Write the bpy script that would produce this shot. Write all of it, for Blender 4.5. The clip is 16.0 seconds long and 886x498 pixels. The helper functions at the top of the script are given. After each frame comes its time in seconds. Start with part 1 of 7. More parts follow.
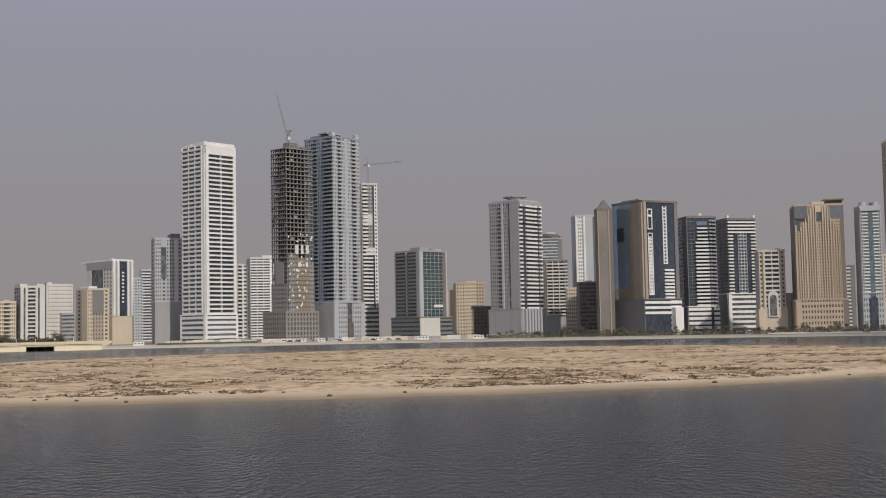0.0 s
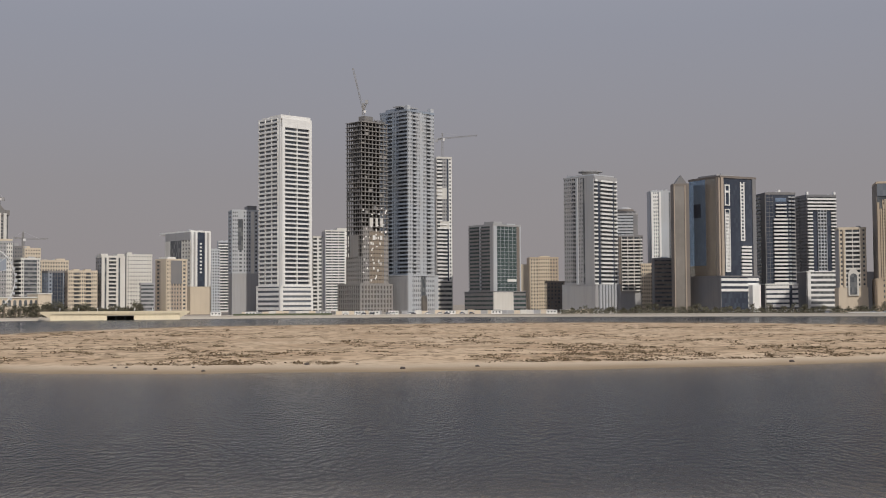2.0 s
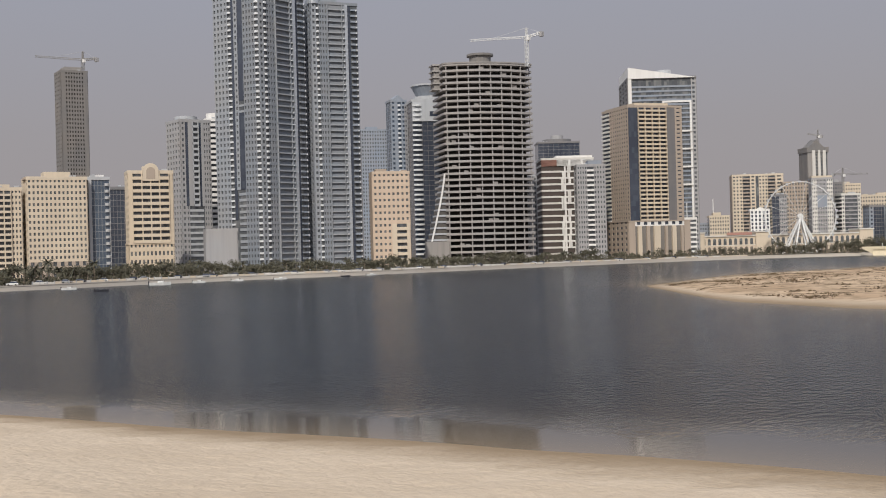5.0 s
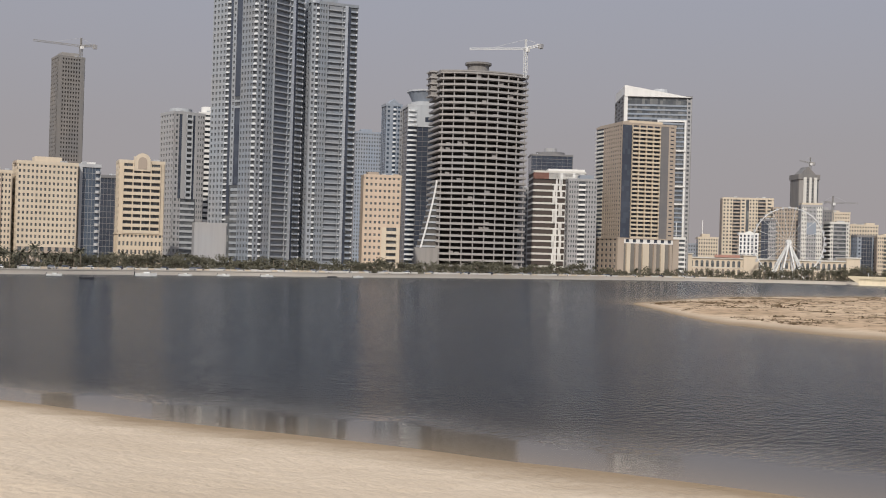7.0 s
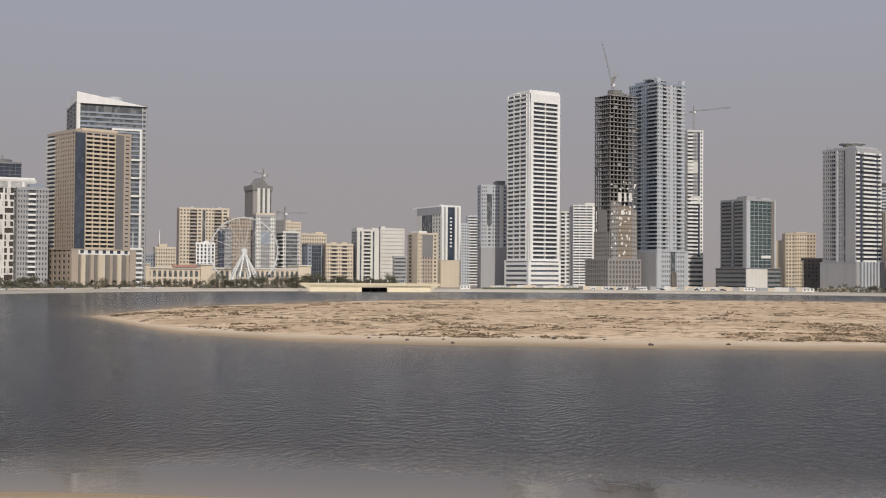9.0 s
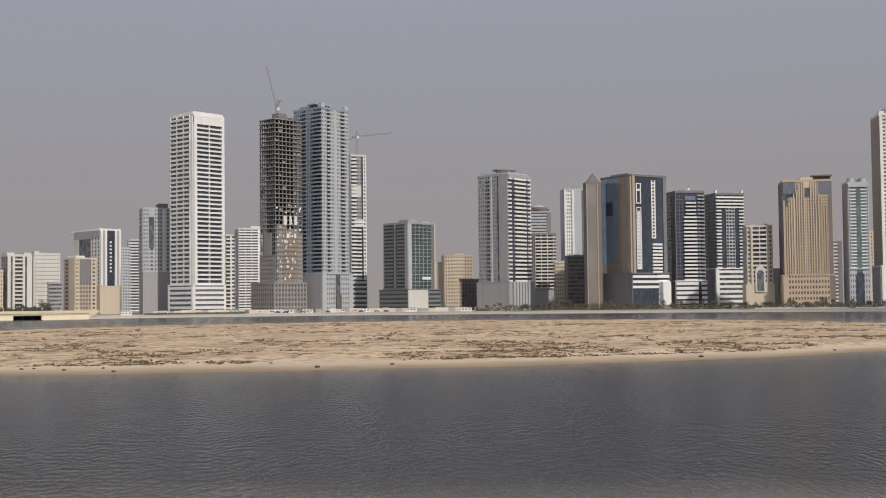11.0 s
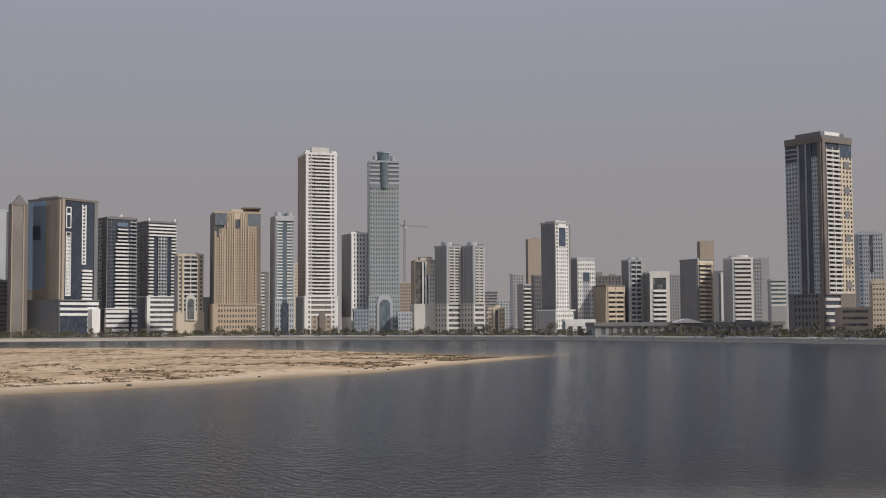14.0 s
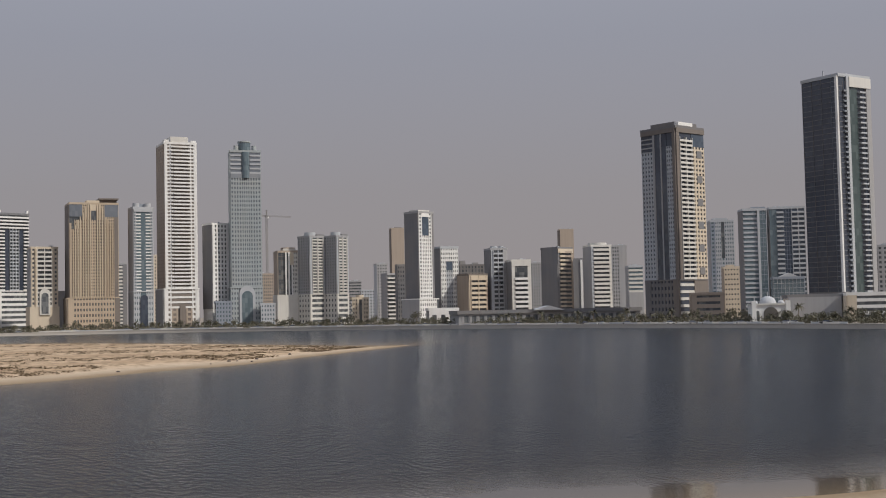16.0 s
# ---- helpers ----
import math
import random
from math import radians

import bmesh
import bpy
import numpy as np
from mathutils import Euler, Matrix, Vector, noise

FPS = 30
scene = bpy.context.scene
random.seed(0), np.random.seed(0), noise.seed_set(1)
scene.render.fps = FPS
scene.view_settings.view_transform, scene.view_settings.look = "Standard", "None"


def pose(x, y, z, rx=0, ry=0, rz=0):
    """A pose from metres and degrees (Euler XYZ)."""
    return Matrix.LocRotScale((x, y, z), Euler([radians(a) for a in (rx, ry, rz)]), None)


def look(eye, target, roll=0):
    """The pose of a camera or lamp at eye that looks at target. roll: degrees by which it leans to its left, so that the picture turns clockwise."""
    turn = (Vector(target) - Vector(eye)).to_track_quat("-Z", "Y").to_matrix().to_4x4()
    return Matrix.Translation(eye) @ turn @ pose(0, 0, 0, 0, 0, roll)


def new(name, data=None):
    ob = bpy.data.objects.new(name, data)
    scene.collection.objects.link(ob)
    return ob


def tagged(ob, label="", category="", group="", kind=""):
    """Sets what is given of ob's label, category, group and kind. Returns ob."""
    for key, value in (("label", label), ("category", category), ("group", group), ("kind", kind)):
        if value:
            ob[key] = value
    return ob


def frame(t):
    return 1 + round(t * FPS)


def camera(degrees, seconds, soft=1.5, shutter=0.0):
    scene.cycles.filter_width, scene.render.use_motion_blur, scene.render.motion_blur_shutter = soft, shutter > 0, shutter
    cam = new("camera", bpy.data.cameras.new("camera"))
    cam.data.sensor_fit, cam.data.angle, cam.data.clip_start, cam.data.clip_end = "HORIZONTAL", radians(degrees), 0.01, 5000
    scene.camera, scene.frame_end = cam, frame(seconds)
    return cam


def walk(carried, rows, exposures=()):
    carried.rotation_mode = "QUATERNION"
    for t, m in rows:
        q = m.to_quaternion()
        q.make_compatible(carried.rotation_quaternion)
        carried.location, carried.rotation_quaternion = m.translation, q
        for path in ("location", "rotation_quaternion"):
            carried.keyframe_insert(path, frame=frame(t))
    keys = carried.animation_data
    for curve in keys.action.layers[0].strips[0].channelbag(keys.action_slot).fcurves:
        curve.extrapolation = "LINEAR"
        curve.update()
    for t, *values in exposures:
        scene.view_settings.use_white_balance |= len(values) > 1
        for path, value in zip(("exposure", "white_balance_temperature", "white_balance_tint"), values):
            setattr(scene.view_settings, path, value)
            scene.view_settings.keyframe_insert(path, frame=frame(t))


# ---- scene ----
# ---- camera ----
EYE = Vector((0.0, 0.0, 11.0))


def view(yaw, pitch, roll):
    """Camera pose on the balcony: yaw to the right of +Y, pitch up, roll, in degrees."""
    a, e = radians(yaw), radians(pitch)
    return look(EYE, EYE + Vector((math.sin(a) * math.cos(e), math.cos(a) * math.cos(e), math.sin(e))), roll)


cam = camera(40.34, 16.0, soft=1.05)
walk(cam, [
    (0, view(0.000, 3.722, -1.122)),
    (0.5, view(1.321, 2.646, -0.592)),
    (1, view(0.762, 2.049, -0.499)),
    (1.5, view(0.875, 2.464, -0.391)),
    (2, view(-3.530, 2.538, -0.353)),
    (2.5, view(-11.319, 1.989, -0.511)),
    (3, view(-16.904, 1.951, -0.427)),
    (3.5, view(-23.833, 2.147, -0.466)),
    (4, view(-30.081, 1.266, -0.592)),
    (4.5, view(-36.498, -0.120, -0.972)),
    (5, view(-41.166, 0.094, -1.505)),
    (5.2, view(-41.977, 0.317, -0.856)),
    (5.62, view(-43.613, 0.455, -0.305)),
    (6.04, view(-44.631, 0.459, 0.406)),
    (6.46, view(-44.305, 0.414, 1.086)),
    (6.88, view(-41.911, 0.408, 1.547)),
    (7.3, view(-36.720, 0.528, 1.600)),
    (7.5, view(-33.468, 0.729, 1.260)),
    (8, view(-26.930, 1.134, 0.851)),
    (8.5, view(-21.022, 1.275, 0.376)),
    (9, view(-15.264, 1.338, 0.385)),
    (9.5, view(-11.440, 1.623, 0.083)),
    (10, view(-8.181, 1.838, 0.290)),
    (10.2, view(-6.537, 1.868, 0.078)),
    (10.72, view(-1.891, 2.148, -0.337)),
    (11.25, view(3.014, 2.730, -1.012)),
    (11.78, view(7.578, 3.352, -1.592)),
    (12.3, view(11.203, 3.748, -1.726)),
    (12.5, view(12.329, 3.898, -1.462)),
    (13, view(16.026, 3.420, -1.081)),
    (13.5, view(22.886, 2.676, -0.489)),
    (14, view(27.075, 3.505, -0.355)),
    (14.5, view(28.905, 3.560, -0.330)),
    (15, view(30.310, 2.789, -0.562)),
    (15.5, view(31.144, 2.947, -0.617)),
    (16, view(33.555, 2.924, -1.236)),
], exposures=[(0.0, 0.13), (2.0, 0.14), (3.0, 0.06), (3.5, 0.16), (4.0, 0.3), (5.0, 0.36), (7.5, 0.44), (8.5, 0.46), (9.0, 0.37), (10.5, 0.3), (12.5, 0.22), (16.0, 0.2)])

# ---- world, sun ----
SUN_AZ, SUN_EL = 149.0, 41.0
world = bpy.data.worlds.new("world")
scene.world = world
world.use_nodes = True
wn = world.node_tree
wn.nodes.clear()


def wnode(kind, **kw):
    n = wn.nodes.new(kind)
    for k, v in kw.items():
        n.inputs[k].default_value = v
    return n


sky = wn.nodes.new("ShaderNodeTexSky")
sky.sky_type, sky.sun_disc = "NISHITA", False
sky.sun_elevation, sky.sun_rotation = radians(SUN_EL), radians(SUN_AZ)
sky.air_density, sky.dust_density, sky.ozone_density = 1.0, 6.0, 1.5
coord = wn.nodes.new("ShaderNodeTexCoord")
sep = wn.nodes.new("ShaderNodeSeparateXYZ")
wn.links.new(coord.outputs["Generated"], sep.inputs[0])
haze = wn.nodes.new("ShaderNodeValToRGB")
cr = haze.color_ramp
cr.elements[0].position, cr.elements[0].color = 0.0, (0.288, 0.262, 0.262, 1)
cr.elements[1].position, cr.elements[1].color = 1.0, (0.52, 0.57, 0.68, 1)
for p, c in ((0.10, (0.276, 0.260, 0.273, 1)), (0.22, (0.275, 0.280, 0.325, 1)), (0.45, (0.36, 0.39, 0.47, 1))):
    e = cr.elements.new(p)
    e.color = c
wn.links.new(sep.outputs["Z"], haze.inputs[0])
bg_sky = wnode("ShaderNodeBackground", Strength=0.055)
bg_haze = wnode("ShaderNodeBackground", Strength=1.0)
wn.links.new(sky.outputs[0], bg_sky.inputs[0])
wn.links.new(haze.outputs[0], bg_haze.inputs[0])
wmix = wnode("ShaderNodeMixShader", Fac=0.9)
wout = wn.nodes.new("ShaderNodeOutputWorld")
wn.links.new(bg_sky.outputs[0], wmix.inputs[1])
wn.links.new(bg_haze.outputs[0], wmix.inputs[2])
wn.links.new(wmix.outputs[0], wout.inputs[0])

sun_data = bpy.data.lights.new("sun", "SUN")
sun_data.energy, sun_data.angle, sun_data.color = 2.4, radians(1.5), (1.0, 0.94, 0.85)
sun = new("sun", sun_data)
sa, se = radians(SUN_AZ), radians(SUN_EL)
sun_way = Vector((math.sin(sa) * math.cos(se), math.cos(sa) * math.cos(se), math.sin(se)))
sun.matrix_world = look(sun_way * 900, (0, 0, 0))

# ---- materials ----


def mat_base(name):
    m = bpy.data.materials.new(name)
    m.use_nodes = True
    nt = m.node_tree
    return m, nt, nt.nodes["Principled BSDF"]


def add(nt, kind, **kw):
    n = nt.nodes.new(kind)
    for k, v in kw.items():
        n.inputs[k].default_value = v
    return n


def mixer(nt, fac, a, b, blend="MIX"):
    n = nt.nodes.new("ShaderNodeMix")
    n.data_type, n.blend_type = "RGBA", blend
    for sock, val in ((0, fac), (6, a), (7, b)):
        if isinstance(val, (int, float)):
            n.inputs[sock].default_value = val
        elif isinstance(val, (tuple, list)):
            n.inputs[sock].default_value = (*val[:3], 1)
        else:
            nt.links.new(val, n.inputs[sock])
    return n.outputs[2]


def ramp(nt, src, lo, hi):
    n = nt.nodes.new("ShaderNodeMapRange")
    nt.links.new(src, n.inputs[0])
    n.inputs[1].default_value, n.inputs[2].default_value = lo, hi
    return n.outputs[0]


def world_noise(nt, scale, stretch=(1, 1, 1), detail=4.0):
    g = nt.nodes.new("ShaderNodeNewGeometry")
    mp = nt.nodes.new("ShaderNodeMapping")
    mp.inputs["Scale"].default_value = stretch
    nt.links.new(g.outputs["Position"], mp.inputs[0])
    n = add(nt, "ShaderNodeTexNoise", Scale=scale, Detail=detail)
    nt.links.new(mp.outputs[0], n.inputs["Vector"])
    return n.outputs[0]


def paint(name, col, rough=0.8, dirt=0.25, streak=0.25):
    """Rendered or painted facade: broad dust patches, rain streaks, slight change piece by piece."""
    m, nt, b = mat_base(name)
    dark = tuple(c * 0.62 for c in col)
    k = 1.0 if max(col) > 0.1 else 0.15
    dusty = (col[0] * 0.8 + 0.08 * k, col[1] * 0.8 + 0.065 * k, col[2] * 0.8 + 0.05 * k)
    broad = ramp(nt, world_noise(nt, 0.06), 0.35, 0.7)
    lines = ramp(nt, world_noise(nt, 0.5, (1, 1, 0.06)), 0.45, 0.75)
    oi = nt.nodes.new("ShaderNodeObjectInfo")
    piece = ramp(nt, oi.outputs["Random"], 0.0, 3.2)
    c1 = mixer(nt, broad, col, dusty)
    ml = nt.nodes.new("ShaderNodeMath")
    ml.operation = "MULTIPLY"
    ml.inputs[1].default_value = streak
    nt.links.new(lines, ml.inputs[0])
    c2 = mixer(nt, ml.outputs[0], c1, dark)
    mp = nt.nodes.new("ShaderNodeMath")
    mp.operation = "MULTIPLY"
    mp.inputs[1].default_value = dirt
    nt.links.new(piece, mp.inputs[0])
    c3 = mixer(nt, mp.outputs[0], c2, dark)
    nt.links.new(c3, b.inputs["Base Color"])
    b.inputs["Roughness"].default_value = rough
    b.inputs["Specular IOR Level"].default_value = 0.3
    bump = add(nt, "ShaderNodeBump", Strength=0.25, Distance=0.05)
    nt.links.new(world_noise(nt, 1.5), bump.inputs["Height"])
    nt.links.new(bump.outputs[0], b.inputs["Normal"])
    return m


def glazing(name, col, lit, rough=0.12, cell=(1.9, 1.9, 3.6), spec=0.5, mirror=0.0):
    """Window glass over dim rooms and curtains: each pane has its own tone, some lifted as haze."""
    m, nt, b = mat_base(name)
    tc = nt.nodes.new("ShaderNodeTexCoord")
    snap = nt.nodes.new("ShaderNodeVectorMath")
    snap.operation = "SNAP"
    snap.inputs[1].default_value = cell
    nt.links.new(tc.outputs["Object"], snap.inputs[0])
    wh = nt.nodes.new("ShaderNodeTexWhiteNoise")
    nt.links.new(snap.outputs[0], wh.inputs["Vector"])
    f = ramp(nt, wh.outputs["Value"], 0.45, 1.25)
    g = world_noise(nt, 0.03)
    c = mixer(nt, f, col, lit)
    c = mixer(nt, ramp(nt, g, 0.4, 1.1), c, tuple(x * 1.5 + 0.02 for x in col))
    nt.links.new(c, b.inputs["Base Color"])
    b.inputs["Roughness"].default_value = rough
    b.inputs["Specular IOR Level"].default_value = spec
    b.inputs["Metallic"].default_value = mirror
    b.inputs["IOR"].default_value = 1.5
    bump = add(nt, "ShaderNodeBump", Strength=0.12, Distance=0.2)
    nt.links.new(world_noise(nt, 0.22), bump.inputs["Height"])
    nt.links.new(bump.outputs[0], b.inputs["Normal"])
    return m


def metal(name, col, rough=0.45, metallic=0.7):
    m, nt, b = mat_base(name)
    n = ramp(nt, world_noise(nt, 0.8), 0.3, 0.8)
    c = mixer(nt, n, col, tuple(x * 0.7 for x in col))
    nt.links.new(c, b.inputs["Base Color"])
    b.inputs["Roughness"].default_value, b.inputs["Metallic"].default_value = rough, metallic
    return m


def leafy(name, col, col2):
    m, nt, b = mat_base(name)
    oi = nt.nodes.new("ShaderNodeObjectInfo")
    g = nt.nodes.new("ShaderNodeNewGeometry")
    c = mixer(nt, g.outputs["Random Per Island"], col, col2)
    c = mixer(nt, ramp(nt, oi.outputs["Random"], 0, 2.5), c, tuple(x * 0.6 for x in col))
    nt.links.new(c, b.inputs["Base Color"])
    b.inputs["Roughness"].default_value = 0.75
    b.inputs["Specular IOR Level"].default_value = 0.2
    return m


M = {
    "white": paint("white_render", (0.80, 0.79, 0.77), dirt=0.15),
    "offwhite": paint("off_white_render", (0.66, 0.64, 0.60)),
    "cream": paint("cream_render", (0.63, 0.54, 0.425)),
    "yellow": paint("yellow_cream_render", (0.63, 0.53, 0.405)),
    "orange": paint("ochre_render", (0.52, 0.415, 0.31)),
    "tan": paint("tan_stone", (0.41, 0.34, 0.28)),
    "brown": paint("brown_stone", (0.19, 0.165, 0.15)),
    "grey": paint("grey_render", (0.36, 0.36, 0.37)),
    "lightgrey": paint("light_grey_panel", (0.46, 0.48, 0.51)),
    "bluegrey": paint("blue_grey_panel", (0.27, 0.31, 0.37)),
    # dark grey and bronze are lightened to put haze into the paint
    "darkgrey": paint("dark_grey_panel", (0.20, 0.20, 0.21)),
    "bronze": paint("bronze_grey_panel", (0.17, 0.165, 0.17), rough=0.5),
    "slab": paint("pale_raw_concrete", (0.365, 0.35, 0.345), rough=0.95, dirt=0.3, streak=0.3),
    "slate": paint("slate_blue_panel", (0.235, 0.26, 0.295), rough=0.6),
    "lawn": paint("dusty_lawn", (0.085, 0.095, 0.05), rough=1.0),
    "sage": paint("sage_grey_panel", (0.37, 0.41, 0.425), rough=0.6),
    "cranegrey": paint("dull_crane_steel", (0.26, 0.255, 0.25), rough=0.6),
    "paleslate": paint("pale_slate_panel", (0.315, 0.34, 0.375), rough=0.6),
    "peach": paint("peach_render", (0.60, 0.475, 0.37)),
    "darkbrown": paint("dark_brown_recess", (0.085, 0.068, 0.062)),
    "bridgecream": paint("pale_yellow_concrete", (0.74, 0.64, 0.46), rough=0.9),
    "dot": metal("bright_rounded_cladding", (0.84, 0.86, 0.88), 0.3, 0.15),
    "glasssky": glazing("sky_blue_mirror_glass", (0.30, 0.40, 0.54), (0.34, 0.44, 0.58), 0.14, mirror=0.75),
    "glasshaze": glazing("grey_blue_mirror_glass", (0.15, 0.165, 0.19), (0.19, 0.205, 0.23), 0.12, spec=0.7),
    # near-black base colour stands in for the shade inside open floors
    "void": paint("shade_painted_core", (0.05, 0.046, 0.045), rough=1.0),
    "pink": paint("faded_red_panel", (0.42, 0.22, 0.18)),
    "concrete": paint("raw_concrete", (0.30, 0.288, 0.28), rough=0.95, dirt=0.35, streak=0.4),
    "darkconcrete": paint("weathered_concrete", (0.20, 0.194, 0.192), rough=0.95, dirt=0.4, streak=0.4),
    "block": paint("brown_blockwork", (0.27, 0.225, 0.18), rough=0.95, dirt=0.3),
    "steel": metal("galvanised_steel", (0.55, 0.56, 0.58)),
    "whitesteel": metal("white_painted_steel", (0.75, 0.75, 0.74), 0.5, 0.0),
    "redsteel": metal("red_painted_steel", (0.42, 0.10, 0.07), 0.6, 0.0),
    "chrome": metal("polished_aluminium_cladding", (0.66, 0.69, 0.73), 0.3, 0.6),
    # dim and dark tinted glass: base tones raised in place of haze
    "glass": glazing("dim_window_glass", (0.08, 0.087, 0.096), (0.26, 0.26, 0.255)),
    "glassblue": glazing("blue_mirror_glass", (0.055, 0.075, 0.105), (0.09, 0.115, 0.155), 0.08, spec=0.8),
    "glassdark": glazing("dark_tinted_glass", (0.045, 0.053, 0.074), (0.075, 0.09, 0.115), 0.08, spec=0.6),
    "glassgreen": glazing("green_curtain_glass", (0.055, 0.078, 0.078), (0.11, 0.14, 0.138), 0.1, spec=0.8),
    "glassbrown": glazing("bronze_mirror_glass", (0.40, 0.37, 0.33), (0.45, 0.42, 0.37), 0.16, mirror=0.7),
    "glasslight": glazing("pale_blue_glass", (0.10, 0.135, 0.155), (0.2, 0.24, 0.26), 0.12, spec=0.7),
    # dark base colour stands in for shade indoors, lifted a little as haze
    "roomdark": paint("shade_painted_interior", (0.11, 0.104, 0.10), rough=1.0),
    "leaf": leafy("dusty_tree_leaf", (0.09, 0.088, 0.06), (0.16, 0.145, 0.105)),
    "palmleaf": leafy("palm_frond_leaf", (0.10, 0.098, 0.07), (0.17, 0.155, 0.115)),
    "bark": paint("tree_bark", (0.22, 0.18, 0.14), rough=0.95),
    "scrub": leafy("dry_salt_scrub", (0.16, 0.118, 0.074), (0.27, 0.20, 0.13)),
    "tyre": paint("tyre_rubber", (0.025, 0.025, 0.025)),
    "carwhite": metal("white_car_paint", (0.78, 0.78, 0.77), 0.25, 0.0),
    "carsilver": metal("silver_car_paint", (0.5, 0.51, 0.53), 0.25, 0.5),
    "cardark": metal("dark_car_paint", (0.05, 0.05, 0.06), 0.25, 0.0),
    "boathull": metal("white_boat_gelcoat", (0.8, 0.8, 0.78), 0.3, 0.0),
}

# ground: sand, wet near the waterline, trodden town ground beyond the far bank
m, nt, b = mat_base("sand_ground")
att = nt.nodes.new("ShaderNodeAttribute")
att.attribute_name = "town"
geo = nt.nodes.new("ShaderNodeNewGeometry")
sepz = nt.nodes.new("ShaderNodeSeparateXYZ")
nt.links.new(geo.outputs["Position"], sepz.inputs[0])
fine = world_noise(nt, 2.2, detail=8.0)
mid = world_noise(nt, 0.12, detail=6.0)
sand = mixer(nt, ramp(nt, fine, 0.3, 0.75), (0.60, 0.49, 0.37), (0.53, 0.425, 0.315))
sand = mixer(nt, ramp(nt, mid, 0.45, 0.8), sand, (0.49, 0.39, 0.285))
att2 = nt.nodes.new("ShaderNodeAttribute")
att2.attribute_name = "scrubby"
patch = ramp(nt, world_noise(nt, 0.035, detail=8.0), 0.43, 0.6)
pm = nt.nodes.new("ShaderNodeMath")
pm.operation = "MULTIPLY"
nt.links.new(patch, pm.inputs[0])
nt.links.new(att2.outputs["Fac"], pm.inputs[1])
sand = mixer(nt, att2.outputs["Fac"], sand, (0.545, 0.405, 0.275))
clump = nt.nodes.new("ShaderNodeMath")
clump.operation = "MULTIPLY"
nt.links.new(ramp(nt, world_noise(nt, 0.42, detail=7.0), 0.47, 0.6), clump.inputs[0])
nt.links.new(att2.outputs["Fac"], clump.inputs[1])
sand = mixer(nt, pm.outputs[0], sand, (0.44, 0.31, 0.20))
sand = mixer(nt, clump.outputs[0], sand, (0.29, 0.212, 0.135))
wetline = nt.nodes.new("ShaderNodeMath")
wetline.operation = "MULTIPLY_ADD"
wetline.inputs[1].default_value, wetline.inputs[2].default_value = 0.35, -0.17
nt.links.new(mid, wetline.inputs[0])
wz = nt.nodes.new("ShaderNodeMath")
wz.operation = "ADD"
nt.links.new(sepz.outputs["Z"], wz.inputs[0])
nt.links.new(wetline.outputs[0], wz.inputs[1])
wet = ramp(nt, wz.outputs[0], 0.56, 0.08)
sand = mixer(nt, wet, sand, (0.28, 0.205, 0.13))
town = mixer(nt, ramp(nt, fine, 0.3, 0.7), (0.34, 0.29, 0.24), (0.24, 0.21, 0.18))
col = mixer(nt, att.outputs["Fac"], sand, town)
nt.links.new(col, b.inputs["Base Color"])
b.inputs["Roughness"].default_value = 0.95
b.inputs["Specular IOR Level"].default_value = 0.15
bump = add(nt, "ShaderNodeBump", Strength=0.7, Distance=0.25)
nt.links.new(fine, bump.inputs["Height"])
nt.links.new(bump.outputs[0], b.inputs["Normal"])
M["ground"] = m

# water: wind-ruffled, calm in the lee of the near beach, brown over the shallows
m, nt, b = mat_base("lagoon_water")
sh = nt.nodes.new("ShaderNodeAttribute")
sh.attribute_name = "shallow"
ca = nt.nodes.new("ShaderNodeAttribute")
ca.attribute_name = "calm"
wcol = mixer(nt, ramp(nt, world_noise(nt, 0.02), 0.3, 0.7), (0.0125, 0.0172, 0.0245), (0.0195, 0.025, 0.0335))
wcol = mixer(nt, sh.outputs["Fac"], wcol, (0.19, 0.14, 0.088))
nt.links.new(wcol, b.inputs["Base Color"])
b.inputs["IOR"].default_value = 1.33
spec = nt.nodes.new("ShaderNodeMapRange")
nt.links.new(ca.outputs["Fac"], spec.inputs[0])
spec.inputs[3].default_value, spec.inputs[4].default_value = 0.17, 0.5
nt.links.new(spec.outputs[0], b.inputs["Specular IOR Level"])
ro = nt.nodes.new("ShaderNodeMapRange")
nt.links.new(ca.outputs["Fac"], ro.inputs[0])
ro.inputs[3].default_value, ro.inputs[4].default_value = 0.17, 0.075
nt.links.new(ro.outputs[0], b.inputs["Roughness"])
w1 = world_noise(nt, 2.0, (1.0, 0.4, 1), 4.0)
w2 = world_noise(nt, 0.16, (1.2, 0.7, 1), 4.0)
wsum = nt.nodes.new("ShaderNodeMath")
wsum.operation = "MULTIPLY_ADD"
wsum.inputs[1].default_value = 0.55
nt.links.new(w2, wsum.inputs[0])
nt.links.new(w1, wsum.inputs[2])
bs = nt.nodes.new("ShaderNodeMapRange")
nt.links.new(ca.outputs["Fac"], bs.inputs[0])
bs.inputs[3].default_value, bs.inputs[4].default_value = 1.0, 0.012
bump = add(nt, "ShaderNodeBump", Distance=0.6)
nt.links.new(bs.outputs[0], bump.inputs["Strength"])
nt.links.new(wsum.outputs[0], bump.inputs["Height"])
nt.links.new(bump.outputs[0], b.inputs["Normal"])
M["water"] = m

# ---- mesh helpers ----


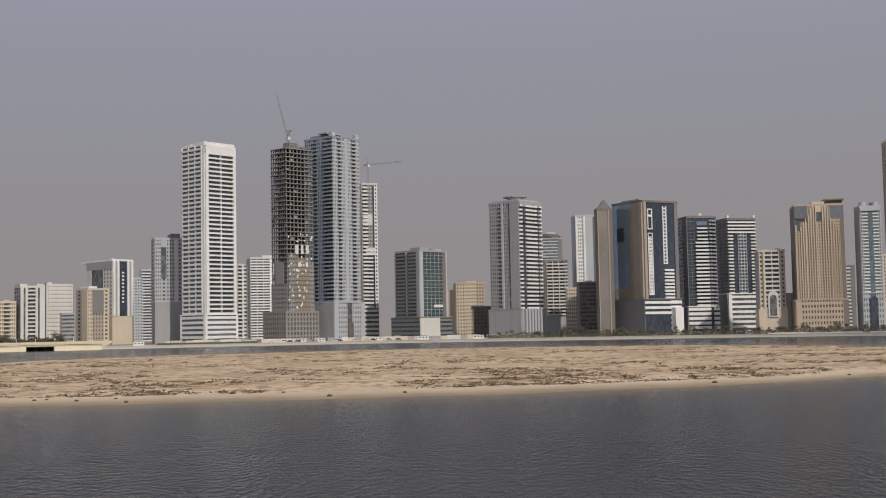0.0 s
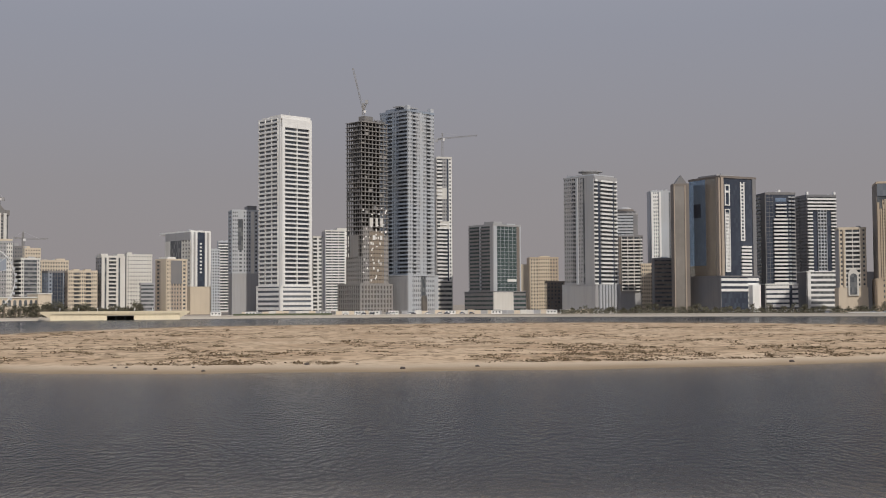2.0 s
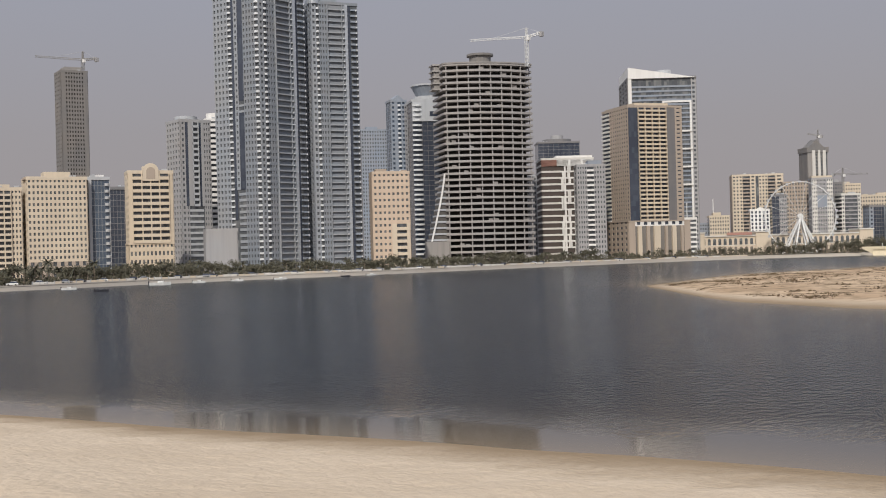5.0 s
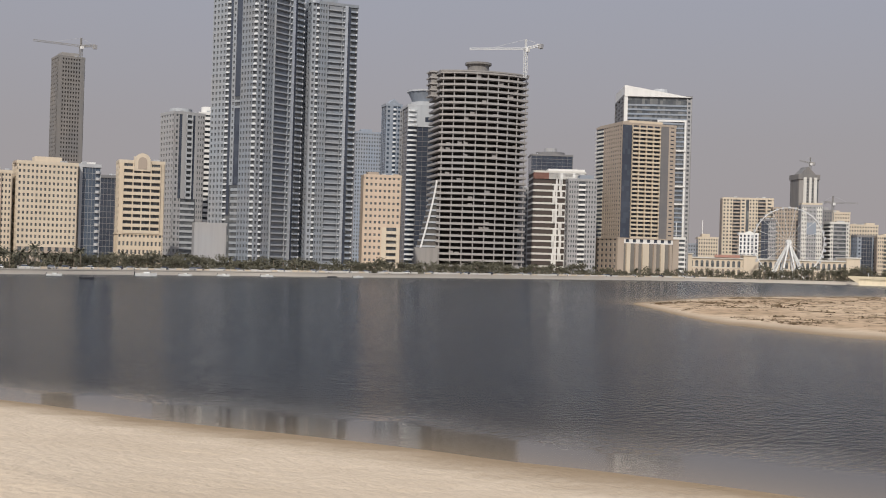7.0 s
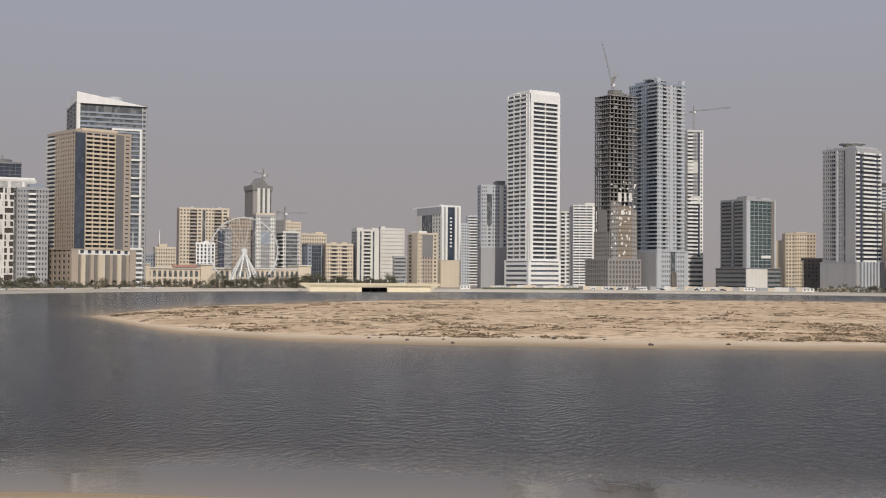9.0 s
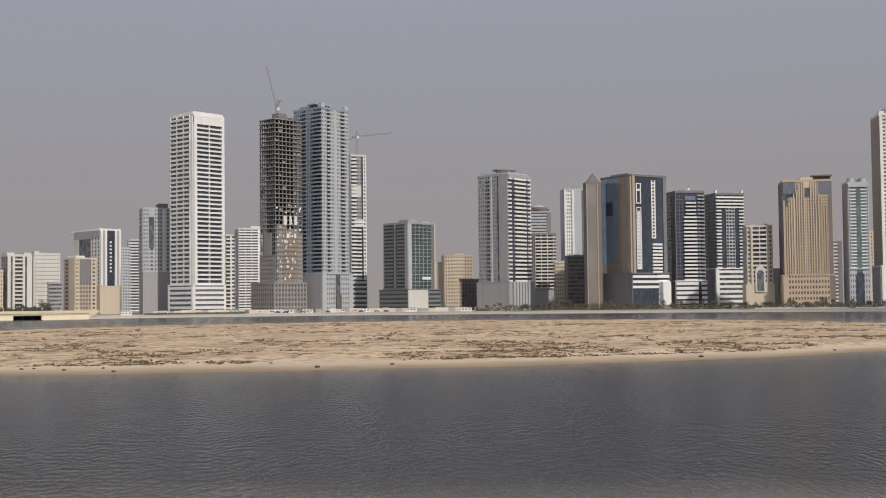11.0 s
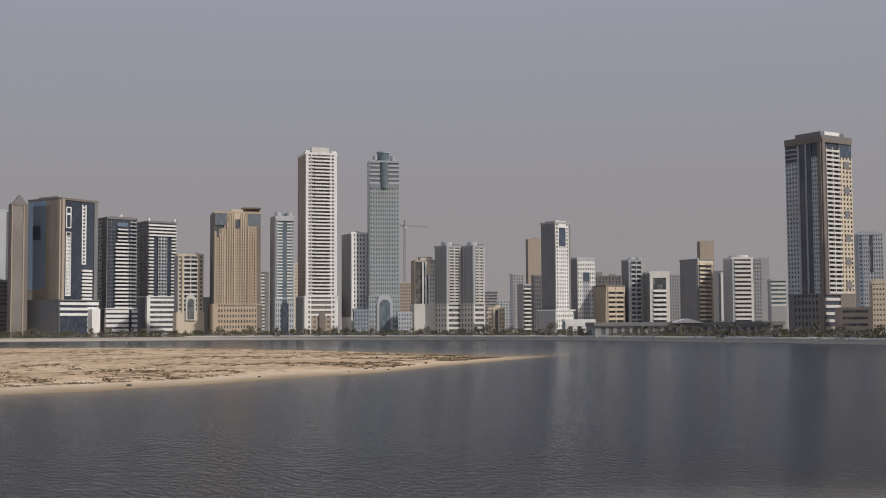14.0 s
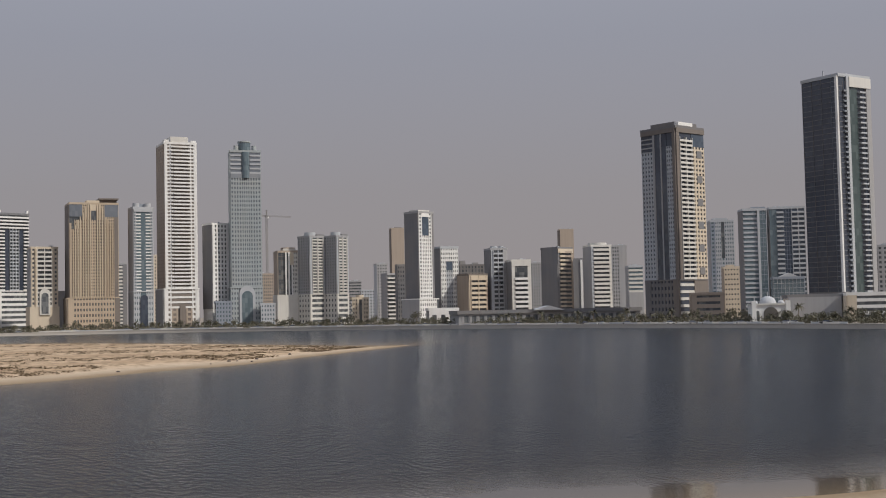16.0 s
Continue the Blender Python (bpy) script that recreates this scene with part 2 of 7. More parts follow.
def boxes_mesh(name, boxes, material):
    """One mesh of axis-aligned boxes (x0, x1, y0, y1, z0, z1)."""
    v, f = [], []
    for x0, x1, y0, y1, z0, z1 in boxes:
        k = len(v)
        v += [(x0, y0, z0), (x1, y0, z0), (x1, y1, z0), (x0, y1, z0), (x0, y0, z1), (x1, y0, z1), (x1, y1, z1), (x0, y1, z1)]
        f += [tuple(k + i for i in q) for q in ((3, 2, 1, 0), (4, 5, 6, 7), (0, 1, 5, 4), (1, 2, 6, 5), (2, 3, 7, 6), (3, 0, 4, 7))]
    me = bpy.data.meshes.new(name)
    me.from_pydata(v, [], f)
    me.materials.append(material)
    return me


def prism_mesh(name, outline, z0, z1, material):
    """An upright prism over a plan outline given anticlockwise."""
    n = len(outline)
    v = [(x, y, z0) for x, y in outline] + [(x, y, z1) for x, y in outline]
    f = [tuple(range(n - 1, -1, -1)), tuple(range(n, 2 * n))]
    f += [(i, (i + 1) % n, n + (i + 1) % n, n + i) for i in range(n)]
    me = bpy.data.meshes.new(name)
    me.from_pydata(v, [], f)
    me.materials.append(material)
    return me


def beam_mesh(name, beams, material):
    """Square bars (p, q, thickness) in one mesh."""
    v, f = [], []
    for p, q, th in beams:
        p, q = Vector(p), Vector(q)
        w = (q - p).normalized()
        s = w.cross(Vector((0, 0, 1)) if abs(w.z) < 0.9 else Vector((1, 0, 0))).normalized()
        t = w.cross(s)
        k = len(v)
        for e in (p, q):
            for a, c in ((-1, -1), (1, -1), (1, 1), (-1, 1)):
                v.append(e + s * a * th / 2 + t * c * th / 2)
        f += [tuple(k + i for i in g) for g in ((0, 1, 2, 3), (7, 6, 5, 4), (0, 4, 5, 1), (1, 5, 6, 2), (2, 6, 7, 3), (3, 7, 4, 0))]
    me = bpy.data.meshes.new(name)
    me.from_pydata(v, [], f)
    me.materials.append(material)
    return me


def child(name, mesh, parent, at=(0, 0, 0), label="", kind=""):
    ob = new(name, mesh)
    ob.parent = parent
    ob.location = at
    return tagged(ob, label, kind=kind)


def thing(name, label, category, x=0, y=0, z=0, rot=0, group="", kind=""):
    ob = new(name)
    ob.empty_display_size = 1
    ob.matrix_basis = pose(x, y, z, 0, 0, rot)
    return tagged(ob, label, category, group, kind)


def circle(r, n, cx=0.0, cy=0.0, a0=0.0, a1=360.0):
    full = a1 - a0 >= 360
    m_ = n if full else n + 1
    return [(cx + r * math.cos(radians(a0 + (a1 - a0) * i / n)), cy + r * math.sin(radians(a0 + (a1 - a0) * i / n))) for i in range(m_)]


# ---- ground and water ----
GZ = 2.0
FAR = ((-180, 330), (-120, 420), (-75, 445), (-61, 482), (-51, 555), (-45, 592), (-38, 680), (-33, 755), (-29, 830), (-23, 890), (-15, 910),
       (-4, 915), (6, 880), (14, 870), (20, 850), (32, 745), (40, 650), (47, 575), (53, 505), (75, 450), (120, 420), (180, 330))
BEACH = ((-180, 600), (-120, 500), (-90, 190), (-75, 118), (-61, 92), (-54, 80), (-46, 72.5), (-38, 66), (-30, 63), (-21, 59), (0, 56), (30, 60),
         (49, 71), (54, 76), (75, 110), (90, 190), (120, 500), (180, 600))
ISLE_NEAR = ((-32.2, 345), (-30.7, 300), (-29.6, 268), (-28, 236), (-22, 204), (-15, 195), (-5, 194), (3, 198), (11, 211), (16, 226), (20, 250), (24, 269), (28.6, 330), (31.6, 381), (33.2, 430))
ISLE_FAR = ((-32.2, 335), (-30.7, 345), (-29.6, 375), (-28, 425), (-22, 510), (-15, 600), (-5, 630), (3, 640), (11, 610), (16, 568), (20, 515), (24, 455), (28.6, 405), (31.6, 390), (33.2, 400))


def knots(table, az):
    t = np.array(table, float)
    return np.interp(az, t[:, 0], t[:, 1])


def smoothed(table, az, half=1.5):
    return sum(knots(table, az + o) for o in np.linspace(-half, half, 7)) / 7


def ripple(x, y, s, seed):
    r = np.random.RandomState(seed)
    h = 0
    for k in range(9):
        a, w, p = r.uniform(0, 6.28), r.uniform(0.5, 2.2) / s, r.uniform(0, 6.28)
        h = h + np.sin((x * np.cos(a) + y * np.sin(a)) * w * 6.28 + p)
    return h / 9


def land_height(az, r):
    """Height of the ground, by bearing in degrees and distance."""
    x, y = r * np.sin(np.radians(az)), r * np.cos(np.radians(az))
    edge = ripple(x, y, 60, 3) * 6 + ripple(x, y, 14, 4) * 1.5
    near = smoothed(BEACH, az, 3) + edge * 0.12 - r
    far = r - smoothed(FAR, az, 2.5) - 14
    isle = np.minimum((r - smoothed(ISLE_NEAR, az, 1.0)) + edge * 0.35, (smoothed(ISLE_FAR, az, 1.0) - r) * 0.35 + edge * 0.4)
    h_near = np.where(near > 0, np.minimum(near * 0.055, 2.2) + (ripple(x, y, 5, 8) * 0.1 + ripple(x, y, 1.7, 9) * 0.05 + np.maximum(0, ripple(x, y, 0.9, 10) - 0.25) * -0.12) * np.clip(near / 4, 0, 1), near * 0.05)
    h_far = np.where(far > 0, np.minimum(far * 0.45, GZ - 0.05), far * 0.25)
    dunes = ripple(x, y, 22, 5) * 0.28 + ripple(x, y, 7, 6) * 0.16
    isle = isle - np.maximum(0, np.maximum(-31.3 - az, az - 32.4)) * 12
    h_isle = np.where(isle > 0, np.minimum(isle * 0.04, 1.15) + dunes * np.clip((isle - 8) / 16, 0, 1), isle * 0.026)
    h = np.maximum(np.maximum(h_near, h_far), np.maximum(h_isle, -3.0))
    return h, near, far, isle


def polar_sheet(name, azs, rs, zfun, material):
    A, R = np.meshgrid(np.radians(azs), rs, indexing="ij")
    X, Y = R * np.sin(A), R * np.cos(A)
    Z, attrs = zfun(np.degrees(A), R)
    na, nr = A.shape
    co = np.stack([X, Y, Z], -1).reshape(-1, 3)
    i = np.arange(na - 1)[:, None] * nr + np.arange(nr - 1)[None, :]
    quads = np.stack([i, i + 1, i + nr + 1, i + nr], -1).reshape(-1, 4)[:, ::-1]
    quads = quads[:, ::-1]
    me = bpy.data.meshes.new(name)
    me.vertices.add(len(co))
    me.vertices.foreach_set("co", co.ravel())
    me.loops.add(quads.size)
    me.loops.foreach_set("vertex_index", quads.ravel().astype(np.int32))
    me.polygons.add(len(quads))
    me.polygons.foreach_set("loop_start", np.arange(0, quads.size, 4, dtype=np.int32))
    me.update(calc_edges=True)
    for key, val in attrs.items():
        at = me.attributes.new(key, "FLOAT", "POINT")
        at.data.foreach_set("value", np.ascontiguousarray(val, dtype=np.float32).ravel())
    me.polygons.foreach_set("use_smooth", np.ones(len(quads), dtype=bool))
    me.materials.append(material)
    return new(name, me)


AZS = np.concatenate([np.linspace(-180, -70, 56)[:-1], np.linspace(-70, 62, 620), np.linspace(62, 180, 60)[1:]])


def ground_z(a, r):
    h, near, far, isle = land_height(a, r)
    return h, {"town": np.clip((far - 1.5) / 3, 0, 1), "scrubby": np.clip((isle - 9) / 14, 0, 1) * np.clip(1.4 - isle / 200, 0.5, 1)}


def water_z(a, r):
    h, near, far, isle = land_height(a, r)
    calm = np.clip((near + 18.0 + ripple(r * np.sin(np.radians(a)), r * np.cos(np.radians(a)), 18, 12) * 4) / 10.0, 0, 1)
    return np.zeros_like(h), {"shallow": np.exp(np.minimum(h, 0) / 0.4), "calm": calm}


ground = polar_sheet("ground", AZS, np.concatenate([[0.0, 10, 25], np.geomspace(38, 108, 150), np.geomspace(109, 1000, 190), [1200, 1600, 2300, 3300, 4700]]), ground_z, M["ground"])
tagged(ground, "pale sand flats with scrub and dusty town ground beyond", "ground", kind="structure")
water = polar_sheet("water", AZS, np.geomspace(40, 1000, 150), water_z, M["water"])
tagged(water, "dark blue-grey lagoon water with wind ripples", "water", kind="structure")

def promenade_strip():
    """Sea wall and paved edge of the far bank, following the waterline."""
    azs = np.linspace(-100, 100, 801)
    base = smoothed(FAR, azs, 2.5)
    prof = ((0.0, -1.5), (0.5, GZ - 0.25), (0.3, GZ - 0.25), (0.3, GZ + 0.15), (1.1, GZ + 0.15), (1.1, GZ), (34.0, GZ))
    v, f = [], []
    for a_, r_ in zip(np.radians(azs), base):
        for off, z in prof:
            v.append(((r_ + off) * math.sin(a_), (r_ + off) * math.cos(a_), z))
    n = len(prof)
    for i in range(len(azs) - 1):
        for j in range(n - 1):
            f.append((i * n + j, (i + 1) * n + j, (i + 1) * n + j + 1, i * n + j + 1))
    me = bpy.data.meshes.new("promenade")
    me.from_pydata(v, [], f)
    me.materials.append(M["paving"])
    tagged(new("promenade", me), "pale sea wall and dusty paved promenade of the far bank", "promenade", kind="structure")


def lawn_strip():
    """Grass slope beside the bridge."""
    azs = np.linspace(-13.4, -8.8, 60)
    base = smoothed(FAR, azs, 2.5)
    v, f = [], []
    for a_, r_ in zip(np.radians(azs), base):
        for off, z in ((1.3, GZ + 0.03), (6.0, GZ + 0.9), (16.0, GZ + 1.4), (22.0, GZ + 0.02)):
            v.append(((r_ + off) * math.sin(a_), (r_ + off) * math.cos(a_), z))
    for i in range(59):
        for j in range(3):
            f.append((i * 4 + j, i * 4 + 4 + j, i * 4 + 5 + j, i * 4 + 1 + j))
    me = bpy.data.meshes.new("lawn")
    me.from_pydata(v, [], f)
    me.materials.append(M["lawn"])
    tagged(new("lawn", me), "dark dusty grass slope beside the bridge", "grass", kind="structure")


lawn_strip()
M["paving"] = paint("dusty_paving", (0.56, 0.51, 0.45), rough=0.95, streak=0.15)
promenade_strip()

# ---- towers ----


class Face:
    """A facade plane in a tower's own frame: R is the front along x, L the side along y, at the corner (0, 0)."""

    def __init__(self, side, w, d):
        self.side, self.w, self.len = side, w, (w if side == "R" else d)

    def box(self, u0, u1, o0, o1, z0, z1):
        if self.side == "R":
            return (u0, u1, -o1, -o0, z0, z1)
        return (-o1, -o0, u0, u1, z0, z1)


def S(u0, u1, kind, mat=None, n=0, z0=0.0, z1=1.0, out=None, tall=None):
    return dict(u0=u0, u1=u1, kind=kind, mat=mat, n=n, z0=z0, z1=z1, out=out, tall=tall)


def facade(root, face, segs, h, zb, floors, wall, split):
    """Build the segments of one face: solid panels, punched windows, ribbon windows, balconies and curtain wall."""
    fh = (h - zb) / floors
    joined = {}

    def put(name, mat, boxes, levels):
        if not levels:
            return
        if split:
            me = boxes_mesh(name, boxes, M[mat])
            for z in levels:
                child(name, me, root, (0, 0, z))
        else:
            joined.setdefault((name, mat), []).extend((a, b_, c, d_, e + z, f_ + z) for z in levels for a, b_, c, d_, e, f_ in boxes)

    for s in segs:
        u0, u1 = s["u0"] * face.len, s["u1"] * face.len
        mat, kind = s["mat"] or wall, s["kind"]
        k0, k1 = round(s["z0"] * floors), round(s["z1"] * floors)
        za, zc = zb + k0 * fh, zb + k1 * fh
        levels = [zb + k * fh for k in range(k0, k1)]
        n = s["n"]
        if kind == "wall":
            put("wall_panel", mat, [face.box(u0, u1, 0, s["out"] or 0.55, za, zc)], [0.0])
        elif kind == "fin":
            put("fin", mat, [face.box(u0, u1, 0, s["out"] or 1.4, za, zc)], [0.0])
        elif kind in ("win", "band"):
            t = s["tall"] or 0.5
            o = s["out"] or 0.4
            put("spandrel", mat, [face.box(u0, u1, 0, o, 0, fh * t)], levels)
            if kind == "win":
                n = max(1, round(n * 1.35))
                bay = (u1 - u0) / n
                pw = bay * 0.5
                for i in range(n + 1):
                    c = u0 + i * bay
                    put("pier", mat, [face.box(max(u0, c - pw / 2), min(u1, c + pw / 2), 0, o + 0.06, za, zc)], [0.0])
        elif kind == "balc":
            t = s["tall"] or 0.36
            o = s["out"] or 1.3
            ends = [face.box(u0, u0 + 0.12, 0, o, 0, fh * t), face.box(u1 - 0.12, u1, 0, o, 0, fh * t)]
            put("balcony", mat, [face.box(u0, u1, 0, o, -0.12, 0.12), face.box(u0, u1, o - 0.14, o, 0.12, fh * t)] + ends, levels)
            for i in range(n + 1 if n else 0):
                c = u0 + (u1 - u0) * i / n
                put("pier", mat, [face.box(max(u0, c - 0.25), min(u1, c + 0.25), 0, o + 0.05, za, zc)], [0.0])
        elif kind == "bow":
            t = s["tall"] or 0.42
            o = s["out"] or 1.3
            arc = [(u0 + (u1 - u0) * (1 - math.cos(math.pi * i / 8)) / 2, o * math.sin(math.pi * i / 8)) for i in range(9)]
            plan = [(a, -b_) for a, b_ in arc] if face.side == "R" else [(-b_, a) for a, b_ in reversed(arc)]
            me = prism_mesh("rounded_balcony", plan, 0, fh * t, M[mat])
            for z in levels:
                child("rounded_balcony", me, root, (0, 0, z))
        elif kind == "glass":
            put("transom", mat, [face.box(u0, u1, 0, 0.14, 0, 0.28)], levels)
            for i in range(n + 1):
                c = u0 + (u1 - u0) * i / max(n, 1)
                put("mullion", mat, [face.box(max(u0, c - 0.09), min(u1, c + 0.09), 0, 0.2, za, zc)], [0.0])
        elif kind == "pane":
            put("glazed_strip", mat, [face.box(u0, u1, 0, s["out"] or 0.25, za, zc)], [0.0])
        elif kind == "frame":
            tk = s["tall"] or 0.8
            o = s["out"] or 0.7
            put("white_frame", mat, [face.box(u0, u0 + tk, 0, o, za, zc), face.box(u1 - tk, u1, 0, o, za, zc),
                                     face.box(u0 + tk, u1 - tk, 0, o, zc - tk, zc), face.box(u0 + tk, u1 - tk, 0, o, za, za + tk)], [0.0])
    for (name, mat), boxes in joined.items():
        child(name, boxes_mesh(name, boxes, M[mat]), root, kind="stuff")


def tower(name, label, geo, wall="grey", core="glass", R=(), L=(), pod=0.0, podmat=None, podR=None, podL=None, podout=0.0,
          crown=(), floors=0, split=False, parapet=1.4, category="tower", group="towers round the lagoon"):
    """A tower: glazed core, facade pieces on two faces, podium, roof edge and things on the roof."""
    x, y, rot, w, d, h = geo
    root = thing(name, label, category, x, y, GZ, rot, group)
    floors = floors or max(3, round((h - pod) / 3.3))
    child("core", boxes_mesh("core", [(0, w, 0, d, 0, h)], M[core]), root)
    side = boxes_mesh("side_wall", [(w, w + 0.4, 0, d, 0, h), (0, w, d, d + 0.4, 0, h)], M[wall])
    child("side_wall", side, root)
    fr, fl = Face("R", w, d), Face("L", w, d)
    facade(root, fr, R, h, pod, floors, wall, split)
    facade(root, fl, L, h, pod, floors, wall, split)
    e = 0.5
    child("roof", boxes_mesh("roof", [(-e, w + e, -e, -e + 0.35, h, h + parapet), (-e, w + e, d + e - 0.35, d + e, h, h + parapet),
                                      (-e, -e + 0.35, -e + 0.35, d + e - 0.35, h, h + parapet), (w + e - 0.35, w + e, -e + 0.35, d + e - 0.35, h, h + parapet),
                                      (-e, w + e, -e, d + e, h - 0.3, h + 0.05)], M[wall]), root)
    if pod:
        pm_ = podmat or wall
        po = podout
        pb = child("podium", boxes_mesh("podium", [(-po - 0.2, w + po, -po - 0.2, d + po, 0, pod)], M[pm_ if podR is None else core]), root)
        if podR is not None:
            shift_r, shift_l = Face("R", w + 2 * po, d), Face("L", w, d + 2 * po)
            holder = child("podium_front", boxes_mesh("podium_front", [(-po - 0.9, w + po, -po - 0.9, d + po, pod - 0.8, pod)], M[pm_]), root)
            sub = child("podium_base", boxes_mesh("podium_base", [(-po - 0.5, w + po, -po - 0.5, d + po, 0, 1.0)], M[pm_]), root)
            sub.location = (0, 0, 0)
            fl_n = max(2, round(pod / 3.8))
            hold2 = child("podium_facade", boxes_mesh("podium_facade", [(-po - 0.3, -po - 0.2, -po - 0.3, -po - 0.2, 0, pod)], M[pm_]), root, (0, 0, 0))
            hold2.location = (-po - 0.2, -po - 0.2, 0)
            facade(hold2, shift_r, podR, pod, 0, fl_n, pm_, False)
            facade(hold2, shift_l, podL or podR, pod, 0, fl_n, pm_, False)
    for c in crown:
        roof_piece(root, w, d, h, *c)
    if h > 40 and w > 10:
        die = random.Random(round(x * 10 + y))
        units = []
        for i in range(5):
            px_, py_, s_ = die.uniform(0.08, 0.85) * w, die.uniform(0.05, 0.5) * d, die.uniform(0.7, 1.5)
            units.append((px_, px_ + s_ * die.uniform(1, 2), py_, py_ + s_ * 1.3, h, h + parapet + die.uniform(0.1, 1.3)))
        child("roof_plant", boxes_mesh("roof_plant", units, M["lightgrey"]), root, kind="stuff")
    return root


def roof_piece(root, w, d, h, kind, u0, u1, v0, v1, z0, z1, mat):
    """Things on a roof, in fractions of the plan: boxes, drums, domes, gables and masts."""
    x0, x1, y0, y1 = u0 * w, u1 * w, v0 * d, v1 * d
    cx, cy, r = (x0 + x1) / 2, (y0 + y1) / 2, (x1 - x0) / 2
    if kind == "box":
        child("roof_block", boxes_mesh("roof_block", [(x0, x1, y0, y1, h + z0, h + z1)], M[mat]), root)
    elif kind == "drum":
        child("roof_drum", prism_mesh("roof_drum", circle(r, 20, cx, cy), h + z0, h + z1, M[mat]), root)
    elif kind == "flare":
        v = [(x, y, h + z0) for x, y in circle(r * 0.72, 24, cx, cy)] + [(x, y, h + z1) for x, y in circle(r, 24, cx, cy)]
        me = bpy.data.meshes.new("flared_drum")
        me.from_pydata(v, [], [tuple(range(23, -1, -1)), tuple(range(24, 48))] + [(i, (i + 1) % 24, 24 + (i + 1) % 24, 24 + i) for i in range(24)])
        me.materials.append(M[mat])
        child("flared_drum", me, root)
    elif kind == "mast":
        child("mast", beam_mesh("mast", [((cx, cy, h + z0), (cx, cy, h + z1), 0.5)], M[mat]), root)
    elif kind == "dome":
        bm = bmesh.new()
        bmesh.ops.create_uvsphere(bm, u_segments=20, v_segments=12, radius=1)
        bmesh.ops.delete(bm, geom=[v for v in bm.verts if v.co.z < -0.05], context="VERTS")
        me = bpy.data.meshes.new("dome")
        bm.to_mesh(me)
        bm.free()
        me.materials.append(M[mat])
        ob = child("dome", me, root, (cx, cy, h + z0))
        ob.scale = (r, r, z1 - z0)
    elif kind == "gable":
        v = [(x0, y0, h + z0), (x1, y0, h + z0), (x1, y1, h + z0), (x0, y1, h + z0), (cx, y0, h + z1), (cx, y1, h + z1)]
        me = bpy.data.meshes.new("gable")
        me.from_pydata(v, [], [(0, 1, 4), (2, 3, 5), (1, 2, 5, 4), (3, 0, 4, 5), (3, 2, 1, 0)])
        me.materials.append(M[mat])
        child("gable", me, root)
    elif kind == "wedge":
        v = [(x0, y0, h + z0), (x1, y0, h + z0), (x1, y1, h + z0), (x0, y1, h + z0), (x0, y0, h + z1), (x0, y1, h + z1)]
        me = bpy.data.meshes.new("sloping_crown")
        me.from_pydata(v, [], [(0, 1, 4), (2, 3, 5), (1, 2, 5, 4), (3, 0, 4, 5), (3, 2, 1, 0)])
        me.materials.append(M[mat])
        child("sloping_crown", me, root)

# many L sides are painted darker than the front, standing in for shade
tower("cream_end_block", "pale cream apartment block with small square windows", (-546.8, 292.3, 67.9, 16.3, 16.3, 44.0),
      floors=16, wall="cream", R=[S(0, 0.3, "win", n=2), S(0.3, 0.7, "balc", "cream", n=2), S(0.7, 1, "win", n=2)], crown=[("box", 0.2, 0.7, 0.2, 0.8, 0, 3, "cream")])
tower("cream_apartment_block", "wide cream apartment block with rows of small windows", (-537.6, 308.8, 66.1, 28.0, 20.5, 49.1),
      floors=17, wall="cream", split=True, R=[S(0, 1, "win", n=10, tall=0.5, z0=0.18), S(0, 1, "win", "tan", n=6, tall=0.25, z1=0.18)], L=[S(0, 1, "win", n=4)], crown=[("box", 0.3, 0.75, 0.2, 0.8, 0, 4, "cream"), ("box", -0.05, 0.2, 0.0, 0.5, 0, 1.2, "tan")])
# core colour is near black, shade painted behind the window holes
tower("concrete_tower", "tall raw concrete tower still under construction", (-767.7, 469.7, 71.9, 18.4, 18.6, 143.9),
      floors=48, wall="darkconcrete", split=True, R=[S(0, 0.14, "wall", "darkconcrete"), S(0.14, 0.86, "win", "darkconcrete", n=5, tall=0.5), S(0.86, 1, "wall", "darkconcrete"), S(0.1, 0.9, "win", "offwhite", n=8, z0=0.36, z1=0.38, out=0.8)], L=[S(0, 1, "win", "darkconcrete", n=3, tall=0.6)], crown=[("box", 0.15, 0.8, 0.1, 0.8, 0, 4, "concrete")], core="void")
tower("blue_glass_block", "narrow blue glass office block with white fins", (-531.3, 338.6, 66.7, 10.3, 10.4, 49.5),
      wall="lightgrey", core="glassblue", split=True, R=[S(0, 0.14, "fin"), S(0.14, 0.78, "glass", "slate", n=4), S(0.78, 1, "bow", "lightgrey", out=1.2)], L=[S(0, 1, "glass", "bluegrey", n=2)], crown=[("box", 0.2, 0.8, 0.2, 0.8, 0, 2.5, "white")])
tower("dark_glass_block", "dark blue glass block set back behind its neighbours", (-585.1, 384.2, 62.7, 11.7, 11.7, 48.5),
      wall="darkgrey", core="glassdark", R=[S(0, 1, "glass", "darkgrey", n=6)])
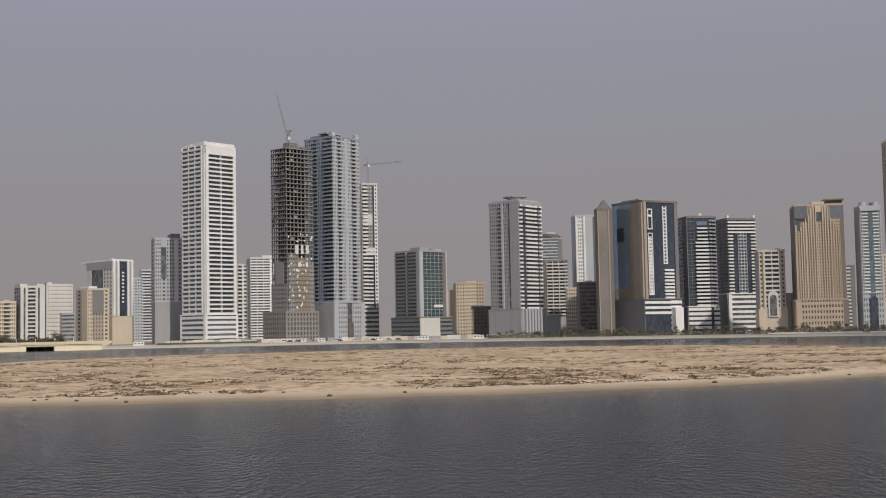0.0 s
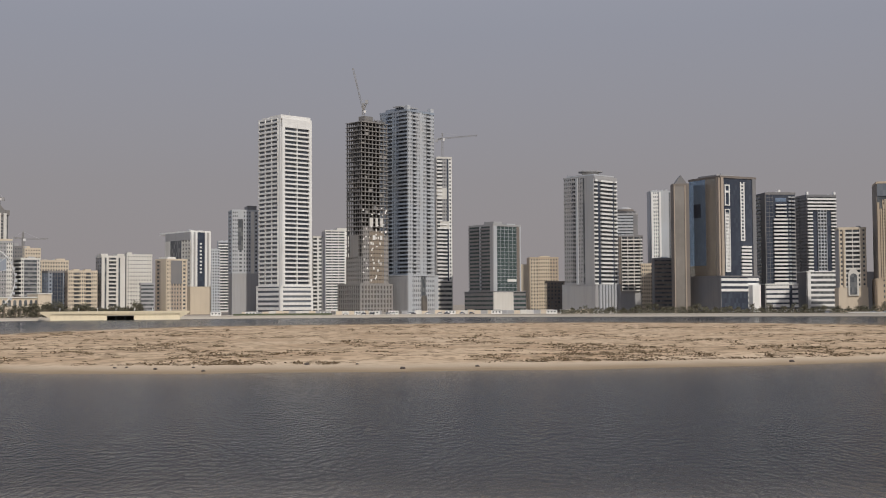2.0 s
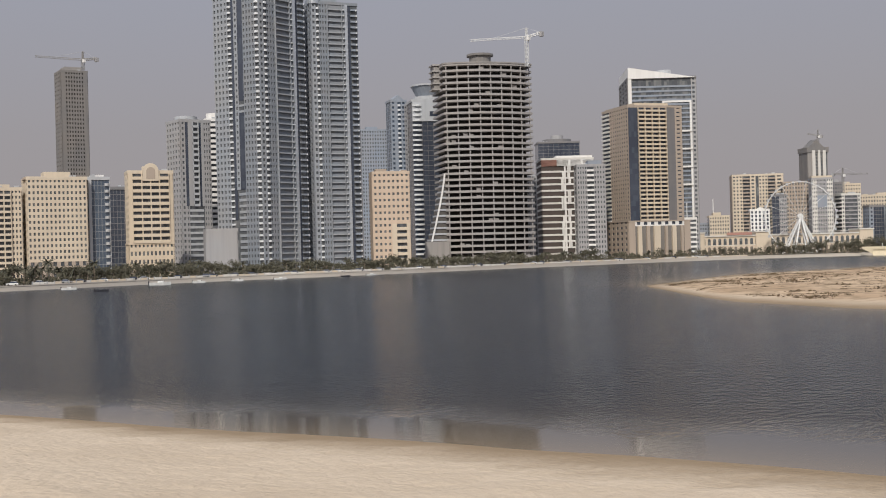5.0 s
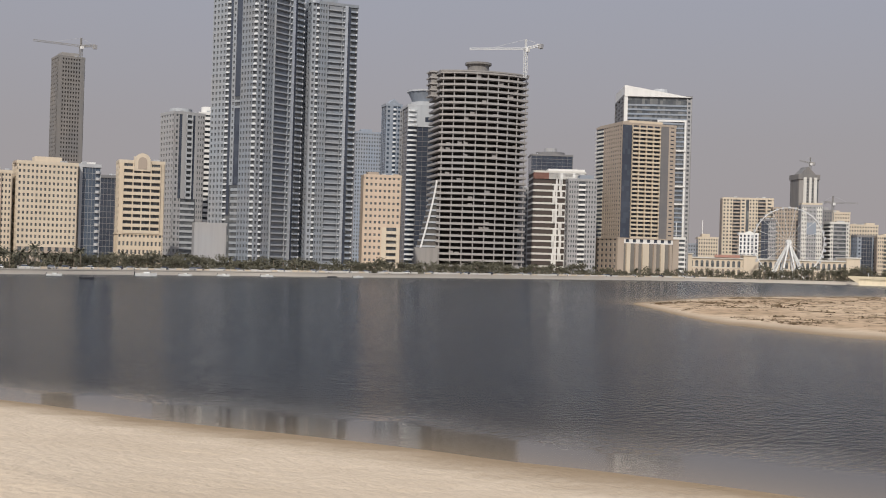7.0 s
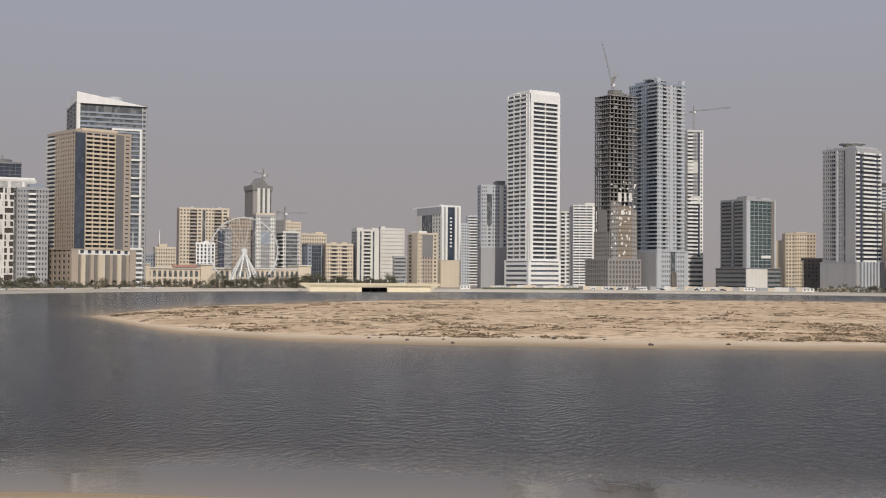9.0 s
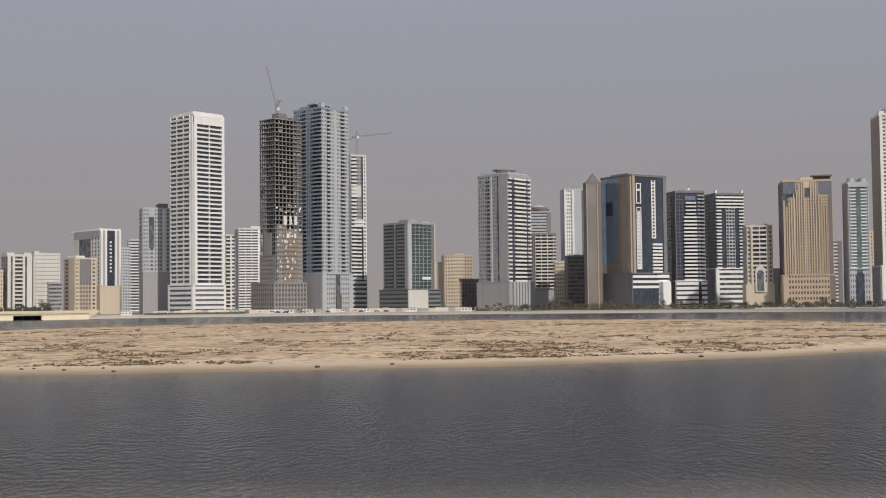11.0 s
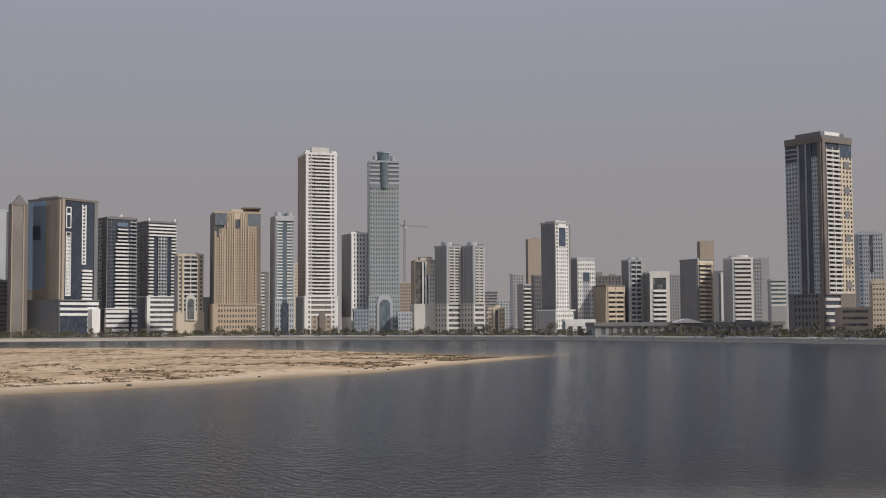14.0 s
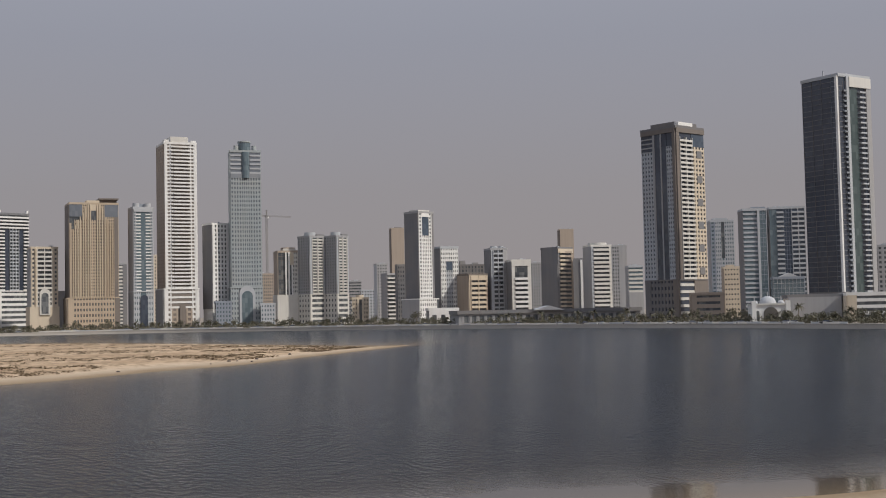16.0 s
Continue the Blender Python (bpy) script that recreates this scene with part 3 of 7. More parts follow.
tower("cream_arched_block", "cream apartment block with arched gable and balconies", (-520.5, 354.9, 61.7, 22.0, 13.5, 52.5),
      floors=11, wall="cream", split=True, R=[S(0, 0.08, "wall", "yellow"), S(0.08, 0.3, "balc", "yellow", n=1, tall=0.45), S(0.3, 0.7, "balc", "cream", n=2, tall=0.45), S(0.7, 0.92, "balc", "yellow", n=1, tall=0.45), S(0.92, 1, "wall", "yellow")], L=[S(0, 1, "win", n=2)], pod=17, podmat="yellow", podR=[S(0, 1, "win", n=8)], crown=[("drum", 0.32, 0.68, 0.02, 0.38, 0, 3.5, "cream"), ("box", 0.02, 0.25, 0.1, 0.6, 0, 1.5, "tan")])
tower("grey_tower", "grey apartment tower with dark vertical window strips", (-553.3, 412.3, 77.9, 18.0, 18.2, 85.4),
      floors=27, wall="grey", split=True, R=[S(0, 0.14, "win", n=1), S(0.14, 0.24, "pane", "glassdark", z0=0.45), S(0.24, 0.38, "wall", z0=0.45), S(0.38, 0.58, "balc", "lightgrey", n=1, z0=0.45), S(0.58, 0.68, "pane", "glassdark", z0=0.45), S(0.68, 0.76, "wall", z0=0.45), S(0.24, 0.72, "band", "lightgrey", z1=0.45, tall=0.42), S(0.14, 0.24, "win", n=1, z1=0.45), S(0.76, 1, "win", n=2)], L=[S(0, 1, "win", n=4)], crown=[("drum", 0.05, 0.75, 0.1, 0.8, 0, 3.5, "lightgrey")])
tower("banded_white_tower", "white tower with rounded balcony bands behind the grey one", (-600.3, 466.1, 58.2, 13.2, 13.2, 93.4),
      wall="white", R=[S(0, 1, "balc", "white", tall=0.5)], crown=[("drum", 0.1, 0.9, 0.1, 0.9, 0, 5, "white")])
tower("grey_low_block", "plain grey low block beside the twin towers", (-505.9, 391.9, 58.2, 15.8, 11.2, 22.4),
      wall="grey", R=[S(0, 1, "wall")], L=[S(0, 1, "wall")])
tower("twin_tower", "blue-grey twin apartment tower with stacked balconies", (-506.5, 430.9, 93.9, 35.6, 35.6, 153.9),
      wall="slate", core="glass", split=True, R=[S(0, 0.1, "win", "paleslate", n=1), S(0.1, 0.17, "bow", "dot", out=1.2, tall=0.33), S(0.17, 0.34, "win", "slate", n=2), S(0.34, 0.72, "wall", "slate", out=0.12), S(0.34, 0.66, "balc", "paleslate", n=1, tall=0.18), S(0.67, 0.72, "bow", "dot", out=1.6, tall=0.16), S(0.72, 0.78, "fin", "chrome", out=1.2), S(0.78, 0.85, "pane", "glassdark"), S(0.85, 0.95, "balc", "bluegrey", out=1.6, tall=0.28), S(0.95, 1, "bow", "dot", out=1.6, tall=0.25)], L=[S(0, 0.08, "bow", "dot", out=1.2, tall=0.33), S(0.08, 0.34, "win", "slate", n=3), S(0.34, 0.46, "pane", "glassdark", z0=0.62), S(0.34, 0.46, "pane", "glassdark", z0=0.3, z1=0.58), S(0.34, 0.5, "band", "paleslate", z0=0.58, z1=0.62, tall=0.35), S(0.34, 0.5, "band", "paleslate", z1=0.3, tall=0.45), S(0.46, 0.54, "win", "paleslate", n=1, z0=0.3), S(0.54, 0.6, "pane", "glassdark", z0=0.2), S(0.6, 0.68, "bow", "dot", out=1.2, tall=0.3), S(0.68, 1, "win", "paleslate", n=3)], crown=[("box", 0.05, 0.5, 0.1, 0.7, 0, 5, "bluegrey"), ("drum", -0.05, 0.2, -0.05, 0.2, 0, 4, "chrome"), ("mast", 0.2, 0.2, 0.2, 0.2, 4, 12, "steel")])
tower("twin_tower", "blue-grey twin apartment tower with stacked balconies", (-505.7, 469.4, 64.8, 27.6, 28.4, 152.0),
      wall="slate", core="glass", split=True, R=[S(0, 0.1, "win", "paleslate", n=1), S(0.1, 0.17, "bow", "dot", out=1.2, tall=0.33), S(0.17, 0.34, "win", "slate", n=2), S(0.34, 0.72, "wall", "slate", out=0.12), S(0.34, 0.66, "balc", "paleslate", n=1, tall=0.18), S(0.67, 0.72, "bow", "dot", out=1.6, tall=0.16), S(0.72, 0.78, "fin", "chrome", out=1.2), S(0.78, 0.85, "pane", "glassdark"), S(0.85, 0.95, "balc", "bluegrey", out=1.6, tall=0.28), S(0.95, 1, "bow", "dot", out=1.6, tall=0.25)], L=[S(0.5, 1, "pane", "glassdark"), S(0, 0.5, "win", "slate", n=2, out=0.5)], crown=[("box", 0.1, 0.6, 0.1, 0.7, 0, 5, "bluegrey"), ("drum", -0.05, 0.2, -0.05, 0.2, 0, 4, "chrome")])
tower("far_grey_tower", "pale grey tower in the haze", (-741.2, 743.7, 50.9, 24.7, 24.7, 115.2),
      wall="bluegrey", R=[S(0, 1, "win", n=8)], crown=[("box", 0.2, 0.6, 0.2, 0.8, 0, 4, "bluegrey")])
tower("cream_block", "plain cream block with a lower balconied wing", (-489.9, 500.0, 50.4, 21.1, 16.0, 54.7),
      floors=15, wall="peach", split=True, R=[S(0, 0.5, "win", "peach", n=3, tall=0.6), S(0.5, 1, "win", "peach", n=3, tall=0.6, z0=0.45), S(0.5, 0.62, "wall", "cream", z1=0.45, out=1.0), S(0.62, 0.92, "balc", "cream", n=1, z1=0.45, tall=0.45), S(0.92, 1, "wall", "cream", z1=0.45, out=1.0)], L=[S(0, 1, "wall")], crown=[("box", 0.1, 0.4, 0.2, 0.8, 0, 3, "tan"), ("box", 0.8, 0.95, 0.0, 0.4, 0, 2, "tan")])
tower("pointed_tower", "slim blue-grey tower with a pointed gable", (-591.7, 624.0, 60.0, 11.4, 11.5, 116.4),
      wall="bluegrey", core="glassblue", R=[S(0, 0.3, "win", n=1), S(0.3, 0.44, "wall"), S(0.44, 0.66, "bow", "dot", out=1.2), S(0.66, 1, "win", n=1)], L=[S(0, 1, "glass", "bluegrey", n=3)], crown=[("gable", 0.0, 1.0, 0.0, 1.0, 0, 5, "bluegrey")])
tower("ring_top_tower", "dark blue glass tower with silver corner and ring roof", (-543.4, 593.9, 52.2, 29.3, 30.1, 109.3),
      wall="lightgrey", core="glassdark", split=True, R=[S(0, 0.22, "bow", "dot", out=2.0, tall=0.36), S(0, 1, "wall", "lightgrey", z0=0.87), S(0.4, 0.8, "pane", "glassdark", z0=0.91, z1=0.94, out=0.6), S(0.22, 1, "glass", "bronze", n=6, z1=0.87)], L=[S(0, 0.6, "glass", "bronze", n=3), S(0.6, 1, "win", "grey", n=1)], crown=[("drum", 0.12, 0.92, 0.1, 0.9, 0, 4.5, "lightgrey"), ("flare", 0.08, 0.96, 0.06, 0.94, 4.5, 11.5, "bluegrey"), ("drum", 0.06, 0.98, 0.04, 0.96, 11.5, 12.6, "lightgrey")])
tower("narrow_grey_block", "narrow grey block between larger ones", (-531.1, 701.6, 43.1, 12.4, 12.4, 60.6),
      wall="grey", R=[S(0, 1, "win", n=4)])
tower("banded_brown_block", "brown block with white horizontal bands and grid", (-492.8, 667.9, 42.4, 35.8, 30.6, 69.4),
      wall="offwhite", core="darkbrown", split=True, R=[S(0, 0.36, "band", "offwhite", tall=0.3), S(0.36, 1, "band", "white", tall=0.26)] + [S(a, a + 0.05, "fin", "white", out=0.9, z0=0.04 + 0.22 * k + o, z1=0.17 + 0.22 * k + o) for k in range(4) for a, o in ((0.38, 0.0), (0.5, 0.1), (0.62, 0.0), (0.86, 0.1))] + [S(0.44, 0.47, "fin", "white", out=0.8), S(0.7, 0.73, "fin", "white", out=0.8), S(0, 0.3, "wall", "pink", z0=0.95), S(0.3, 1, "wall", "white", z0=0.94, out=0.8)] + [S(a, a + 0.045, "fin", "white", out=0.9, z0=0.04 + 0.155 * k + o, z1=0.13 + 0.155 * k + o) for k in range(6) for a, o in ((0.4, 0.0), (0.52, 0.07), (0.64, 0.0), (0.76, 0.07), (0.9, 0.0))] + [S(0, 0.3, "wall", "pink", z0=0.95), S(0.3, 1, "wall", "white", z0=0.94, out=0.8)], L=[S(0, 1, "band", tall=0.3)], crown=[("box", 0.3, 1.0, 0.1, 0.9, 0, 3, "white")], floors=16)
tower("domed_dark_tower", "dark tower with a domed drum roof in the haze", (-684.6, 924.0, 42.5, 39.3, 28, 108.9),
      wall="darkgrey", core="glassdark", R=[S(0, 1, "glass", "darkgrey", n=8)], crown=[("drum", 0.15, 0.85, 0.15, 0.85, 0, 4, "darkgrey"), ("drum", 0.35, 0.65, 0.35, 0.65, 4, 8, "grey")])
tower("grey_slim_block", "slim grey-blue block with a white balcony strip", (-464.3, 669.8, 40.7, 18.6, 18.4, 63.3),
      wall="grey", core="glass", R=[S(0, 0.35, "win", n=3), S(0.35, 0.6, "balc", "white"), S(0.6, 1, "win", n=3)], L=[S(0, 1, "win", n=1)], crown=[("box", 0.4, 0.9, 0.1, 0.9, 0, 4, "bluegrey")])
tower("tan_tower", "tan stone tower with navy glass strips and yellow balconies", (-440.7, 697.5, 58.1, 40.0, 40.9, 102.9),
      floors=27, wall="tan", split=True, R=[S(0, 0.17, "pane", "glassdark", out=0.5), S(0.17, 0.7, "balc", "yellow", n=4, tall=0.4, out=1.8), S(0.7, 0.87, "pane", "bronze", out=0.5), S(0.87, 1, "win", "tan", n=1, tall=0.7)], L=[S(0, 0.1, "win", "tan", n=1), S(0.1, 0.7, "win", "tan", n=5, tall=0.55), S(0.7, 1, "balc", "offwhite", tall=0.4)], pod=26, podmat="tan", podout=3, podR=[S(0, 0.1, "wall", "tan"), S(0.1, 0.9, "pane", "glassbrown", z1=0.8), S(0.14, 0.2, "fin", "cream", z1=0.82), S(0.28, 0.33, "fin", "tan", z1=0.82), S(0.4, 0.5, "fin", "cream", z1=0.82), S(0.58, 0.62, "fin", "tan", z1=0.82), S(0.7, 0.76, "fin", "cream", z1=0.82), S(0.84, 0.88, "fin", "tan", z1=0.82), S(0.9, 1, "wall", "tan"), S(0.1, 0.9, "win", "white", n=5, z0=0.82, tall=0.2)], podL=[S(0, 1, "win", "tan", n=5)], crown=[("box", 0.12, 0.75, 0.0, 0.5, 0, 3, "yellow"), ("box", 0.0, 0.1, 0.0, 0.9, 0, 2, "tan")], core="glassdark")
tower("white_crowned_tower", "blue-grey glass tower with sloping white crown", (-480.3, 761.1, 39.5, 49.7, 52.1, 131.8),
      wall="darkgrey", core="glass", split=True, R=[S(0, 0.05, "fin", "white"), S(0.05, 1, "band", "bluegrey", z0=0.9, z1=0.985, tall=0.4), S(0.05, 0.7, "band", "bluegrey", z1=0.9, tall=0.45), S(0.5, 0.93, "frame", "white", z0=0.18, z1=0.87, tall=1.4), S(0.7, 0.93, "band", "bluegrey", z1=0.9, tall=0.35), S(0.93, 1, "win", "grey", n=1), S(0.66, 0.95, "balc", "white", z0=0.3, z1=0.31), S(0.66, 0.93, "balc", "white", z0=0.4, z1=0.42), S(0.66, 0.93, "balc", "white", z0=0.5, z1=0.52), S(0.66, 0.93, "balc", "white", z0=0.6, z1=0.62), S(0.66, 0.93, "balc", "white", z0=0.7, z1=0.72), S(0.66, 0.93, "balc", "white", z0=0.79, z1=0.81)], L=[S(0, 1, "win", "darkgrey", n=2)], crown=[("wedge", 0.0, 1.0, -0.03, 1.0, 0.2, 8.5, "white"), ("drum", 0.5, 0.72, 0.3, 0.6, 4, 9, "lightgrey")])
tower("white_banded_block", "low white banded block by the promenade", (-435.2, 753.3, 36.0, 11.2, 11.2, 26.8),
      wall="white", R=[S(0, 1, "band", tall=0.45)], crown=[("mast", 0.5, 0.5, 0.5, 0.5, 0, 12, "whitesteel")], category="building")
tower("spired_block", "small stepped cream block with a white spire", (-508.6, 930.0, 34.7, 16.6, 16.6, 31.9),
      wall="cream", R=[S(0, 1, "win", n=6)], crown=[("box", 0.2, 0.6, 0.1, 0.9, 0, 4, "cream"), ("mast", 0.25, 0.25, 0.5, 0.5, 0, 16, "white")], category="building")
tower("pale_low_block", "pale blue low block behind the arcade", (-525.7, 943.4, 35.1, 10.6, 10.6, 26.3),
      wall="bluegrey", R=[S(0, 1, "win", n=4)], category="building")
tower("cream_slab_block", "large cream slab block with dark window columns", (-505.0, 966.0, 33.6, 43.2, 19.0, 67.8),
      floors=22, wall="cream", R=[S(0, 0.2, "win", n=2), S(0.2, 0.35, "balc", "tan"), S(0.35, 0.46, "win", n=1), S(0.46, 0.52, "pane", "glass"), S(0.52, 0.7, "win", n=2), S(0.7, 0.85, "balc", "tan"), S(0.85, 1, "win", n=1)], L=[S(0, 1, "wall", "tan")])
tower("white_gabled_block", "small white block with black glazing", (-465.0, 919.1, 32.8, 15.4, 8.9, 35.4),
      wall="white", core="glassdark", R=[S(0, 1, "win", n=4, tall=0.3)], crown=[("gable", 0.1, 1.0, 0.0, 1.0, 0, 3, "white")], category="building")
tower("dark_slab_block", "dark glass slab behind the big wheel", (-466.7, 962.9, 31.9, 12.2, 12.2, 48.5),
      wall="darkgrey", core="glassdark", R=[S(0, 0.5, "glass", "darkgrey", n=2), S(0.5, 1, "win", "grey", n=3)])
tower("beige_block", "beige block behind the big wheel", (-462.3, 976.0, 31.3, 28.3, 28, 59.5),
      wall="tan", R=[S(0, 1, "win", "tan", n=9)])
tower("capped_tower", "unfinished concrete tower with overhanging cap", (-504.9, 1121.6, 47.8, 19.8, 20.0, 97.7),
      wall="concrete", R=[S(0, 0.2, "wall"), S(0.2, 0.36, "fin", "offwhite"), S(0.5, 0.62, "fin", "offwhite"), S(0.75, 0.9, "fin", "offwhite"), S(0.2, 0.9, "band", "concrete", tall=0.3)], L=[S(0, 1, "wall", "darkconcrete")], crown=[("box", -0.06, 1.06, -0.06, 1.06, -2, 3, "darkconcrete"), ("gable", 0.1, 0.9, 0.1, 0.9, 3, 11, "darkconcrete")])
tower("ornate_block", "grey block with a carved panel and arched top windows", (-428.6, 958.5, 32.4, 16.6, 16.8, 60.4),
      wall="grey", R=[S(0, 0.25, "win", "offwhite", n=2), S(0.25, 0.72, "wall", "bluegrey", z0=0.62, z1=0.8), S(0.25, 0.72, "win", "grey", n=3, z1=0.62), S(0.25, 0.72, "win", "grey", n=5, z0=0.8), S(0.72, 1, "win", "offwhite", n=2)], L=[S(0, 1, "win", n=2)], crown=[("box", 0.0, 1.0, 0.0, 1.0, 1.4, 3, "cream")])
tower("dark_narrow_block", "dark narrow block with rooftop plant", (-437.7, 1020.1, 29.2, 8.7, 8.7, 58.9),
      wall="darkgrey", R=[S(0, 1, "win", n=3)], crown=[("box", 0.2, 0.7, 0.2, 0.8, 0, 4, "grey")])
tower("cream_far_block", "cream block further back", (-458.8, 1087.2, 28.9, 18.1, 18.1, 60.5),
      wall="cream", R=[S(0, 1, "win", n=6, tall=0.6)], crown=[("box", 0.1, 0.5, 0.2, 0.8, 0, 3, "cream")])
tower("two_tone_block", "two-tone block with a grey glazed middle", (-407.3, 967.8, 42.9, 15.6, 15.7, 46.5),
      wall="offwhite", R=[S(0, 0.15, "win", n=1), S(0.15, 0.85, "band", "grey", tall=0.3), S(0.85, 1, "win", n=1)], L=[S(0, 1, "balc", "offwhite")])
tower("cream_stepped_block", "wide cream block with a stepped roof", (-428.0, 1056.6, 28.1, 25.0, 25.0, 47.8),
      wall="cream", R=[S(0, 1, "win", n=8)], crown=[("box", 0.6, 0.9, 0.1, 0.9, 0, 3, "cream"), ("box", 0.1, 0.3, 0.1, 0.9, 0, 2, "cream")])
tower("dark_blue_block", "dark blue glass block with white window edges", (-385.6, 971.3, 39.5, 15.8, 16.0, 35.9),
      wall="darkgrey", core="glassdark", R=[S(0, 0.2, "win", "bluegrey", n=1), S(0.2, 0.75, "glass", "darkgrey", n=4), S(0.75, 1, "win", "bluegrey", n=1)], L=[S(0, 1, "win", "bluegrey", n=2)])
tower("cream_low_block", "cream low apartment block with many balconies", (-365.8, 962.9, 28.1, 22.8, 23.2, 35.6),
      wall="cream", R=[S(0, 0.2, "win", n=2), S(0.2, 0.4, "balc"), S(0.4, 0.6, "win", n=2), S(0.6, 0.8, "balc"), S(0.8, 1, "win", n=2)], L=[S(0, 1, "win", "tan", n=2)], crown=[("box", 0.2, 0.4, 0.1, 0.9, 0, 2.5, "cream"), ("box", 0.6, 0.8, 0.1, 0.9, 0, 2.5, "cream")])
tower("striped_white_block", "white block with dark vertical window stripes", (-344.4, 981.3, 32.6, 19.0, 19.3, 48.3),
      wall="offwhite", R=[S(0, 0.12, "wall"), S(0.12, 0.2, "pane", "glass", out=0.3), S(0.2, 0.3, "wall"), S(0.3, 0.62, "balc", "offwhite"), S(0.62, 0.72, "wall"), S(0.72, 0.8, "pane", "glass", out=0.3), S(0.8, 1, "wall")], L=[S(0, 1, "win", "grey", n=2)], crown=[("box", 0.0, 0.3, 0.1, 0.9, 0, 3, "offwhite"), ("box", 0.7, 1.0, 0.1, 0.9, 0, 3, "offwhite")])
tower("plain_white_block", "plain off-white block with faint small windows", (-331.4, 1006.9, 24.2, 20.5, 19.3, 50.2),
      wall="offwhite", R=[S(0, 1, "win", "offwhite", n=7, tall=0.72)], L=[S(0, 1, "wall")], crown=[("box", 0.0, 0.2, 0.0, 0.9, 0, 3, "offwhite")])
tower("grey_small_block", "small grey banded block", (-302.2, 953.2, 23.6, 9.9, 9.9, 25.0),
      wall="grey", R=[S(0, 1, "band", tall=0.5)], category="building")
tower("beige_dark_block", "beige block with a dark stepped centre", (-288.8, 978.3, 44.3, 18.5, 18.7, 45.1),
      wall="cream", R=[S(0, 0.2, "win", n=2), S(0.2, 0.75, "win", "tan", n=3, z1=0.6), S(0.2, 0.75, "wall", "darkgrey", z0=0.6), S(0.75, 1, "win", n=1)], L=[S(0, 0.5, "wall", "cream"), S(0.5, 1, "win", "tan", n=1)], crown=[("box", 0.1, 0.5, 0.1, 0.9, 0, 3, "white")])
tower("sign_tower", "white-framed tower with dark panel and vertical lettering", (-280.7, 1022.2, 45.4, 19.1, 43.2, 71.0),
      wall="white", R=[S(0, 0.1, "fin", "white"), S(0.1, 0.2, "wall", "grey"), S(0.2, 0.3, "fin", "white"), S(0.3, 0.7, "pane", "glassdark", out=0.5), S(0.7, 0.8, "fin", "white"), S(0.8, 0.9, "wall", "grey"), S(0.9, 1, "fin", "white")], L=[S(0, 1, "wall", "grey", z0=0.88), S(0, 0.35, "win", "offwhite", n=2, z1=0.88), S(0.35, 0.8, "pane", "glass", z0=0.4, z1=0.88, out=0.4), S(0.35, 0.8, "win", "grey", n=3, z1=0.4), S(0.8, 1, "wall", "offwhite", z1=0.88)], pod=24, podmat="cream", podout=0.5, crown=[("box", 0.3, 0.7, 0.5, 1.5, 0, 2, "white")])
tower("dark_narrow_tower", "dark narrow tower in shade", (-351.3, 1359.3, 20.5, 11.3, 11.3, 70.2),
      wall="lightgrey", R=[S(0, 1, "win", n=3)])
tower("white_narrow_tower", "narrow pale tower with white balcony bands", (-348.1, 1387.0, 20.1, 12.9, 12.9, 80.8),
      wall="lightgrey", R=[S(0, 1, "balc", "white")], L=[S(0, 1, "wall")])
tower("grey_shaded_tower", "grey tower with darker recessed strip and podium", (-235.0, 982.3, 21.1, 21.5, 21.9, 85.4),
      wall="lightgrey", split=True, R=[S(0, 0.22, "win", n=2), S(0.22, 0.42, "wall", z0=0.9), S(0.24, 0.4, "pane", "glass", z0=0.35, z1=0.9, out=0.2), S(0.22, 0.42, "win", n=1, z1=0.35), S(0.42, 0.72, "win", n=2), S(0.72, 0.84, "wall", "offwhite"), S(0.84, 1, "win", n=1)], L=[S(0, 1, "win", n=1)], pod=34, podmat="grey", crown=[("box", 0.6, 0.95, 0.1, 0.9, 0, 5, "darkgrey")])
tower("white_balcony_tower", "tall white tower wrapped in balcony bands", (-186.2, 941.8, 48.0, 29.5, 29.7, 156.0),
      floors=38, wall="white", split=True, R=[S(0, 0.08, "fin", "white", out=1.7), S(0.08, 0.92, "balc", "white", n=2, tall=0.34, out=1.8, z1=0.965), S(0, 1, "wall", "white", z0=0.955, out=1.4), S(0.92, 1, "fin", "white", out=1.7)], L=[S(0, 0.1, "wall", "white"), S(0.1, 0.95, "balc", "white", n=3, tall=0.42), S(0.95, 1, "wall", "white")], pod=23, podmat="white", podout=1.2, podR=[S(0, 0.06, "wall"), S(0.06, 0.94, "band", tall=0.55, out=0.6), S(0.94, 1, "wall")], crown=[("box", 0.0, 1.0, 0.0, 0.5, 0, 3, "white"), ("mast", 0.5, 0.5, 0.3, 0.3, 3, 8, "steel"), ("box", 0.02, 0.4, 0.6, 0.9, 0, 2.5, "white")], core="glasshaze")
tower("white_narrow_block", "narrow white block beside the tall tower", (-176.6, 1035.0, 22.2, 8.9, 8.9, 65.7),
      wall="offwhite", R=[S(0, 0.4, "balc", "white"), S(0.4, 1, "win", "white", n=1)], L=[S(0, 1, "wall")])
tower("white_banded_tower", "off-white tower with horizontal bands", (-230.7, 1439.6, 17.0, 29.2, 29.6, 95.7),
      wall="offwhite", R=[S(0, 0.8, "balc", "white", tall=0.45, n=3), S(0.8, 1, "wall", "white")], L=[S(0, 1, "wall", "grey")], crown=[("box", 0.5, 0.9, 0.1, 0.9, 0, 4, "offwhite")])
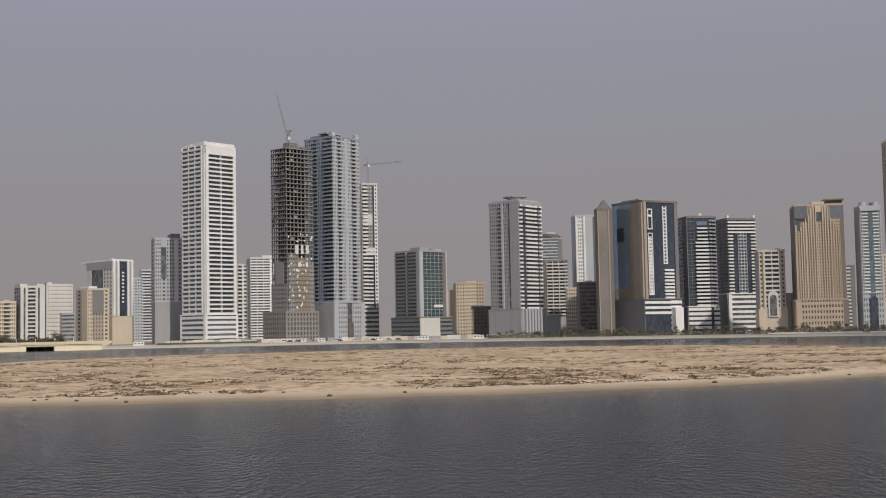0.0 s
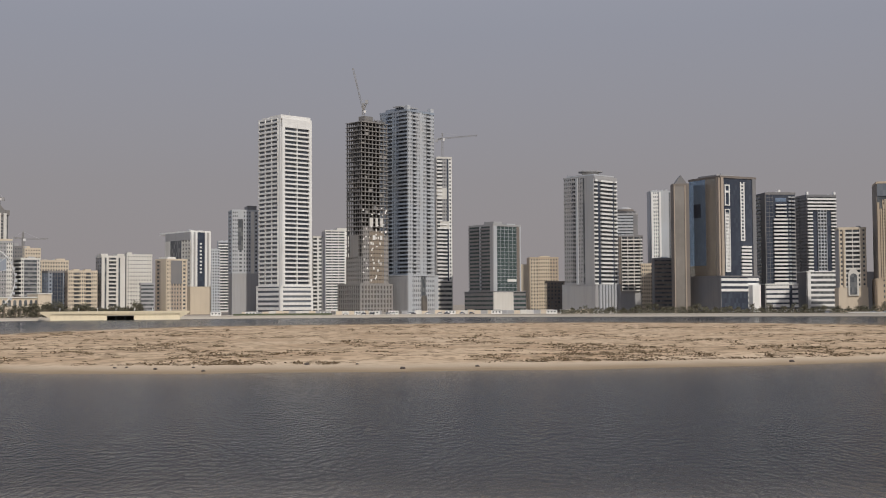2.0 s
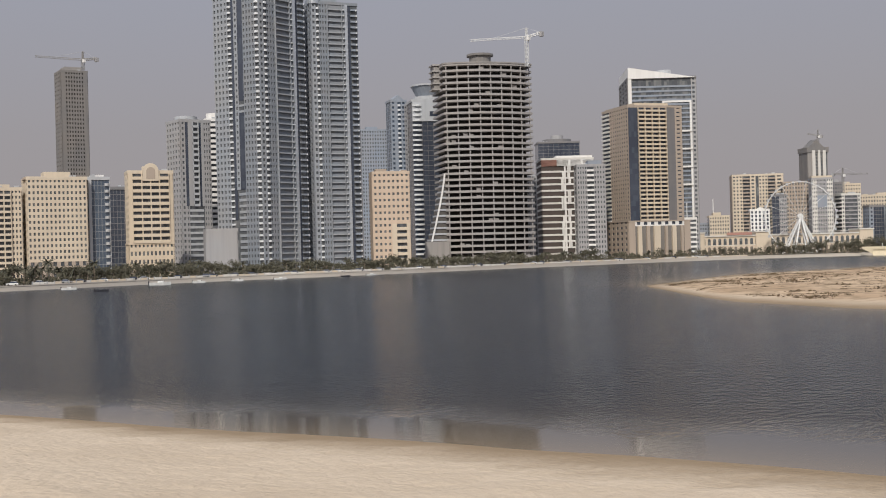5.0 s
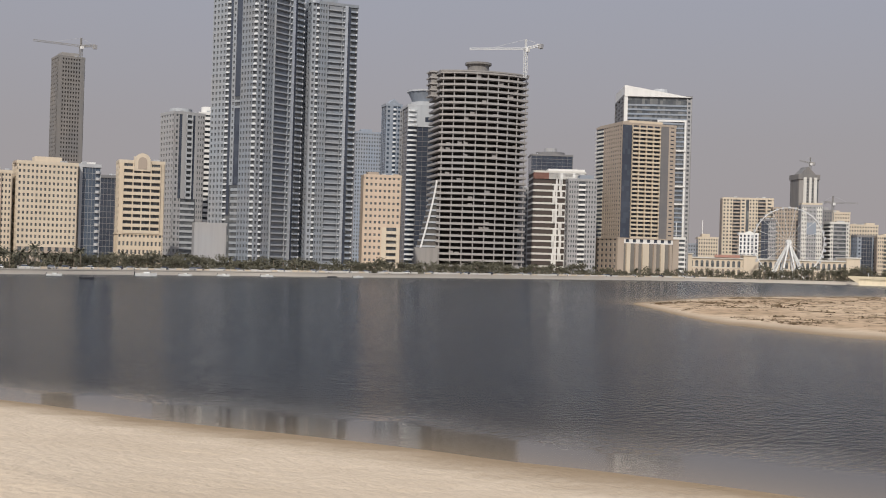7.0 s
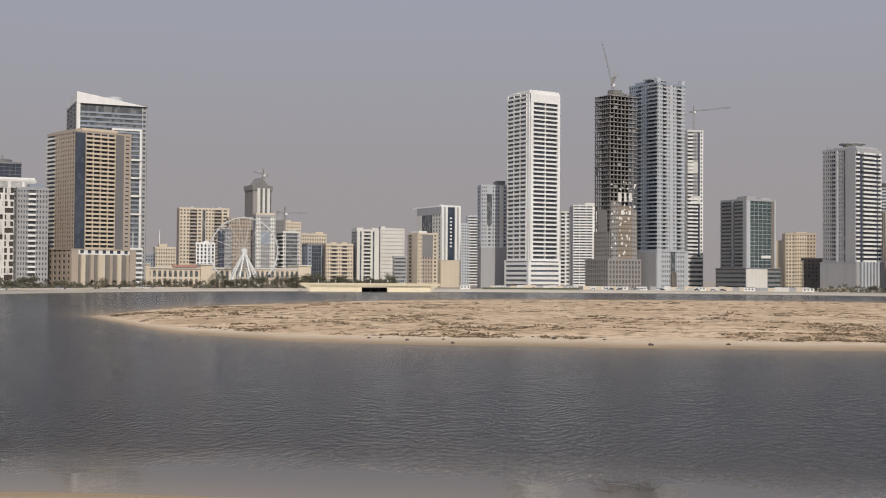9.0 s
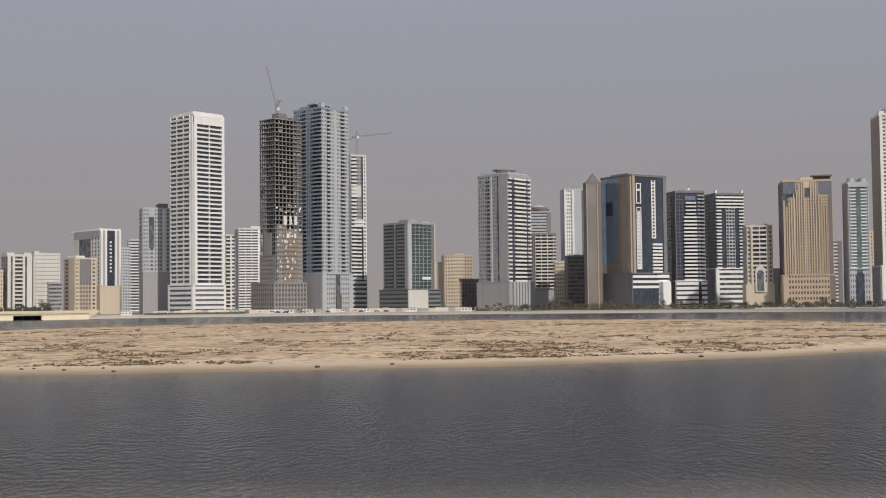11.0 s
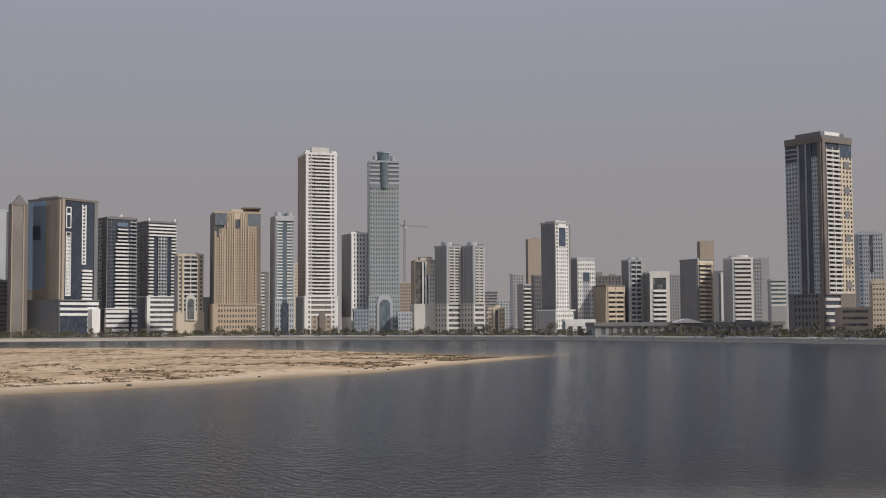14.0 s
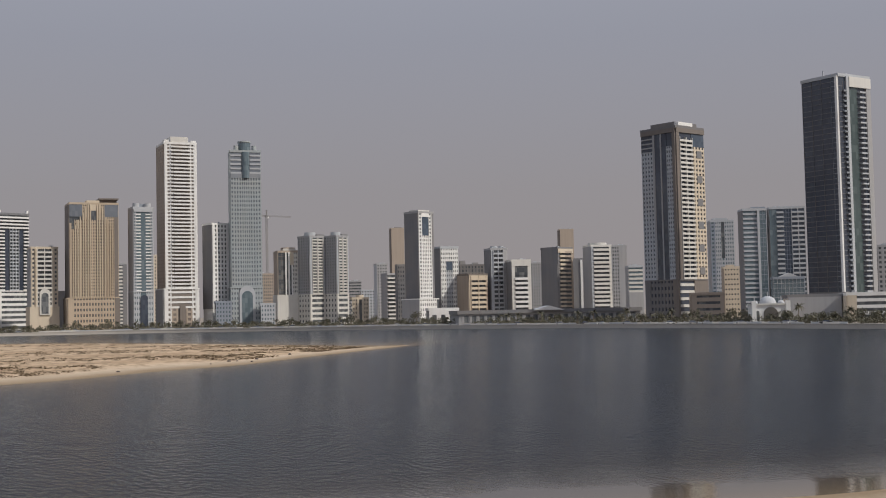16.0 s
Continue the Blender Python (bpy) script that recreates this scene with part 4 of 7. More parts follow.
tower("blue_grey_tower", "tall blue-grey tower with pale facade strips and podium", (-91.1, 1000.9, 50.7, 32.3, 32.3, 169.7),
      wall="bluegrey", core="glass", split=True, R=[S(0, 0.18, "win", "lightgrey", n=2), S(0.18, 0.3, "balc", "lightgrey"), S(0.3, 0.45, "win", "lightgrey", n=2), S(0.45, 0.55, "wall", "lightgrey"), S(0.55, 0.7, "win", "lightgrey", n=2), S(0.7, 0.85, "balc", "lightgrey"), S(0.85, 1, "win", "lightgrey", n=2)], L=[S(0, 0.3, "balc", "bluegrey", tall=0.4), S(0.3, 0.55, "win", "bluegrey", n=3), S(0.55, 0.7, "balc", "bluegrey"), S(0.7, 1, "win", "bluegrey", n=3)], pod=32, podmat="lightgrey", podout=2, podR=[S(0, 0.12, "wall"), S(0.12, 0.42, "win", n=4), S(0.58, 0.88, "win", n=4), S(0.88, 1, "wall")], podL=[S(0, 1, "wall", "grey")], crown=[("box", 0.0, 0.12, 0.0, 0.12, 0, 5, "lightgrey"), ("box", 0.88, 1.0, 0.0, 0.12, 0, 5, "lightgrey"), ("box", 0.1, 0.7, 0.3, 0.9, 0, 4, "bluegrey"), ("box", -0.02, 0.6, 0.2, 0.5, 4, 5, "grey")])
tower("slim_white_tower", "slim white tower with dark window column", (-71.0, 1067.6, 14.7, 13.3, 13.5, 137.3),
      wall="offwhite", R=[S(0, 0.35, "balc", "white", tall=0.45), S(0.35, 0.68, "win", "grey", n=2, z0=0.5), S(0.35, 0.68, "balc", "white", z1=0.5), S(0.68, 0.8, "pane", "glassdark"), S(0.8, 1, "win", "white", n=1), S(0, 0.66, "wall", "offwhite", z0=0.68, z1=0.76), S(0.2, 0.8, "wall", "offwhite", z0=0.42, z1=0.48)], L=[S(0, 1, "wall", "offwhite")], pod=28, podmat="offwhite", podR=[S(0, 1, "band", tall=0.5)])
tower("green_glass_block", "grey block with green curtain-glass corner", (-19.9, 999.8, 42.3, 30.5, 30.6, 72.5),
      floors=18, wall="grey", core="glassgreen", split=True, R=[S(0, 0.12, "wall", "lightgrey"), S(0.12, 0.85, "glass", "lightgrey", n=5), S(0.85, 0.95, "wall", "brown"), S(0.95, 1, "wall", "lightgrey")], L=[S(0, 0.12, "wall", "grey"), S(0.12, 0.5, "balc", "darkgrey", tall=0.45), S(0.5, 0.56, "wall", "lightgrey"), S(0.56, 1, "balc", "darkgrey", tall=0.45)], pod=18, podmat="darkgrey", podout=3, podR=[S(0, 0.6, "wall", "offwhite"), S(0.6, 1, "band", "darkgrey")], podL=[S(0, 1, "band", "darkgrey", tall=0.6)], crown=[("box", 0.2, 0.5, 0.2, 0.6, 0, 4, "grey"), ("box", 0.6, 0.9, 0.1, 0.5, 0, 2.5, "lightgrey")])
tower("cream_thin_block", "thin plain cream block between taller ones", (1.6, 1060.0, 5.9, 7.5, 7.5, 40.6),
      wall="cream", R=[S(0, 1, "wall")], category="building")
tower("ochre_block", "ochre apartment block with a projecting centre", (11.7, 1119.9, 5.4, 25.9, 25.7, 49.0),
      wall="orange", R=[S(0, 0.3, "win", "yellow", n=2), S(0.3, 0.7, "win", "yellow", n=4, tall=0.6, out=0.9), S(0.7, 1, "win", "orange", n=2)], L=[S(0, 1, "wall")], crown=[("box", 0.35, 0.7, 0.0, 0.5, 0, 2.5, "cream")])
# wall is brown, not tan: shade put into the paint
tower("tan_low_block", "low tan block with its shade painted as brown", (25.6, 1059.7, 4.6, 15.0, 15.0, 25.7),
      wall="brown", R=[S(0, 1, "win", n=4)], category="building")
tower("grey_balcony_tower", "grey tower with white stepped balconies at the corner", (62.5, 983.0, 49.6, 30.8, 30.6, 110.2),
      wall="grey", split=True, R=[S(0, 0.14, "bow", "white", out=1.8, tall=0.4), S(0.14, 0.26, "pane", "glassdark"), S(0.26, 0.78, "balc", "white", tall=0.4, out=1.4), S(0.78, 0.87, "pane", "glassdark"), S(0.87, 1, "bow", "white", out=2.2, tall=0.4), S(0.14, 0.9, "wall", "lightgrey", z0=0.79, z1=0.82, out=1.7), S(0, 1, "wall", "grey", z0=0.97, out=1.2)], L=[S(0, 0.3, "wall", "grey"), S(0.3, 0.36, "pane", "glass"), S(0.36, 0.52, "win", "grey", n=2), S(0.52, 0.58, "fin", "lightgrey"), S(0.58, 0.66, "balc", "grey"), S(0.66, 1, "win", "grey", n=4)], pod=23, podmat="grey", podout=1.5, podR=[S(0, 0.1, "wall"), S(0.14, 0.2, "fin", "lightgrey"), S(0.26, 0.32, "fin", "lightgrey"), S(0.38, 0.44, "fin", "lightgrey"), S(0.5, 0.56, "fin", "lightgrey"), S(0.62, 0.68, "fin", "lightgrey"), S(0.74, 0.8, "fin", "lightgrey"), S(0.86, 1, "wall")], podL=[S(0, 1, "wall", "grey")], crown=[("box", 0.0, 0.9, 0.0, 0.9, 0, 2.5, "lightgrey"), ("drum", 0.1, 0.55, 0.1, 0.6, 2.5, 5.0, "offwhite"), ("drum", 0.0, 0.65, 0.05, 0.65, 5.0, 5.8, "grey"), ("mast", 0.05, 0.05, 0.9, 0.9, 0, 4, "steel")])
tower("white_banded_grey_tower", "grey block with bright white balcony bands", (88.8, 1063.3, 4.9, 20.7, 21.0, 65.4),
      floors=16, wall="darkgrey", split=True, R=[S(0, 0.1, "wall", "brown"), S(0.1, 0.9, "balc", "offwhite", n=3, tall=0.38, out=1.6), S(0.9, 1, "bow", "white", out=1.4)], L=[S(0, 1, "wall")], pod=18, podmat="grey")
tower("round_top_tower", "grey tower with a rounded cap behind", (104.3, 1291.8, 1.4, 23.8, 23.8, 101.3),
      wall="grey", R=[S(0, 0.8, "band", "lightgrey", tall=0.5), S(0.8, 1, "wall", "darkgrey")], crown=[("flare", 0.0, 1.0, 0.0, 1.0, 0, 4, "grey"), ("drum", 0.1, 0.9, 0.1, 0.9, 4, 6, "brown"), ("dome", 0.2, 0.8, 0.2, 0.8, 6, 9, "grey")])
tower("pale_slim_tower", "pale slim tower with white window strip", (118.4, 1073.5, 3.7, 17.3, 17.6, 105.3),
      wall="lightgrey", core="glasslight", R=[S(0, 0.1, "fin", "white"), S(0.1, 0.4, "win", "white", n=2), S(0.4, 0.5, "fin", "white"), S(0.5, 0.9, "wall", "lightgrey"), S(0.9, 1, "win", "darkgrey", n=1)], L=[S(0, 1, "wall")])
tower("yellow_thin_block", "small yellow block with square windows", (105.2, 1034.7, 0.2, 9.2, 9.2, 39.7),
      wall="yellow", R=[S(0, 1, "win", n=4)], category="building")
tower("dark_banded_block", "dark low block with brown bands", (113.0, 1003.7, 1.4, 13.7, 13.8, 43.3),
      wall="darkgrey", R=[S(0, 1, "band", "brown", tall=0.55)], L=[S(0, 1, "wall")], category="building")
tower("brown_glass_tower", "brown and blue glass tower with a white-windowed navy face", (153.6, 922.3, 31.8, 35.4, 35.5, 102.5),
      floors=28, wall="brown", core="glassdark", split=True, R=[S(0, 0.07, "fin", "tan"), S(0.12, 0.26, "frame", "white", z0=0.86, z1=0.93), S(0.12, 0.26, "frame", "white", z0=0.73, z1=0.84), S(0.12, 0.26, "frame", "white", z0=0.04, z1=0.67, tall=0.6), S(0.14, 0.24, "win", "white", n=2, z0=0.05, z1=0.66), S(0.56, 0.68, "win", "white", n=1, z0=0.35, z1=0.97, tall=0.45), S(0.56, 0.84, "balc", "white", z1=0.32, tall=0.55), S(0.62, 0.8, "balc", "white", z0=0.56, z1=0.58), S(0.62, 0.8, "balc", "white", z0=0.46, z1=0.48), S(0.62, 0.8, "balc", "white", z0=0.38, z1=0.4), S(0.9, 1, "fin", "darkgrey", out=0.6)], L=[S(0, 0.08, "fin", "tan"), S(0.08, 0.46, "pane", "glassbrown"), S(0.46, 1, "pane", "glasssky", z0=0.12), S(0.46, 1, "pane", "glassbrown", z1=0.12), S(0.62, 0.85, "pane", "glassdark", z0=0.62, z1=0.74, out=0.4)], pod=28, podmat="darkgrey", podout=1, podR=[S(0, 0.7, "band", "white", z0=0.6, tall=0.5), S(0.7, 1, "band", "white", tall=0.6)], podL=[S(0, 1, "wall", "darkgrey")], crown=[("box", 0.0, 0.5, 0.1, 0.7, 0, 2.5, "grey"), ("mast", 0.3, 0.3, 0.3, 0.3, 2, 5, "steel")])
tower("brown_gabled_tower", "dark brown stone tower with a pointed gable top", (120.7, 937.3, 1.4, 11.5, 11.6, 98.1),
      wall="brown", split=True, R=[S(0, 0.06, "fin", "tan", out=0.8), S(0.06, 0.72, "pane", "glassbrown"), S(0.72, 0.8, "fin", "tan", out=0.9), S(0.8, 1, "wall", "brown")], L=[S(0, 1, "wall")], crown=[("gable", 0.0, 1.0, 0.0, 1.0, 0, 8, "darkgrey")])
tower("navy_tower", "navy tower with bright white balcony stack", (193.8, 953.0, 9.4, 23.6, 23.9, 91.9),
      floors=24, wall="darkgrey", core="glassdark", split=True, R=[S(0, 0.25, "glass", "darkgrey", n=2), S(0.25, 0.72, "balc", "white", tall=0.42, z1=0.75, out=1.8), S(0.33, 0.7, "balc", "white", tall=0.34, z0=0.75, z1=0.9), S(0.33, 0.7, "pane", "glasssky", z0=0.9, z1=0.96), S(0.76, 0.86, "bow", "lightgrey"), S(0.86, 1, "balc", "grey")], L=[S(0, 0.4, "wall", "darkgrey"), S(0.4, 1, "balc", "lightgrey")], pod=22, podmat="white", podout=1, podR=[S(0, 0.72, "band", "white", tall=0.62), S(0.82, 1, "band", "white", tall=0.6)], podL=[S(0, 1, "wall", "darkgrey")], crown=[("box", 0.1, 0.9, 0.1, 0.9, 0, 2, "darkgrey"), ("drum", 0.5, 0.62, 0.2, 0.35, 2, 4, "white")])
tower("grey_white_tower", "grey tower with white top frame and white lower block", (230.8, 975.3, 12.0, 24.3, 24.5, 91.8),
      floors=22, wall="darkgrey", core="glass", split=True, R=[S(0, 1, "balc", "white", z0=0.8, tall=0.42), S(0, 0.18, "balc", "white", z1=0.8), S(0.18, 0.34, "pane", "glassdark", z1=0.8), S(0.34, 0.66, "balc", "lightgrey", n=3, z1=0.8), S(0.66, 0.82, "pane", "glassdark", z1=0.8), S(0.82, 1, "balc", "white", z1=0.8)], L=[S(0, 0.5, "win", "darkgrey", n=4), S(0.5, 1, "balc", "darkgrey")], pod=32, podmat="white", podout=1.5, podR=[S(0, 0.1, "wall"), S(0.1, 0.9, "band", tall=0.5), S(0.9, 1, "wall")], podL=[S(0, 1, "wall", "darkgrey")], crown=[("box", 0.0, 0.06, 0.0, 0.1, 0, 3.5, "white"), ("box", 0.94, 1.0, 0.0, 0.1, 0, 3.5, "white")])
tower("cream_arch_tower", "cream block with a tall arched doorway", (231.8, 885.1, -7.0, 18.2, 18.5, 59.9),
      wall="cream", split=True, R=[S(0, 0.15, "win", n=1), S(0.15, 0.22, "fin", "cream"), S(0.22, 0.78, "balc", "offwhite", n=2), S(0.78, 0.85, "fin", "cream"), S(0.85, 1, "win", n=1)], L=[S(0, 1, "wall", "grey")], pod=18, podmat="cream", podout=1)
# dark grey wall colour carries the block's shade
tower("dark_low_block", "low block painted dark grey for its shade", (273.4, 972.3, -9.7, 7.0, 7.0, 29.9),
      wall="darkgrey", R=[S(0, 1, "wall")], category="building")
# brown L wall and right edge paint shade onto the ochre tower
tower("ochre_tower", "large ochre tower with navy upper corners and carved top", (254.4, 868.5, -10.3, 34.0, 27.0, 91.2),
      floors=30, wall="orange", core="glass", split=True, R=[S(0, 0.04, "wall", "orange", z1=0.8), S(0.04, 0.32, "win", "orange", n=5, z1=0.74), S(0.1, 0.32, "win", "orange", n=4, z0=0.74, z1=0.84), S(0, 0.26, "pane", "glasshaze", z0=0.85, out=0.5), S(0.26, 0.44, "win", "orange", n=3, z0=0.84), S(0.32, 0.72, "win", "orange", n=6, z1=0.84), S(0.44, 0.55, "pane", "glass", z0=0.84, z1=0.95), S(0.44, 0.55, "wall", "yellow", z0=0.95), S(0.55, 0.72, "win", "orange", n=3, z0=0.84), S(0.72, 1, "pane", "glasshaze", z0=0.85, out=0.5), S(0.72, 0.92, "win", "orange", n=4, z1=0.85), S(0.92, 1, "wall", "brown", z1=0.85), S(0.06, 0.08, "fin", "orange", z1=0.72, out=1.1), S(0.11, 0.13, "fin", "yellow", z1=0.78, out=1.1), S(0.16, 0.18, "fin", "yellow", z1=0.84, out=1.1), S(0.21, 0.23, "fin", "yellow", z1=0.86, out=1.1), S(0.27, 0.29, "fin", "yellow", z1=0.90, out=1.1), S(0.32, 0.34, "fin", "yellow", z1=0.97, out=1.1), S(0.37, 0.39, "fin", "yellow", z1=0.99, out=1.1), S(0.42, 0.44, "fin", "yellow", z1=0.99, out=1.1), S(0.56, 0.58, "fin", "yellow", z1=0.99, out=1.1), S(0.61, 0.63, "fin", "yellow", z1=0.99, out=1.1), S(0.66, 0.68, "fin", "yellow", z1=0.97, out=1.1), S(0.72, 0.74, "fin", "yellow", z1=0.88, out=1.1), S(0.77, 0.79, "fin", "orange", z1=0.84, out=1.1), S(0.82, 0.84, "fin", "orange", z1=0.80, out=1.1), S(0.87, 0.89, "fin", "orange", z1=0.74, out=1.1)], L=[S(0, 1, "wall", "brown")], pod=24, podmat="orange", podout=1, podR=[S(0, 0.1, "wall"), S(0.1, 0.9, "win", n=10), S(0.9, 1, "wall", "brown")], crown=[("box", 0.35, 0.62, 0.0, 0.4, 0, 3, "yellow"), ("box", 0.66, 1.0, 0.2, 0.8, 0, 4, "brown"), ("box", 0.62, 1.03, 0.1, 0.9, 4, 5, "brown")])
tower("hazy_narrow_block", "narrow pinkish block in the haze", (362.6, 1091.4, -12.4, 9.2, 9.2, 58.0),
      wall="grey", R=[S(0, 0.6, "band", "offwhite"), S(0.6, 1, "wall", "darkgrey")], category="building")
tower("pale_blue_tower", "pale blue-grey tower with arched portal and domed roof lights", (296.9, 854.9, -5.0, 14.1, 14.2, 88.2),
      floors=26, wall="lightgrey", core="glasslight", split=True, R=[S(0, 0.12, "win", "lightgrey", n=1), S(0.12, 0.38, "band", "white", tall=0.38), S(0.38, 0.62, "pane", "glasslight", z1=0.9), S(0.62, 0.88, "band", "white", tall=0.38), S(0.88, 1, "win", "lightgrey", n=1), S(0, 1, "wall", "lightgrey", z0=0.96, out=0.8)], L=[S(0, 1, "wall", "grey")], pod=28, podmat="lightgrey", podR=[S(0, 0.35, "win", n=2), S(0.65, 1, "win", n=2)], podL=[S(0, 1, "wall", "grey")], crown=[("drum", 0.0, 0.35, 0.0, 0.35, 0, 4, "lightgrey"), ("drum", 0.6, 0.95, 0.0, 0.35, 0, 4, "lightgrey"), ("box", 0.2, 0.8, 0.3, 0.9, 0, 4, "bluegrey")])
tower("yellow_far_block", "yellowish block in the haze", (388.8, 1082.3, -13.8, 10.1, 10.1, 65.2),
      wall="cream", R=[S(0, 1, "win", n=4)], category="building")
tower("white_cream_tower", "tall white tower with cream balcony stacks", (324.9, 866.1, -7.3, 24.3, 24.8, 139.0),
      floors=40, wall="white", core="brown", split=True, R=[S(0, 0.05, "wall", "white"), S(0.05, 0.2, "win", "white", n=1, tall=0.45), S(0.2, 0.27, "balc", "white", tall=0.45), S(0.27, 0.73, "balc", "white", tall=0.4, out=1.8), S(0.73, 0.8, "balc", "white", tall=0.45), S(0.8, 0.95, "win", "white", n=1, tall=0.45), S(0.95, 1, "wall", "white")], L=[S(0, 1, "win", "tan", n=3, tall=0.7)], pod=30, podmat="white", podout=1, podR=[S(0, 0.08, "wall"), S(0.08, 0.2, "win", n=1), S(0.2, 0.8, "band", z0=0.5, tall=0.4), S(0.2, 0.38, "win", "tan", n=1, z1=0.5), S(0.62, 0.8, "win", "tan", n=1, z1=0.5), S(0.8, 0.92, "win", n=1), S(0.92, 1, "wall")], podL=[S(0, 1, "wall", "grey")], crown=[("box", 0.2, 0.75, 0.0, 0.6, 0, 5.5, "offwhite"), ("box", 0.0, 0.15, 0.0, 0.3, 0, 3, "white"), ("box", 0.85, 1.0, 0.0, 0.3, 0, 3, "white")])
# dark grey L side is the shade on a white slab, put into paint
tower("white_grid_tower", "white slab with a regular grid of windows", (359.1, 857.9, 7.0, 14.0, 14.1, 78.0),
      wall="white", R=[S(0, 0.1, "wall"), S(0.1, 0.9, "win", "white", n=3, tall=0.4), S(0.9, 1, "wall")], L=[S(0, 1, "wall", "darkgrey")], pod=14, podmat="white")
tower("grey_side_block", "grey low block beside the pale tower", (354.2, 840.4, -16.9, 11.1, 11.1, 18.4),
      wall="bluegrey", core="glasslight", R=[S(0, 1, "win", n=4)], category="building")
tower("pale_green_tower", "tall pale green-grey tower with a blue arched portal", (370.2, 847.7, -17.6, 22.7, 12.6, 132.9),
      wall="sage", core="glasshaze", split=True, R=[S(0, 0.36, "band", "lightgrey", z0=0.85, tall=0.4), S(0.64, 1, "band", "lightgrey", z0=0.85, tall=0.4), S(0, 1, "wall", "slate", z0=0.8, z1=0.825), S(0, 0.1, "win", "sage", n=1, z1=0.85), S(0.1, 0.36, "win", "sage", n=2, tall=0.42, z1=0.85), S(0.36, 0.64, "win", "sage", n=3, tall=0.42, z1=0.85), S(0.64, 0.9, "win", "sage", n=2, tall=0.42, z1=0.85), S(0.9, 1, "win", "sage", n=1, z1=0.85)], L=[S(0, 1, "wall", "sage")], pod=30, podmat="sage", podout=0.6, podR=[S(0, 0.25, "win", n=2), S(0.75, 1, "win", n=2)], crown=[("drum", 0.36, 0.64, -0.16, 0.34, -20, 0, "glasslight"), ("drum", 0.28, 0.7, 0.0, 0.7, 0, 7.5, "glasslight"), ("drum", 0.26, 0.72, -0.03, 0.73, 7.5, 8.5, "sage"), ("box", 0.0, 0.22, 0.0, 0.5, 0, 1.8, "sage"), ("drum", 0.12, 0.28, 0.0, 0.3, 1.8, 5, "sage"), ("drum", 0.72, 0.88, 0.0, 0.3, 1.8, 5, "sage"), ("box", 0.78, 1.0, 0.0, 0.5, 0, 1.8, "sage")])
tower("grey_low_wing", "grey low wing next to the pale tower", (384.4, 827.1, -18.9, 10.3, 10.3, 16.1),
      wall="lightgrey", core="glasslight", R=[S(0, 1, "win", n=4)], category="building")
tower("pinkish_far_block", "pinkish concrete block in the haze", (504.7, 1088.7, -18.9, 15.8, 15.8, 48.0),
      wall="tan", R=[S(0, 1, "win", n=6)], category="building")
tower("hex_tower", "cream tower with white columns and brown sides", (412.8, 855.6, -15.6, 17.7, 17.9, 57.2),
      wall="tan", R=[S(0, 0.3, "glass", "brown", n=2), S(0.3, 0.36, "fin", "white"), S(0.36, 0.44, "pane", "glass"), S(0.44, 0.5, "fin", "white"), S(0.5, 0.68, "wall", "cream", z0=0.7), S(0.5, 0.58, "pane", "glass", z1=0.7), S(0.58, 0.64, "fin", "white", z1=0.7), S(0.64, 0.85, "win", "offwhite", n=2), S(0.85, 1, "wall", "offwhite")], L=[S(0, 1, "wall", "tan")], pod=24, podmat="offwhite", podout=1, crown=[("box", 0.25, 0.8, 0.1, 0.8, 0, 3, "offwhite"), ("drum", 0.2, 0.85, 0.1, 0.8, 3, 4, "tan")])
tower("paired_tower", "grey paired apartment tower with white balcony stack", (430.2, 835.8, 10.3, 14.6, 14.6, 68.1),
      floors=19, wall="grey", R=[S(0, 0.12, "wall", "lightgrey"), S(0.12, 0.88, "balc", "offwhite", n=2, tall=0.45), S(0.88, 1, "wall", "lightgrey")], L=[S(0, 1, "win", "grey", n=4)], pod=24, podmat="offwhite", podR=[S(0, 0.1, "wall"), S(0.1, 0.9, "band", tall=0.45), S(0.9, 1, "wall")], podL=[S(0, 1, "win", n=3)], crown=[("drum", 0.0, 0.6, 0.1, 0.6, 0, 4, "lightgrey"), ("box", 0.5, 1.0, 0.0, 0.5, 0, 2.5, "darkgrey")])
tower("paired_tower", "grey paired apartment tower with white balcony stack", (448.5, 826.1, 17.9, 12.9, 12.9, 68.0),
      floors=19, wall="grey", R=[S(0, 0.12, "wall", "lightgrey"), S(0.12, 0.88, "balc", "offwhite", n=2, tall=0.45), S(0.88, 1, "wall", "lightgrey")], L=[S(0, 1, "win", "grey", n=4)], pod=24, podmat="offwhite", podR=[S(0, 0.1, "wall"), S(0.1, 0.9, "band", tall=0.45), S(0.9, 1, "wall")], podL=[S(0, 1, "win", n=3)], crown=[("drum", 0.0, 0.6, 0.1, 0.6, 0, 4, "lightgrey"), ("box", 0.5, 1.0, 0.0, 0.5, 0, 2.5, "darkgrey")])
tower("cream_portal_block", "low cream block with a tall arched window", (448.9, 803.0, -23.2, 12.1, 12.1, 19.2),
      wall="cream", R=[S(0, 0.3, "win", n=2), S(0.3, 0.42, "fin", "cream"), S(0.6, 0.72, "fin", "cream"), S(0.72, 1, "win", n=2)], crown=[("drum", 0.25, 0.75, 0.05, 0.5, 0, 3, "cream")], category="building")
tower("hazy_block", "pale block far in the haze", (679.8, 1223.9, -23.1, 14.5, 14.5, 44.2),
      wall="grey", R=[S(0, 1, "band", n=4)], category="building")
tower("hazy_block", "pale block far in the haze", (642.9, 1129.9, -23.6, 14.7, 14.7, 31.9),
      wall="lightgrey", R=[S(0, 1, "win", n=4)], category="building")
